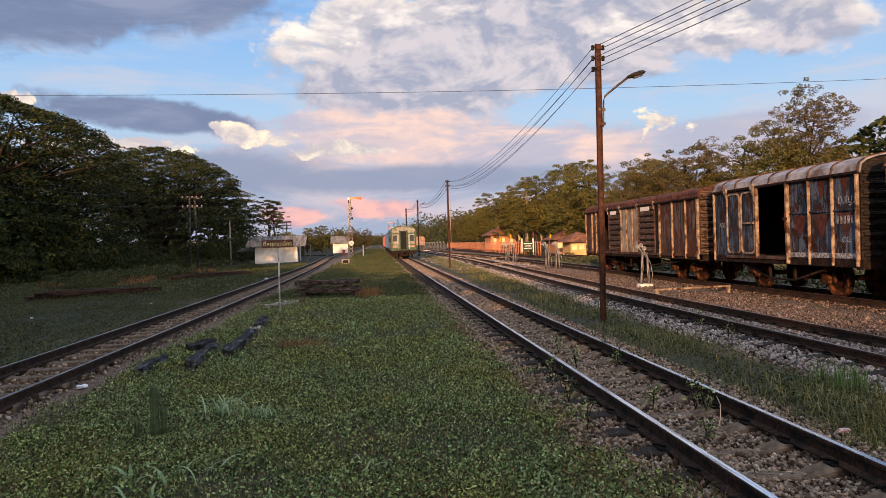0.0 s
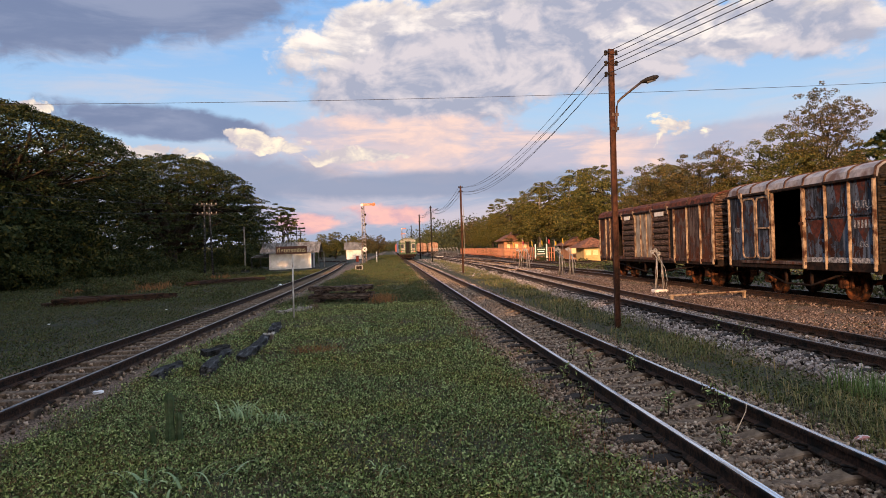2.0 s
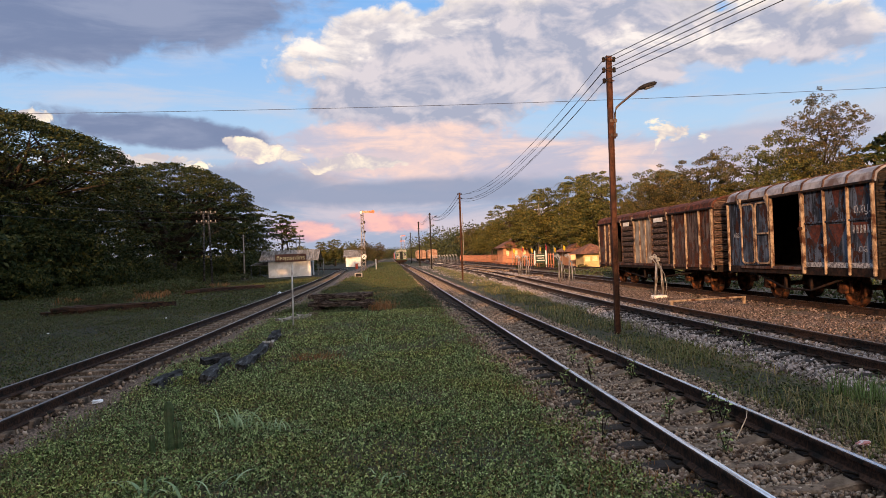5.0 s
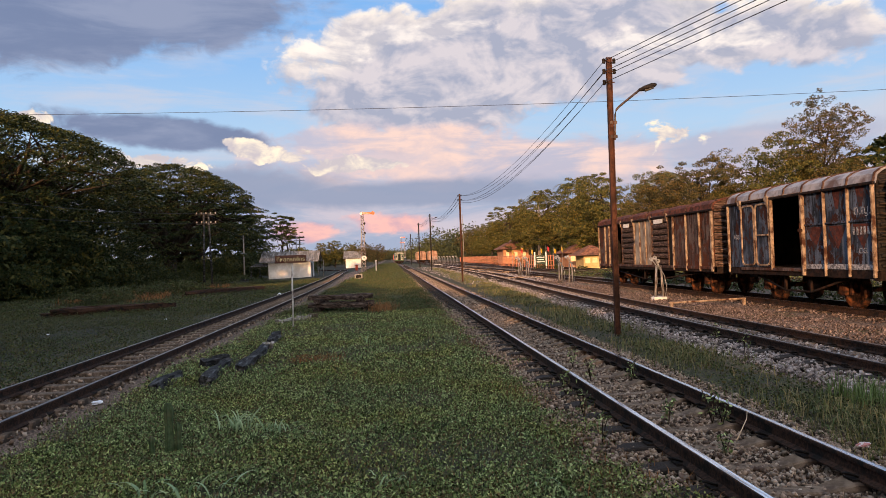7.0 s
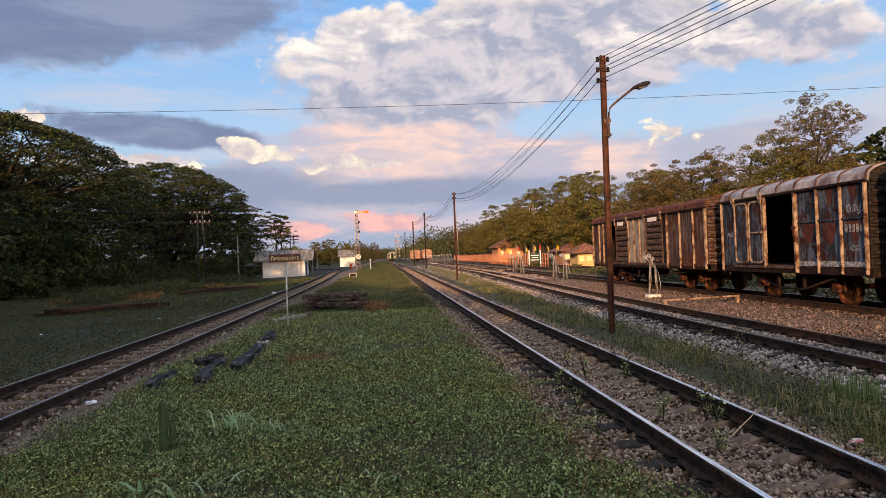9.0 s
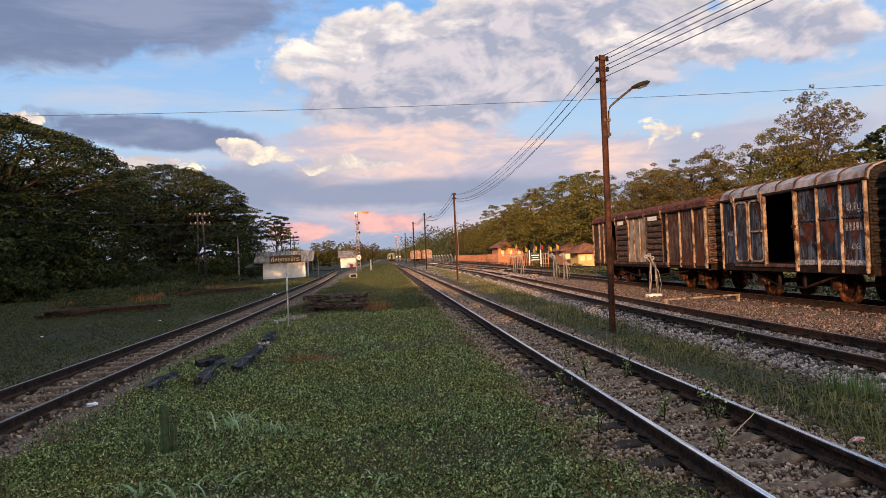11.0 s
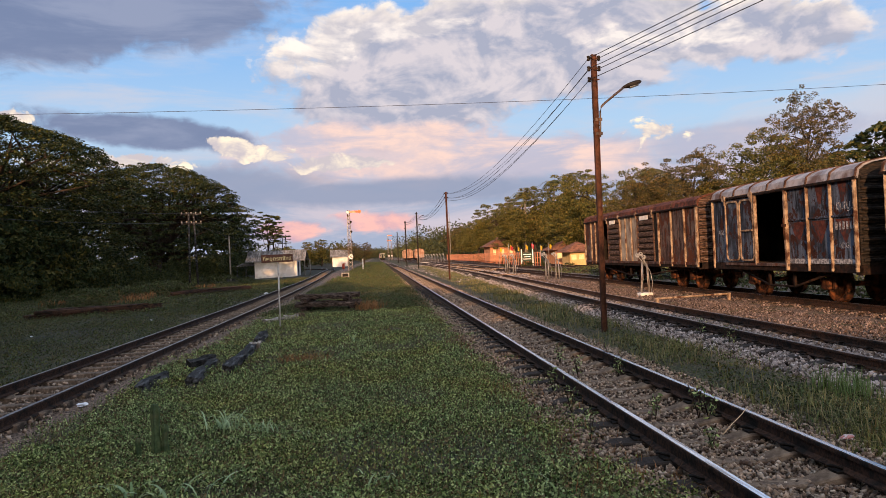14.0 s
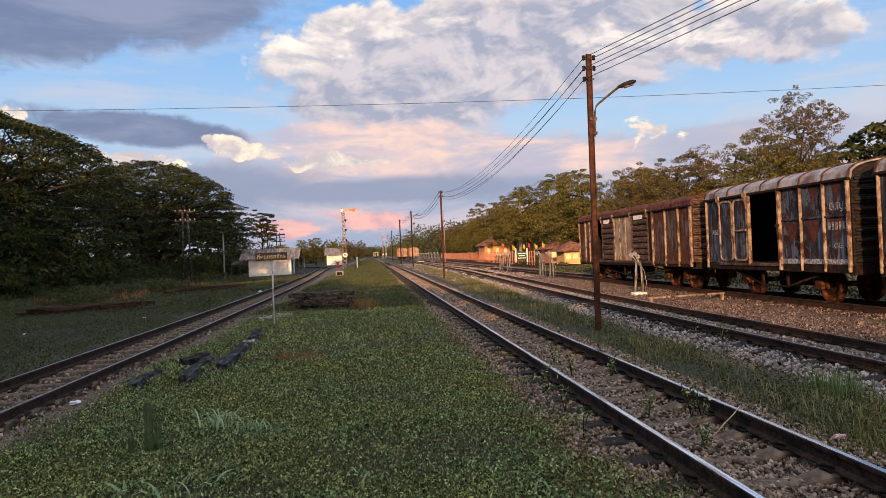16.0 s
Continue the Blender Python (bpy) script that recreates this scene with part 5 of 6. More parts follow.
def hills():
    verts, faces = [], []
    n = 90
    for j, (d, s) in enumerate(((1500, 0.0), (1650, 1.0), (2300, 1.0), (2500, 0.0))):
        for i in range(n):
            a = radians(-50 + 110 * i / (n - 1))
            hgt = 12 + 10 * noise.noise((i * 0.11, 3.3, 0)) + 5 * noise.noise((i * 0.4, 1.3, 0)) + 14 * math.exp(-((math.degrees(a) + 7.0) / 2.5) ** 2)
            verts.append((math.sin(a) * d, math.cos(a) * d, -1 + s * max(4, hgt) * (1 + 0.1 * j)))
    for j in range(3):
        for i in range(n - 1):
            faces.append((j * n + i, j * n + i + 1, (j + 1) * n + i + 1, (j + 1) * n + i))
    # Distance haze is painted: the wood colour is greyed.
    mat = material("haze_greyed_wooded_hill", two_tone((0.10, 0.12, 0.11), (0.15, 0.16, 0.14), 0.02, c=(0.12, 0.13, 0.14), cscale=0.005), 1.0, spec=0.0)
    tagged(new("far_hills", mesh_from("far_hills", verts, faces, mat)), "low wooded hills, greyed in colour for evening haze", "hills", kind="structure")


hills()


# ---- huts ----
def corrugated(bm, x0, x1, ya, za, yb, zb, pitch=0.3, t=0.03):
    """A ribbed roof sheet between two eaves lines."""
    n = int((x1 - x0) / pitch * 2)
    up, dn = [], []
    for i in range(n + 1):
        x = x0 + (x1 - x0) * i / n
        z = 0.06 if i % 2 else 0.0
        up.append((bm.verts.new((x, ya, za + z)), bm.verts.new((x, yb, zb + z))))
        dn.append((bm.verts.new((x, ya, za + z - t)), bm.verts.new((x, yb, zb + z - t))))
    for i in range(n):
        bm.faces.new((up[i][0], up[i + 1][0], up[i + 1][1], up[i][1]))
        bm.faces.new((dn[i + 1][0], dn[i][0], dn[i][1], dn[i + 1][1]))
        bm.faces.new((dn[i][0], dn[i + 1][0], up[i + 1][0], up[i][0]))
        bm.faces.new((up[i][1], up[i + 1][1], dn[i + 1][1], dn[i][1]))
    return bm


def hut(x0, x1, y0, y1, hw, hr, label, lean_to=True, over=0.5, eave=0.5):
    h = thing("hut", label, "hut", "whitewashed huts", m=pose(0, 0, -0.15))
    for nm, b in (("wall", (x0, x1, y0, y0 + 0.15)), ("wall", (x0, x1, y1 - 0.15, y1)), ("wall", (x0, x0 + 0.15, y0 + 0.15, y1 - 0.15)), ("wall", (x1 - 0.15, x1, y0 + 0.15, y1 - 0.15))):
        bm = bmesh.new()
        box(bm, *b, -0.1, hw)
        part(nm, bm, M["whitewash"], h, "stained whitewashed wall")
    ym = (y0 + y1) / 2
    bm = bmesh.new()
    corrugated(bm, x0 - eave, x1 + eave, y0 - over, hw - 0.05, ym, hr)
    part("roof", bm, M["tin"], h, "grey ribbed roof sheet")
    bm = bmesh.new()
    corrugated(bm, x0 - eave, x1 + eave, y1 + over, hw - 0.05, ym, hr)
    part("roof", bm, M["tin"], h)
    bm = bmesh.new()
    for xx in (x0, x1 - 0.12):
        prism(bm, [(y0, hw), (y1, hw), (ym, hr - 0.12)], xx, xx + 0.12, axis="x")
    part("gable", bm, M["tin"], h)
    if lean_to:
        bm = bmesh.new()
        corrugated(bm, x0 - 2.2, x0 - over * 0.2, y0 + 0.1, hw - 0.45, y1, hw - 0.15)
        part("lean_to_roof", bm, M["tin"], h)
        for xx in (x0 - 2.0, x0 - 1.0):
            bm = bmesh.new()
            tube(bm, [(xx, y0 + 0.2, -0.1), (xx, y0 + 0.2, hw - 0.46)], 0.06, 6)
            part("post", bm, M["dark_wood"], h)
        for xx in (x1 + 0.45, x1 + 1.1):
            bm = bmesh.new()
            tube(bm, [(xx, y1 + 0.3, -0.1), (xx, y1 + 0.3, hw + 0.1)], 0.05, 6)
            part("post", bm, M["pole_grey"], h)
    bm = bmesh.new()
    box(bm, x1 - 0.02, x1 + 0.03, y0 + 1.0, y0 + 2.0, -0.1, hw - 0.2)
    part("door", bm, M["dark_wood"], h)
    return h


hut(-14.0, -9.2, 84.6, 88.6, 1.95, 3.15, "low whitewashed hut with a grey ribbed roof", True, 0.5, 1.0)
hut(-10.0, -6.6, 165, 169, 2.3, 3.9, "distant whitewashed hut with a grey roof", False)


# ---- station name board ----
M["post_white_light"] = material("chipped_white_post_paint", two_tone((0.36, 0.34, 0.31), (0.60, 0.58, 0.55), 7, stretch=(1, 1, 0.5), c=(0.10, 0.055, 0.04), cscale=5), 0.8)


def sign():
    s = thing("sign", "brown board with gold letters on a thin white post", "sign", m=pose(-2.68, 19.89, 0))
    bm = bmesh.new()
    tube(bm, [(0, 0, -0.3), (0.02, 0, 1.95)], 0.022, 8)
    part("post", bm, M["post_white_light"], s, "rust-stained white post")
    bm = bmesh.new()
    box(bm, -0.42, 0.42, -0.045, -0.020, 1.72, 1.93, 0.006)
    board = part("board", bm, M["brown_paint"], s)
    cu = bpy.data.curves.new("letters", "FONT")
    cu.body, cu.size, cu.extrude = "ที่หยุดรถจักร", 0.15, 0.002
    cu.align_x, cu.align_y = "CENTER", "CENTER"
    ob = new("letters", cu)
    me = bpy.data.meshes.new_from_object(ob.evaluated_get(bpy.context.evaluated_depsgraph_get()))
    bpy.data.objects.remove(ob)
    me.materials.clear()
    me.materials.append(M["letter"])
    share("letters", me, board, Matrix.Translation((0, -0.048, 1.815)) @ pose(0, 0, 0, 90, 0, 0))


sign()


# ---- timbers lying about ----
def timber(name, label, L, w, h, m, mat, seed, group):
    random.seed(seed)
    bm = bmesh.new()
    rings = []
    n = 7
    for i in range(n + 1):
        u = -L / 2 + L * i / n
        j = lambda: random.uniform(-0.024, 0.024)
        rings.append([bm.verts.new((u + j(), sx * w / 2 + j(), z + j())) for sx, z in ((-1, 0), (-1, h * 0.55), (-0.9, h), (-0.1, h * random.uniform(0.82, 1.0)), (0.9, h), (1, h * 0.5), (1, 0))])
    for a, b in zip(rings, rings[1:]):
        for k in range(7):
            bm.faces.new((a[k], a[(k + 1) % 7], b[(k + 1) % 7], b[k]))
    bm.faces.new(rings[0][::-1])
    bm.faces.new(rings[-1])
    bmesh.ops.recalc_face_normals(bm, faces=bm.faces)
    ob = part(name, bm, mat)
    ob.matrix_basis = m
    return tagged(ob, label, "timber", group)


for x, y, rz, L, sd in ((-2.85, 11.9, 96, 2.5, 1), (-2.52, 13.4, 92, 3.1, 2), (-3.37, 11.0, 87, 1.1, 3), (-3.15, 13.1, 60, 0.6, 4), (-2.66, 16.6, 93, 1.3, 5)):
    timber("old_sleeper", "rotting black sleeper half sunk in the weeds", L, 0.17, 0.15, pose(x, y, -0.04, random.uniform(-10, 10), random.uniform(-2, 2), rz), M["dark_wood"], sd, "rotting sleepers")
for k, (x, y, z, L, rz) in enumerate(((-2.55, 25.8, 0.0, 1.1, 84), (-0.95, 25.7, 0.0, 1.0, 95), (-1.75, 25.35, 0.16, 2.25, -4), (-1.8, 25.75, 0.16, 2.1, -7), (-1.7, 26.15, 0.16, 2.2, -3), (-2.45, 25.7, 0.33, 1.0, 75), (-1.1, 25.8, 0.33, 0.9, 100), (-1.95, 25.5, 0.42, 1.9, -9), (-1.5, 25.95, 0.42, 1.7, 2))):
    timber("stacked_sleeper", "weathered brown timber sleeper in a loose stack", L, 0.22, 0.15, pose(x, y, z - 0.05, 4 * (k % 3) - 4, 1.5 * (k % 2), rz), M["old_wood"], 20 + k, "stack of sleepers")
for k in range(8):
    timber("old_rail_length", "dark old rail or timber lying in the rough grass", random.uniform(3.2, 4.6), 0.15, 0.15, pose(-11.9 + (k % 3) * 0.3, 30.6 + (k % 4) * 0.42, -0.10 + (k // 4) * 0.15, 0, 0, 9 + random.uniform(-4, 4)), M["rail_side"], 40 + k, "dark scrap lengths")
for k in range(7):
    timber("old_rail_length", "dark old rail or timber lying in the rough grass", random.uniform(4, 6), 0.18, 0.16, pose(-10.6 + (k % 3) * 0.4, 46 + (k % 4) * 0.9, -0.10 + (k // 4) * 0.16, 0, 0, 52 + random.uniform(-6, 6)), M["rail_side"], 60 + k, "dark scrap lengths")


# ---- low plants ----
def scatter(n, x0, x1, y0, y1, dens=None, power=1.0):
    """Random ground places, thicker near the path's end of the stretch."""
    y = y0 + (y1 - y0) * RNG.uniform(0, 1, n) ** power
    x = RNG.uniform(x0, x1, n)
    if dens is not None:
        keep = RNG.uniform(0, 1, n) < dens(x, y)
        x, y = x[keep], y[keep]
    return x, y


def lump(x, y, s, o):
    """Cheap smooth unevenness for thinning out plants."""
    return 0.5 + 0.25 * np.sin(x * s * 1.7 + o + 1.3 * np.sin(y * s * 0.9)) + 0.25 * np.sin(y * s * 1.3 - o + 1.1 * np.sin(x * s * 1.1 + 2))


def gz(x, y):
    return np.array([ground_z(a, b) for a, b in zip(x, y)])


def rough(x, y, cell, seed):
    """Uneven patches of about one cell across, between 0 and 1, at two scales."""
    table = np.random.default_rng(seed).uniform(0, 1, (256, 256))
    out = 0.0
    for k, w in ((1.0, 0.65), (0.41, 0.35)):
        u, v = x / (cell * k) + 40, y / (cell * k) + 40
        i, j = np.floor(u).astype(int), np.floor(v).astype(int)
        f, g = u - i, v - j
        f, g = f * f * (3 - 2 * f), g * g * (3 - 2 * g)
        q = lambda a, b: table[(i + a) % 256, (j + b) % 256]
        out = out + w * ((q(0, 0) * (1 - f) + q(1, 0) * f) * (1 - g) + (q(0, 1) * (1 - f) + q(1, 1) * f) * g)
    return out


# Shade over the far strip is put into these darker leaf tones.
M["far_weed"] = leaves("shade_toned_far_weed_leaf", [(0.012, 0.020, 0.008), (0.046, 0.072, 0.028), (0.10, 0.135, 0.055), (0.090, 0.075, 0.042), (0.034, 0.054, 0.020)], 0.08, 0.4)


def weeds():
    global RNG
    RNG = np.random.default_rng(60)
    def dens(x, y):
        side = np.clip((2.08 - x + 0.9 * (rough(x, y, 0.7, 3) - 0.5)) / 0.4, 0, 1) * np.clip((x + 3.9 + 0.8 * (rough(x, y, 0.8, 4) - 0.5)) / 0.4, 0, 1)
        return side * np.clip(3.2 * (rough(x, y, 1.3, 5) - 0.30) * (0.55 + 0.9 * rough(x, y, 0.35, 6)), 0.22, 1)
    for name, n, y0, y1, size, tall, per in (("ground_weeds", 27000, 3.6, 11.0, 0.031, 0.11, 15), ("ground_weeds", 20000, 11.0, 24.0, 0.042, 0.10, 10), ("ground_weeds", 15000, 24.0, 60.0, 0.065, 0.09, 7), ("ground_weeds", 12000, 60.0, 260.0, 0.13, 0.10, 5), ("ground_weeds", 3500, -8.0, 3.6, 0.055, 0.13, 10)):
        x, y = scatter(n, -4.2, 2.35, y0, y1, dens, 1.3)
        k = np.repeat(np.stack([x, y, gz(x, y)], 1), per, 0)
        off = RNG.normal(size=k.shape) * np.array([0.062, 0.062, 0]) * (size / 0.031) ** 0.7
        off[:, 2] = RNG.uniform(0, 1, len(k)) ** 1.2 * tall * np.repeat(0.25 + 1.5 * rough(x, y, 0.55, 7) ** 1.5, per)
        ob = new(name, leaf_mesh(name, k + off, size, size * 0.55, 0.2, M["weed"] if y0 < 20 else M["far_weed"]))
        tagged(ob, "low broad-leaved weeds and creepers", "weeds", kind="stuff")


weeds()


def grasses():
    global RNG
    RNG = np.random.default_rng(61)
    def put(name, label, n, x0, x1, y0, y1, h, w, mat, dens=None, power=1.2, lean=0.5):
        x, y = scatter(n, x0, x1, y0, y1, dens, power)
        ob = new(name, blade_mesh(name, np.stack([x, y, gz(x, y)], 1), h, w, mat, lean))
        tagged(ob, label, "grass", kind="stuff")
    def verge(x, y):
        mid = 4.55 + 0.022 * y
        return np.clip(1.25 - np.abs(x - mid) / (0.78 + 0.004 * y), 0, 1) * np.clip(2.2 * (lump(x, y, 1.0, 2.0) - 0.22), 0.05, 1)
    put("verge_grass", "ragged half-dry grass between the tracks", 60000, 3.7, 8.0, 5.5, 70, 0.17, 0.009, M["grass"], verge, 1.9, 0.9)
    put("verge_grass", "ragged half-dry grass between the tracks", 26000, 3.7, 9.0, 18, 110, 0.18, 0.018, M["grass"], verge, 1.4, 0.9)
    put("turf_grass", "short grass among the weeds", 75000, -4.0, 2.1, 3.8, 60, 0.06, 0.006, M["grass"], lambda a, b: np.clip(1.25 - 1.1 * rough(a, b, 1.3, 5), 0.1, 1), 1.6)
    put("rough_grass", "rough dull grass beyond the siding, toned down for shade", 46000, -24, -5.7, 8, 75, 0.08, 0.010, M["shade_grass"], lambda a, b: 0.15 + 0.75 * lump(a, b, 0.6, 0.3), 1.3, 0.9)
    put("dry_grass", "brown dead grass tuft", 2600, -1.9, -0.9, 12.0, 14.2, 0.10, 0.008, M["dry"], lambda a, b: np.exp(-(((a + 1.35) / 0.42) ** 2 + ((b - 13.1) / 0.7) ** 2)), 1.0, 0.9)
    put("dry_grass", "reddish dead growth by the stack", 2200, -1.0, 0.6, 23.5, 27.5, 0.28, 0.012, M["dry"], lambda a, b: np.exp(-(((a + 0.35) / 0.35) ** 2 + ((b - 25.3) / 1.2) ** 2)), 1.0, 0.7)
    put("dry_grass", "reddish dead growth in the rough grass", 9000, -18, -12.5, 40, 58, 0.40, 0.03, M["dry"], lambda a, b: 0.5 * (lump(a, b, 0.8, 2.2) > 0.55), 1.0, 0.7)
    put("dry_grass", "brown dead stems among the weeds", 34000, -3.8, 2.1, 4.5, 70, 0.07, 0.005, M["dry"], lambda a, b: np.clip(2.4 * (rough(a, b, 2.6, 9) - 0.42), 0.04, 1), 1.4, 0.9)
    put("dry_grass", "brown dead stems along the ballast", 4500, 1.3, 2.3, 4.5, 40, 0.14, 0.006, M["dry"], lambda a, b: lump(a, b, 1.6, 3.0), 1.6, 0.9)
    put("tall_grass", "tuft of tall green grass", 240, 4.9, 5.35, 7.3, 8.0, 0.30, 0.009, M["verge_green"], None, 1.0, 0.4)


grasses()


def side_weeds():
    """Low leafy growth beyond the siding and along the verge."""
    global RNG
    RNG = np.random.default_rng(64)
    for n, x0, x1, y0, y1, size, tall, per, pw in ((22000, -20, -5.8, 8, 32, 0.045, 0.10, 8, 1.25), (15000, -26, -5.9, 30, 72, 0.085, 0.15, 8, 1.1), (5000, 3.8, 6.6, 5.5, 40, 0.045, 0.08, 10, 1.8), (3500, 13.2, 24, 12, 60, 0.14, 0.3, 9, 1.3)):
        def dens(a, b):
            d = 0.25 + 0.75 * lump(a, b, 0.9, 0.7)
            return d if x0 < 0 or x0 > 10 else d * np.clip(1.2 - np.abs(a - 4.55 - 0.022 * b) / 0.75, 0, 1)
        x, y = scatter(n, x0, x1, y0, y1, dens, pw)
        k = np.repeat(np.stack([x, y, gz(x, y)], 1), per, 0)
        off = RNG.normal(size=k.shape) * np.array([0.12, 0.12, 0]) * (size / 0.05) ** 0.7
        off[:, 2] = RNG.uniform(0, 1, len(k)) ** 1.3 * tall
        ob = new("side_weeds", leaf_mesh("side_weeds", k + off, size, size * 0.55, 0.25, M["shade_weed"]))
        tagged(ob, "dull low weeds in rough ground, toned down for shade", "weeds", kind="stuff")


side_weeds()


def tuft(x, y, n, h, w, seed, spread=0.12, label="arching tuft of long pale grass"):
    global RNG
    RNG = np.random.default_rng(seed)
    segs = 6
    verts, faces = [], []
    for _ in range(n):
        a = RNG.uniform(0, 2 * math.pi)
        L = h * RNG.uniform(0.6, 1.25)
        out = RNG.uniform(0.5, 1.1)
        bx, by = RNG.normal() * spread, RNG.normal() * spread
        o = len(verts)
        for s in range(segs + 1):
            u = s / segs
            r = out * L * (u ** 1.4) * 0.75
            z = L * (1.25 * u - 0.85 * u * u)
            wd = w * (1 - u ** 2) * 0.5 + 0.0008
            c_ = (bx + math.cos(a) * r, by + math.sin(a) * r)
            verts += [(c_[0] - math.sin(a) * wd, c_[1] + math.cos(a) * wd, z), (c_[0] + math.sin(a) * wd, c_[1] - math.cos(a) * wd, z)]
        faces += [(o + 2 * s, o + 2 * s + 1, o + 2 * s + 3, o + 2 * s + 2) for s in range(segs)]
    ob = new("grass_tuft", mesh_from("grass_tuft", verts, faces, M["tall_grass"]))
    ob.matrix_basis = pose(x, y, ground_z(x, y))
    tagged(ob, label, "grass", "long grass tufts")


for i, (x, y, n, h, w) in enumerate(((-1.62, 7.75, 38, 0.44, 0.016), (-1.25, 7.6, 20, 0.32, 0.014), (-1.95, 5.6, 9, 0.34, 0.024), (-1.45, 5.55, 8, 0.40, 0.026), (-0.85, 7.2, 5, 0.26, 0.014), (-0.15, 5.55, 7, 0.22, 0.018), (1.05, 5.3, 9, 0.20, 0.020), (-0.35, 15.2, 10, 0.4, 0.015), (-1.7, 5.2, 6, 0.22, 0.022), (-0.6, 8.3, 4, 0.22, 0.012))):
    tuft(x, y, n, h, w, 70 + i)


# ---- ballast ----
def ballast():
    global RNG
    RNG = np.random.default_rng(80)
    def bed(name, label, fx, half, n, y0, y1, size, mat, power=1.6, dens=None, z=-0.015, lift=0.0):
        y = y0 + (y1 - y0) * RNG.uniform(0, 1, n) ** power
        u = RNG.uniform(-half, half, n)
        x = np.array([fx(b) for b in y]) + u
        keep = RNG.uniform(0, 1, n) < np.clip((half - np.abs(u)) / 0.25, 0.15, 1)
        if dens is not None:
            keep &= RNG.uniform(0, 1, n) < dens(x, y)
        x, y = x[keep], y[keep]
        zz = np.full(len(x), z) + RNG.uniform(-0.02, 0.015, len(x)) - 0.05 * np.clip(np.abs(u[keep]) - 0.9, 0, 1) + lift * (np.abs(u[keep]) > 0.6)
        ob = new(name, stone_mesh(name, np.stack([x, y, zz], 1), size, mat))
        tagged(ob, label, "ballast", kind="stuff")
    bed("ballast", "brown broken stone between the running rails", main_x, 1.3, 46000, 3.6, 24, 0.036, M["stone"], 1.45, None, -0.072, 0.030)
    bed("ballast", "brown broken stone between the running rails", main_x, 1.25, 11000, 22, 90, 0.058, M["stone"], 1.4, None, -0.06)
    bed("ballast", "brown broken stone between the running rails", main_x, 1.25, 5000, -8, 3.6, 0.06, M["stone"], 1.0, None, -0.075)
    bed("ballast", "dark broken stone under the siding", left_x, 0.85, 2500, -8, 5, 0.055, M["stone"], 1.0, None, -0.06)
    bed("yard_ballast", "pale grey-pink ballast along the yard track", yard_x, 1.5, 5000, -8, 6, 0.07, M["stone_grey"], 1.0, None, -0.045)
    bed("ballast", "dark broken stone under the siding", left_x, 0.85, 7000, 5, 40, 0.045, M["stone"], 1.4, None, -0.06)
    bed("yard_ballast", "pale grey-pink ballast along the yard track", yard_x, 1.55, 30000, 6, 45, 0.052, M["stone_grey"], 1.5, None, -0.045)
    bed("yard_ballast", "grey-brown stone between yard and wagons", lambda y: 0.5 * (yard_x(y) + 10.4), 1.6, 24000, 9, 50, 0.034, M["stone_dark"], 1.4, None, -0.03)
    bed("yard_ballast", "scattered stone under the wagons", wagon_x, 1.4, 9000, 11, 50, 0.042, M["stone_dark"], 1.3, None, -0.02)
    bed("yard_ballast", "pale stone spread over the far yard", lambda y: 9.0, 4.5, 7000, 45, 130, 0.12, M["stone_grey"], 1.2, None, -0.03)


ballast()


# ---- lever posts and point gear in the yard ----
M["post_white"] = material("dirty_white_post_paint", two_tone((0.10, 0.09, 0.085), (0.30, 0.28, 0.265), 6, stretch=(2, 2, 0.6), c=(0.06, 0.04, 0.032), cscale=4), 0.85)


def lever_post(x, y, h, label, second=None):
    """Old rails set upright, leaning together, with pulleys at the head and wires running down."""
    t = thing("signal_wire_post", label, "signal gear", "white wire posts", m=pose(x, y, 0))
    for dx_ in ([0.0] if second is None else [0.0, second]):
        top = h * (0.80 if second is None else 0.74)
        foot = 0.16 if second is None else 0.09
        for o in (-1, 1):
            bm = bmesh.new()
            tube(bm, [(dx_ + o * foot, 0, -0.08), (dx_ + o * 0.07, 0, top)], [0.050, 0.038], 4)
            part("post", bm, M["post_white"], t)
        bm = bmesh.new()
        z = h * 0.78
        for k, (u, v) in enumerate(((-0.28, 0.30), (-0.16, 0.36), (-0.06, 0.22))):
            disc(bm, (dx_ + u, -0.07 - 0.02 * k, z + v * 0.8), 0.075, 0.025, "y", 14, 0.03)
            tube(bm, [(dx_ + u, -0.08, z + v * 0.8), (dx_ + 0.02, -0.06, z - 0.15)], 0.018, 6)
        part("pulley_frame", bm, M["galv"], t)
        bm = bmesh.new()
        tube(bm, [(dx_ + 0.02, -0.07, z - 0.05), (dx_ + 0.16, -0.10, z - 0.35), (dx_ + 0.22, -0.12, z - 0.75), (dx_ + 0.14, -0.12, 0.0)], 0.011, 5)
        tube(bm, [(dx_ - 0.10, -0.07, z - 0.05), (dx_ - 0.12, -0.12, z * 0.5), (dx_ - 0.20, -0.12, 0.0)], 0.011, 5)
        tube(bm, [(dx_ + 0.05, -0.07, z - 0.10), (dx_ + 0.03, -0.12, z * 0.5), (dx_ + 0.06, -0.12, 0.0)], 0.011, 5)
        part("cable", bm, M["galv"], t)
    bm = bmesh.new()
    box(bm, -0.26, 0.20 + (second or 0), -0.20, 0.20, -0.12, 0.05 if second is None else -0.02, 0.02)
    part("footing", bm, M["white"] if second is None else M["concrete"], t)
    return t


lever_post(9.40, 24.8, 1.45, "white painted post with pulleys and wires on a pale footing")
lever_post(9.75, 41.0, 1.55, "pair of white posts with wire pulleys", 0.6)
lever_post(10.05, 55.7, 1.5, "pair of white posts with wire pulleys", 0.6)
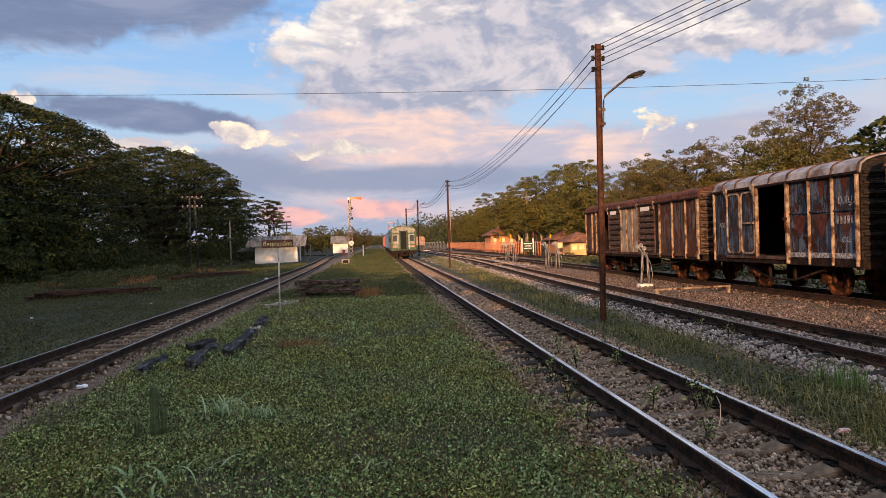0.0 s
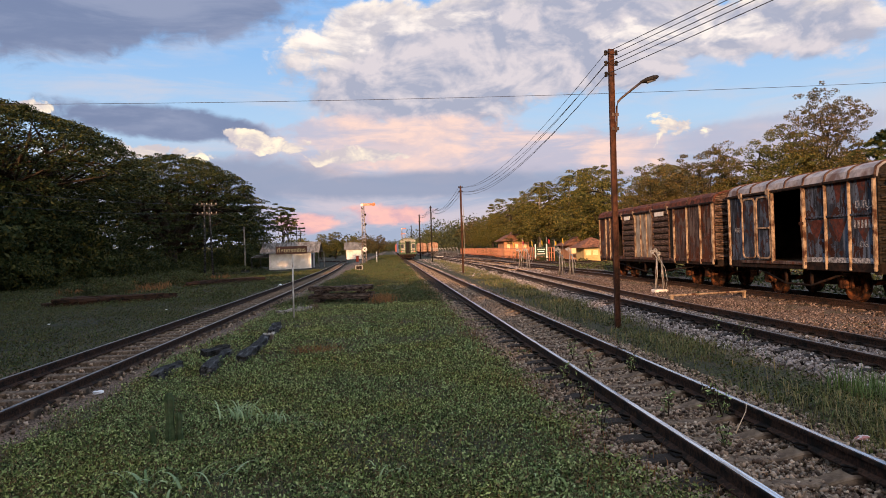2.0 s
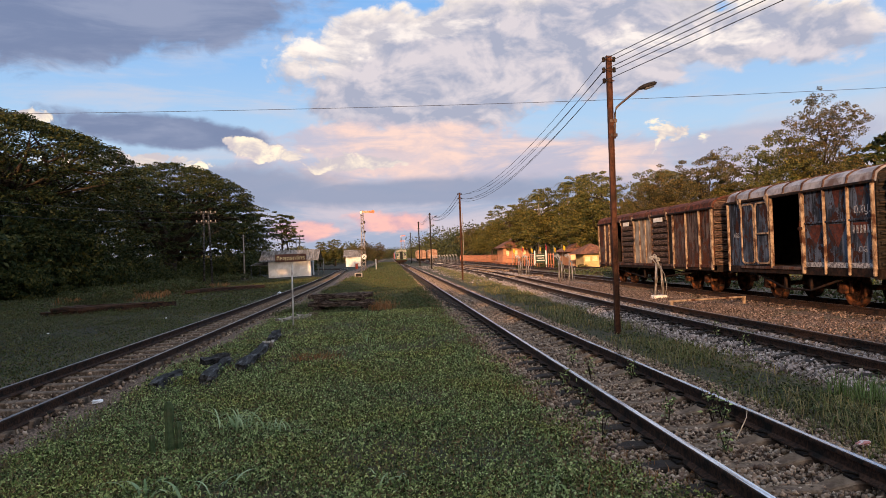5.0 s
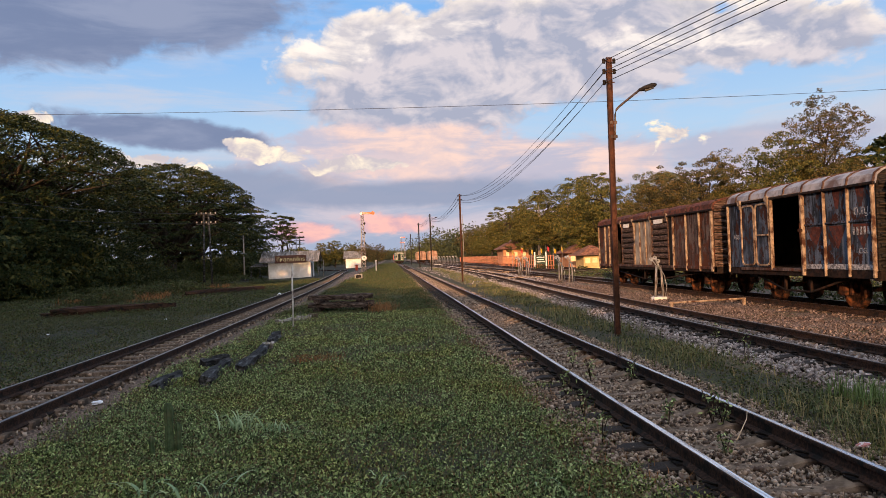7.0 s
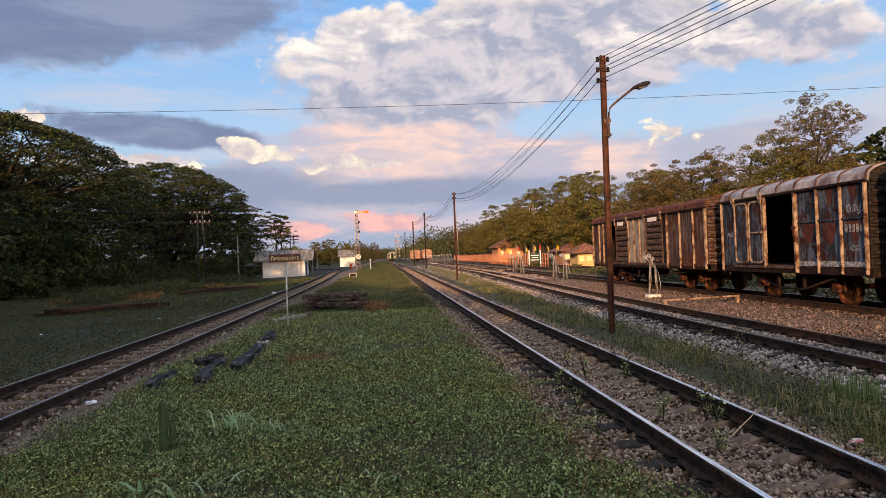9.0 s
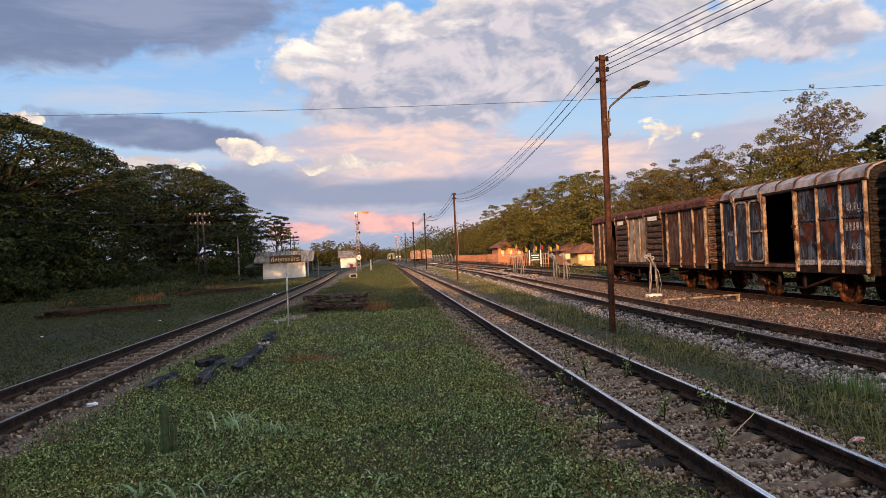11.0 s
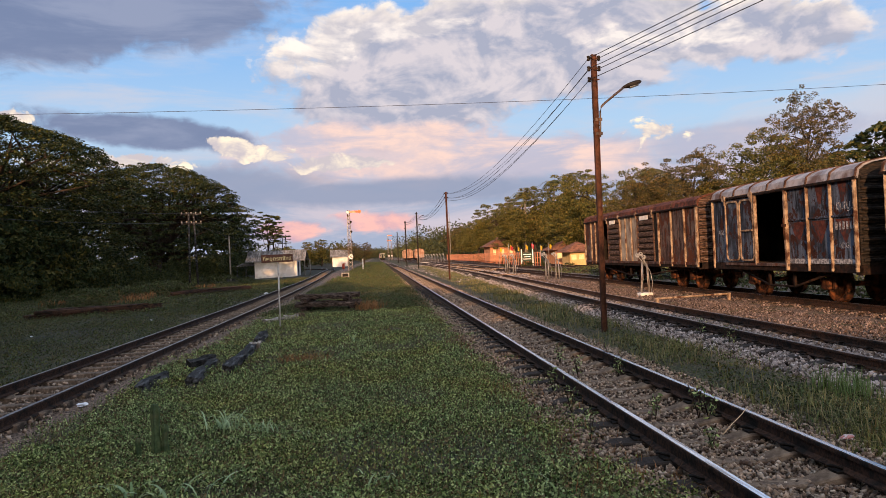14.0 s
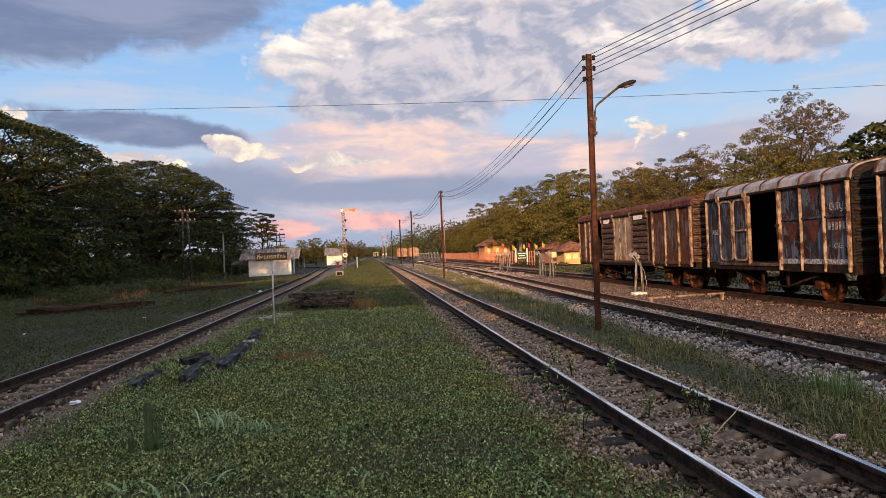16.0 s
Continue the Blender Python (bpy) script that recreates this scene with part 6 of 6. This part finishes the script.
for k in range(11):
    lever_post(9.6 + 0.30 * k, 170 - k * 3.4, 1.9, "far grey-white post of the signal wire run")


def low_bar(x, y, L, rz):
    t = thing("wire_guide", "low pale bar on two short feet over the ballast", "signal gear", "wire guides", m=pose(x, y, 0, 0, 0, rz))
    bm = bmesh.new()
    box(bm, -L / 2, L / 2, -0.04, 0.04, 0.13, 0.18, 0.01)
    part("bar", bm, M["post_tan"], t)
    for u in (-L / 2 + 0.06, L / 2 - 0.06):
        bm = bmesh.new()
        box(bm, u - 0.04, u + 0.04, -0.035, 0.035, -0.08, 0.14)
        part("foot", bm, M["post_tan"], t)


low_bar(9.3, 20.7, 2.6, 12)
for k, (x, y) in enumerate(((9.0, 48), (9.2, 63), (9.8, 70), (10.0, 80), (10.3, 90), (11.6, 66), (10.9, 102))):
    low_bar(x, y, 2.4, 6 * (k % 3) - 4)


# ---- station side ----
def fence():
    f = thing("fence", "rusty red paling fence along the platform", "fence", kind="structure")
    me_post = bpy.data.meshes.new("paling")
    bm = bmesh.new()
    box(bm, -0.04, 0.04, -0.05, 0.05, 0.0, 1.55, 0.01)
    bm.to_mesh(me_post)
    bm.free()
    me_post.materials.append(M["fence"])
    a, b = Vector((16.9, 74, 0)), Vector((19.4, 200, 0))
    n = 96
    for k in range(n + 1):
        p = a.lerp(b, k / n)
        share("paling", me_post, f, pose(p.x, p.y, -0.05, 0, 0, random.uniform(-8, 8)))
    for z in (0.35, 0.9, 1.4):
        bm = bmesh.new()
        tube(bm, [a + Vector((-0.02, 0, z)), b + Vector((-0.02, 0, z))], 0.028, 4)
        part("rail", bm, M["fence"], f)


M["fence"] = material("rust_red_paling_paint", two_tone((0.34, 0.13, 0.075), (0.46, 0.21, 0.13), 4), 0.8)
M["fence_wall"] = material("ochre_boundary_wall", two_tone((0.34, 0.16, 0.09), (0.44, 0.24, 0.13), 2), 0.9)
fence()


def kiosk(x0, x1, y0, y1, hw, hr, wall, roof, label, over=0.7):
    h = thing("station_building", label, "building", "station buildings")
    for b in ((x0, x1, y0, y0 + 0.15), (x0, x1, y1 - 0.15, y1), (x0, x0 + 0.15, y0 + 0.15, y1 - 0.15), (x1 - 0.15, x1, y0 + 0.15, y1 - 0.15)):
        bm = bmesh.new()
        box(bm, *b, -0.1, hw)
        part("wall", bm, wall, h)
    X0, X1, Y0, Y1 = x0 - over, x1 + over, y0 - over, y1 + over
    d = min(X1 - X0, Y1 - Y0) / 2
    bm = bmesh.new()
    e = [bm.verts.new(v) for v in ((X0, Y0, hw), (X1, Y0, hw), (X1, Y1, hw), (X0, Y1, hw))]
    if X1 - X0 > Y1 - Y0:
        r0, r1 = bm.verts.new((X0 + d, (Y0 + Y1) / 2, hr)), bm.verts.new((X1 - d + 0.01, (Y0 + Y1) / 2, hr))
        fs = [(e[0], e[1], r1, r0), (e[1], e[2], r1), (e[2], e[3], r0, r1), (e[3], e[0], r0)]
    else:
        r0, r1 = bm.verts.new(((X0 + X1) / 2, Y0 + d, hr)), bm.verts.new(((X0 + X1) / 2, Y1 - d + 0.01, hr))
        fs = [(e[0], e[1], r0), (e[1], e[2], r1, r0), (e[2], e[3], r1), (e[3], e[0], r0, r1)]
    for f in fs:
        bm.faces.new(f)
    bm.faces.new(e[::-1])
    part("roof", bm, roof, h)
    for k in range(3):
        bm = bmesh.new()
        u = x0 + (x1 - x0) * (k + 0.5) / 3
        box(bm, u - 0.25, u + 0.25, y0 - 0.03, y0 + 0.02, hw * 0.45, hw * 0.8)
        w_ = part("window", bm, M["cream"], h)
    return h


kiosk(18.6, 20.8, 68.5, 71.5, 1.35, 2.35, M["yellow_wall"], M["red_tile"], "small cream hut with a clay tile hip roof")
kiosk(19.6, 24.0, 124, 131, 2.6, 4.3, M["fence_wall"], M["red_tile"], "two-storey station house with a clay tile roof")
kiosk(19.0, 22.0, 76, 80, 1.6, 2.6, M["fence_wall"], M["red_tile"], "low red-roofed shed by the platform")


cloths = []


def flagpole(x, y, h, mat, label):
    t = thing("flag", label, "flag", "flags on the platform", m=pose(x, y, 0))
    bm = bmesh.new()
    tube(bm, [(0, 0, -0.1), (0, 0, h)], 0.018, 6)
    part("pole", bm, M["pole_grey"], t)
    bm = bmesh.new()
    n = 6
    top = [bm.verts.new((0.03 + k * 0.07, 0.06 * math.sin(k * 1.3), h - 0.05 - k * 0.06)) for k in range(n)]
    bot = [bm.verts.new((0.03 + k * 0.05, 0.06 * math.sin(k * 1.3), h - 0.50 - k * 0.05)) for k in range(n)]
    for k in range(n - 1):
        bm.faces.new((top[k], top[k + 1], bot[k + 1], bot[k]))
    bmesh.ops.solidify(bm, geom=bm.faces[:], thickness=0.01)
    cloths.append(part("cloth", bm, mat, t))


for k, (x, y) in enumerate(((13.3, 78), (14.0, 76), (14.4, 78), (15.4, 78), (16.2, 77), (16.6, 76), (17.2, 75), (17.6, 73))):
    flagpole(x, y, 2.3 + 0.12 * (k % 3), M["pink"] if k % 4 == 1 else M["yellow"], "red flag on a pale pole" if k % 4 == 1 else "yellow flag on a pale pole")


# ---- small things ----
def telegraph(x, y, h, label, arms, twin=0.0, mat=None, w=0.9):
    t = thing("telegraph_pole", label, "pole", "telegraph poles", m=pose(x, y, 0))
    for u in ([0.0] if not twin else [-twin / 2, twin / 2]):
        bm = bmesh.new()
        tube(bm, [(u, 0, -0.3), (u * 0.6, 0, h)], [0.10, 0.07], 8)
        part("shaft", bm, mat or M["dark_wood"], t)
    for z in arms:
        bm = bmesh.new()
        box(bm, -w, w, -0.05, 0.05, z - 0.05, z + 0.05, 0.01)
        arm = part("crossarm", bm, M["dark_wood"], t)
        for k in range(5):
            b2 = bmesh.new()
            u = -w * 0.9 + k * w * 0.45
            tube(b2, [(u, 0, z + 0.05), (u, 0, z + 0.12), (u, 0, z + 0.22)], [0.03, 0.065, 0.04], 7)
            part("insulator", b2, M["pole_grey"], arm, "pale insulator")
    return t


telegraph(-16.0, 65, 6.4, "twin-legged dark telegraph pole with white insulators", (6.2, 5.4), 0.7)
telegraph(-16.4, 83, 5.2, "slim pale concrete pole under the trees", (), 0, M["pole_grey"])
telegraph(-16.2, 130, 6.4, "telegraph pole with many crossarms behind the hut", (6.1, 5.5, 4.9), 0.9, None, 1.2)
for z in (6.3, 5.5):
    wire("overhead_wire", (-16.0, 65, z), (-27, 20, z + 0.4), 0.8, 0.012)
    wire("overhead_wire", (-16.0, 65, z), (-16.2, 130, z - 0.2), 1.0, 0.014)


def cactus():
    t = thing("cactus", "ribbed green columnar cactus in the weeds", "cactus", m=pose(-2.16, 7.1, -0.06))
    for (x, y, h, r) in ((0, 0, 0.50, 0.048), (0.075, 0.03, 0.30, 0.036), (-0.15, -0.05, 0.20, 0.03)):
        bm = bmesh.new()
        n, levels = 12, 9
        rings = []
        for k in range(levels + 1):
            u = k / levels
            rad = r * (0.9 + 0.1 * math.sin(u * 9)) * (1 if u < 0.9 else 0.55)
            rings.append([bm.verts.new((x + math.cos(2 * math.pi * i / n) * rad * (1 if i % 2 else 0.68), y + math.sin(2 * math.pi * i / n) * rad * (1 if i % 2 else 0.68), u * h)) for i in range(n)])
        for p_, q_ in zip(rings, rings[1:]):
            for i in range(n):
                bm.faces.new((p_[i], p_[(i + 1) % n], q_[(i + 1) % n], q_[i]))
        bm.faces.new(rings[-1])
        part("stem", bm, M["cactus"], t)


M["cactus"] = material("dull_green_cactus_skin", two_tone((0.035, 0.058, 0.026), (0.070, 0.100, 0.048), 20, c=(0.085, 0.090, 0.050)), 0.7)
cactus()


def crumple(name, label, x, y, z, sx, sy, sz, seed, mat):
    random.seed(seed)
    bm = bmesh.new()
    bmesh.ops.create_icosphere(bm, subdivisions=2, radius=1.0)
    for v in bm.verts:
        k = 1 + random.uniform(-0.35, 0.3)
        v.co = Vector((v.co.x * sx * k, v.co.y * sy * k, max(-0.3, v.co.z) * sz * k))
    ob = part(name, bm, mat)
    ob.matrix_basis = pose(x, y, z, 0, 0, random.uniform(0, 180))
    tagged(ob, label, "litter", "litter by the tracks")


M["litter"] = material("white_plastic", two_tone((0.60, 0.62, 0.66), (0.76, 0.77, 0.80), 12), 0.5)
M["litter_red"] = material("red_and_white_wrapper", two_tone((0.55, 0.50, 0.50), (0.42, 0.16, 0.14), 22, 0.48, 0.52), 0.5)
for k, (x, y, s_) in enumerate(((-4.05, 10.2, 0.075), (-5.75, 12.6, 0.06), (-6.26, 41.3, 0.14), (-9.0, 16.5, 0.04), (-9.6, 21, 0.06), (2.02, 8.9, 0.05), (-7.6, 25, 0.06))):
    crumple("litter", "crumpled white plastic litter", x, y, ground_z(x, y) + 0.03, s_, s_ * 0.7, s_ * 0.45, 90 + k, M["litter"])
crumple("litter", "red and white wrapper in the ballast", 3.97, 5.9, 0.0, 0.06, 0.045, 0.03, 99, M["litter_red"])
M["slab"] = material("pale_broken_concrete", two_tone((0.20, 0.18, 0.155), (0.44, 0.41, 0.37), 9, c=(0.12, 0.10, 0.08), cscale=6), 0.9, bump=0.5, bump_scale=40)
for k, (x, y, L, w_, rz) in enumerate(((-3.1, 21.6, 0.70, 0.18, 50), (-2.7, 22.5, 0.45, 0.18, 45), (-2.5, 23.1, 0.30, 0.25, 20))):
    timber("broken_slab", "broken pale concrete slab in the grass", L, w_, 0.12, pose(x, y, -0.04, 0, 0, rz), M["slab"] if k != 2 else M["concrete"], 110 + k, "broken slabs")
timber("broken_slab", "yellowed broken slab between rotting sleepers", 0.22, 0.20, 0.10, pose(-2.52, 14.9, 0.03, 0, 0, 10), M["slab"], 120, "broken slabs")


def signal_box():
    t = thing("cable_box", "small grey box standing in the grass", "box", m=pose(-2.98, 68, 0))
    bm = bmesh.new()
    box(bm, -0.36, 0.36, -0.25, 0.25, -0.1, 0.40, 0.02)
    part("body", bm, M["pole_grey"], t)
    bm = bmesh.new()
    box(bm, -0.26, 0.26, -0.262, -0.248, 0.05, 0.32)
    part("door", bm, M["black"], t)


signal_box()


def marker(x, y, h, r, mat, label):
    bm = bmesh.new()
    tube(bm, [(0, 0, -0.2), (0, 0, h)], r, 8)
    box(bm, -r * 1.6, r * 1.6, -r * 1.6, r * 1.6, h - 0.06, h, 0.0)
    ob = part("marker_post", bm, mat)
    ob.matrix_basis = pose(x, y, 0)
    tagged(ob, label, "post", "marker posts")


marker(-2.1, 108, 1.55, 0.09, M["white"], "white marker post by the siding")
marker(-5.6, 122, 0.9, 0.22, M["red"], "red painted point stand by the siding")
marker(12.3, 120, 8.6, 0.045, M["pole_grey"], "tall pale flagpole on the platform")


def straw():
    bm = bmesh.new()
    tube(bm, [(0, 0, 0), (0.10, 0.10, 0.07), (0.22, 0.24, 0.13), (0.31, 0.40, 0.17)], [0.006, 0.005, 0.004, 0.003], 5)
    ob = part("straw", bm, M["straw"])
    ob.matrix_basis = pose(3.04, 6.30, -0.01)
    return tagged(ob, "pale dry stalk leaning on the rail", "stalk")


M["straw"] = material("pale_straw", (0.52, 0.38, 0.25), 0.8)
stalk = straw()


def sapling(x, y, h, seed):
    global RNG
    RNG = np.random.default_rng(seed)
    t = thing("weed_plant", "thin weed plant growing between the rails", "plant", "weeds between the rails", m=pose(x, y, -0.03))
    bm = bmesh.new()
    for k in range(3):
        a = RNG.uniform(0, 6.28)
        tube(bm, [(0, 0, 0), (math.cos(a) * h * 0.15, math.sin(a) * h * 0.15, h * 0.6), (math.cos(a) * h * 0.3, math.sin(a) * h * 0.3, h)], [0.005, 0.004, 0.002], 4)
    part("stem", bm, M["bark"], t)
    n = 46
    z = RNG.uniform(0.15, 1.0, n) * h
    pts = np.stack([RNG.normal(size=n) * h * 0.16, RNG.normal(size=n) * h * 0.16, z], 1)
    share("leaves", leaf_mesh("leaves", pts, 0.05, 0.022, 0.2, M["weed"]), t)


for k, (x, y, h) in enumerate(((2.75, 11.0, 0.32), (2.67, 9.7, 0.30), (2.73, 7.1, 0.24), (3.16, 7.05, 0.34), (3.22, 6.95, 0.25), (2.77, 5.95, 0.18), (3.2, 9.6, 0.25), (2.1, 8.8, 0.3), (2.0, 7.6, 0.3), (6.2, 13.5, 0.3), (5.9, 11.8, 0.35), (1.9, 6.6, 0.28))):
    sapling(x, y, h, 130 + k)


def ochre_wagon(x, y, L):
    t = thing("covered_wagon", "far ochre goods wagon glowing in the low sun", "freight wagon", "far parked wagons", m=pose(x, y, 0))
    bm = bmesh.new()
    prism(bm, [(-1.25, 1.0), (1.25, 1.0), (1.25, 3.0), (0.9, 3.35), (0, 3.5), (-0.9, 3.35), (-1.25, 3.0)], 0, L)
    part("body", bm, M["ochre"], t)
    for k in range(6):
        bm = bmesh.new()
        box(bm, -1.3, -1.24, k * L / 5.2, k * L / 5.2 + 0.12, 1.0, 3.0)
        part("rib", bm, M["post_tan"], t)
    bm = bmesh.new()
    box(bm, -1.2, 1.2, 0, L, 0.75, 1.0)
    part("underframe", bm, M["frame"], t)
    for yy in (1.4, L - 1.4):
        wheelset(t, 0, yy)


# Ochre puts the orange low sun into the far wagons' colour.
M["ochre"] = material("sunlit_ochre_wagon_paint", two_tone((0.20, 0.10, 0.065), (0.34, 0.22, 0.16), 2), 0.8)
ochre_wagon(8.7, 200, 11)
ochre_wagon(11.63, 196, 11)


M["board_green"] = material("dark_green_board_paint", two_tone((0.012, 0.03, 0.018), (0.02, 0.045, 0.026), 3), 0.6)


def notice_board():
    t = thing("notice_board", "dark green notice board with pale lines of writing", "sign", m=pose(15.75, 75, 0))
    bm = bmesh.new()
    box(bm, -0.62, 0.62, -0.05, 0.05, 0.55, 1.50, 0.03)
    board = part("board", bm, M["board_green"], t)
    for k in range(3):
        bm = bmesh.new()
        w_ = 0.42 - 0.10 * (k % 2)
        box(bm, -w_, w_, -0.066, -0.048, 1.25 - k * 0.24, 1.33 - k * 0.24)
        part("writing_bar", bm, M["white"], board)
    for u in (-0.6, 0.6):
        bm = bmesh.new()
        box(bm, u - 0.06, u + 0.06, -0.06, 0.06, -0.1, 1.85, 0.01)
        part("post", bm, M["white"], t)


def hedge_bush(x, y, s_):
    ob = new("bush", BUSH[1])
    ob.matrix_basis = pose(x, y, -0.05, 0, 0, x * 40) @ Matrix.Diagonal((s_, s_, s_, 1))
    tagged(ob, "clipped green bush by the platform", "bush", "bushes by the platform")


# ---- the departing train ----
M["coach_cream"] = material("cream_coach_paint", two_tone((0.20, 0.20, 0.175), (0.30, 0.295, 0.26), 2, c=(0.12, 0.11, 0.09), cscale=3), 0.7)
M["coach_green"] = material("dark_green_coach_paint", two_tone((0.012, 0.040, 0.014), (0.026, 0.070, 0.026), 3), 0.5)
M["coach_dark"] = material("coach_opening_shade", (0.012, 0.012, 0.013), 0.7)
M["box_blue"] = material("blue_container_paint", two_tone((0.05, 0.10, 0.24), (0.07, 0.14, 0.30), 2), 0.6)
M["box_red"] = material("red_container_paint", two_tone((0.42, 0.09, 0.05), (0.52, 0.14, 0.07), 2), 0.6)
M["glass_dark"] = material("dark_window_glass", (0.03, 0.035, 0.04), 0.1)


notice_board()
for x, y, s_ in ((15.6, 74.2, 0.28), (18.2, 67.6, 0.2), (21.2, 68, 0.3), (17.2, 73, 0.22), (13.9, 77, 0.2), (19.6, 90, 0.5), (20.0, 100, 0.55), (20.4, 112, 0.5), (20.8, 140, 0.6), (20.9, 155, 0.6), (21, 170, 0.6)):
    hedge_bush(x, y, s_)


def train():
    t = thing("train", "goods train with a green and cream brake coach at its end", "train")
    def coach_body(y0, y1):
        bm = bmesh.new()
        W_ = 1.38
        prof = [(-W_, 0.95), (W_, 0.95), (W_, 2.95), (W_ * 0.93, 3.25), (W_ * 0.6, 3.52), (0, 3.62), (-W_ * 0.6, 3.52), (-W_ * 0.93, 3.25), (-W_, 2.95)]
        prism(bm, prof, y0, y1)
        part("coach_body", bm, M["coach_cream"], t)
        bm = bmesh.new()
        roof = [(u * 1.03, z + 0.04) for u, z in prof[2:]]
        prism(bm, roof + [(u * 0.99, z - 0.02) for u, z in prof[2:]][::-1], y0 - 0.12, y1)
        part("coach_roof", bm, M["coach_green"], t)
        for z0, z1 in ((0.93, 1.25), (1.52, 1.60), (2.72, 2.86)):
            bm = bmesh.new()
            box(bm, -W_ - 0.02, W_ + 0.02, y0 - 0.02, y1, z0, z1)
            part("green_band", bm, M["coach_green"], t)
        # Near-black block painted for the shade in the open gangway.
        bm = bmesh.new()
        box(bm, -0.30, 0.30, y0 - 0.05, y0 + 0.01, 1.05, 3.05)
        part("gangway_opening", bm, M["coach_dark"], t)
        for s in (-1, 1):
            bm = bmesh.new()
            box(bm, s * 0.38 - 0.07, s * 0.38 + 0.07, y0 - 0.22, y0, 1.0, 3.15, 0.02)
            part("gangway_frame", bm, M["coach_green"], t)
            bm = bmesh.new()
            box(bm, s * 1.30 - 0.10, s * 1.30 + 0.10, y0 - 0.03, y0 + 0.25, 1.0, 3.0, 0.02)
            part("corner_band", bm, M["coach_green"], t)
            bm = bmesh.new()
            tube(bm, [(s * 0.62, y0 - 0.10, 1.1), (s * 0.62, y0 - 0.10, 2.3)], 0.02, 6)
            part("grab_rail", bm, M["white"], t)
            bm = bmesh.new()
            box(bm, s * 0.92 - 0.22, s * 0.92 + 0.22, y0 - 0.035, y0 + 0.01, 1.95, 2.60, 0.02)
            part("end_window", bm, M["glass_dark"], t)
            bm = bmesh.new()
            disc(bm, (s * 1.12, y0 - 0.06, 1.42), 0.09, 0.08, "y", 12)
            part("tail_lamp", bm, M["red"], t)
        bm = bmesh.new()
        box(bm, -1.30, 1.30, y0 - 0.08, y0 + 0.3, 0.55, 0.95, 0.02)
        for s in (-1, 1):
            box(bm, s * 0.85 - 0.12, s * 0.85 + 0.12, y0 - 0.12, y0 + 0.1, 0.22, 0.6, 0.02)
        box(bm, -0.5, 0.5, y0 + 0.0, y0 + 0.1, 0.30, 0.6, 0.02)
        box(bm, -0.12, 0.12, y0 - 0.5, y0, 0.62, 0.86, 0.02)
        part("headstock", bm, M["frame"], t)
        for k in range(7):
            bm = bmesh.new()
            yy = y0 + 1.6 + k * (y1 - y0 - 3) / 6
            box(bm, -W_ - 0.02, -W_ + 0.02, yy - 0.45, yy + 0.45, 1.85, 2.6)
            part("side_window", bm, M["glass_dark"], t)
    coach_body(0, 15.0)
    def bogie(y):
        bm = bmesh.new()
        for dy in (-0.9, 0.9):
            for s in (-1, 1):
                disc(bm, (s * 0.53, y + dy, 0.57), 0.43, 0.12, "x", 20)
            tube(bm, [(-0.8, y + dy, 0.57), (0.8, y + dy, 0.57)], 0.07, 8)
        for s in (-1, 1):
            box(bm, s * 0.82 - 0.06, s * 0.82 + 0.06, y - 1.25, y + 1.25, 0.5, 0.75)
        part("bogie", bm, M["frame"], t)
    for y in (2.0, 13.0):
        bogie(y)
    for k, (mat, h) in enumerate(((M["box_blue"], 3.55), (M["box_blue"], 3.5), (M["box_blue"], 3.55), (M["box_blue"], 3.5), (M["box_red"], 3.4), (M["box_red"], 3.4), (M["box_red"], 3.4), (M["box_red"], 3.4))):
        y0 = 15.9 + k * 14.2
        bm = bmesh.new()
        box(bm, -1.2, 1.2, y0, y0 + 13.4, 0.8, 1.02)
        part("flat_frame", bm, M["frame"], t)
        bm = bmesh.new()
        box(bm, -1.22, 1.22, y0 + 0.3, y0 + 13.1, 1.02, h, 0.03)
        for i in range(40):
            yy = y0 + 0.45 + i * 0.31
            box(bm, -1.25, 1.25, yy, yy + 0.15, 1.12, h - 0.1)
        part("container", bm, mat, t)
        bogie(y0 + 2)
        bogie(y0 + 11.4)
    return t


train_thing = train()
TRAIN_Y0, TRAIN_SPEED = 79.0, 20.2


def motions():
    for k, cloth in enumerate(cloths):
        walk(cloth, [(i * 0.8, pose(0, 0, 0, 0, 6 * math.sin(i * 1.1 + k), 62 - 34 * (i / 20) + 16 * math.sin(i * 0.9 + k * 1.7))) for i in range(21)])
    walk(stalk, [(t, pose(3.04, 6.30, -0.01, 0, 0, a)) for t, a in ((0, 14), (0.5, 0), (7.4, 0), (7.9, -10), (8.4, -17), (16, -15))])
    walk(train_thing, [(t, pose(2.865, TRAIN_Y0 + TRAIN_SPEED * t, 0)) for t in (0.0, 4.0, 8.0, 12.0, 16.0)])


motions()
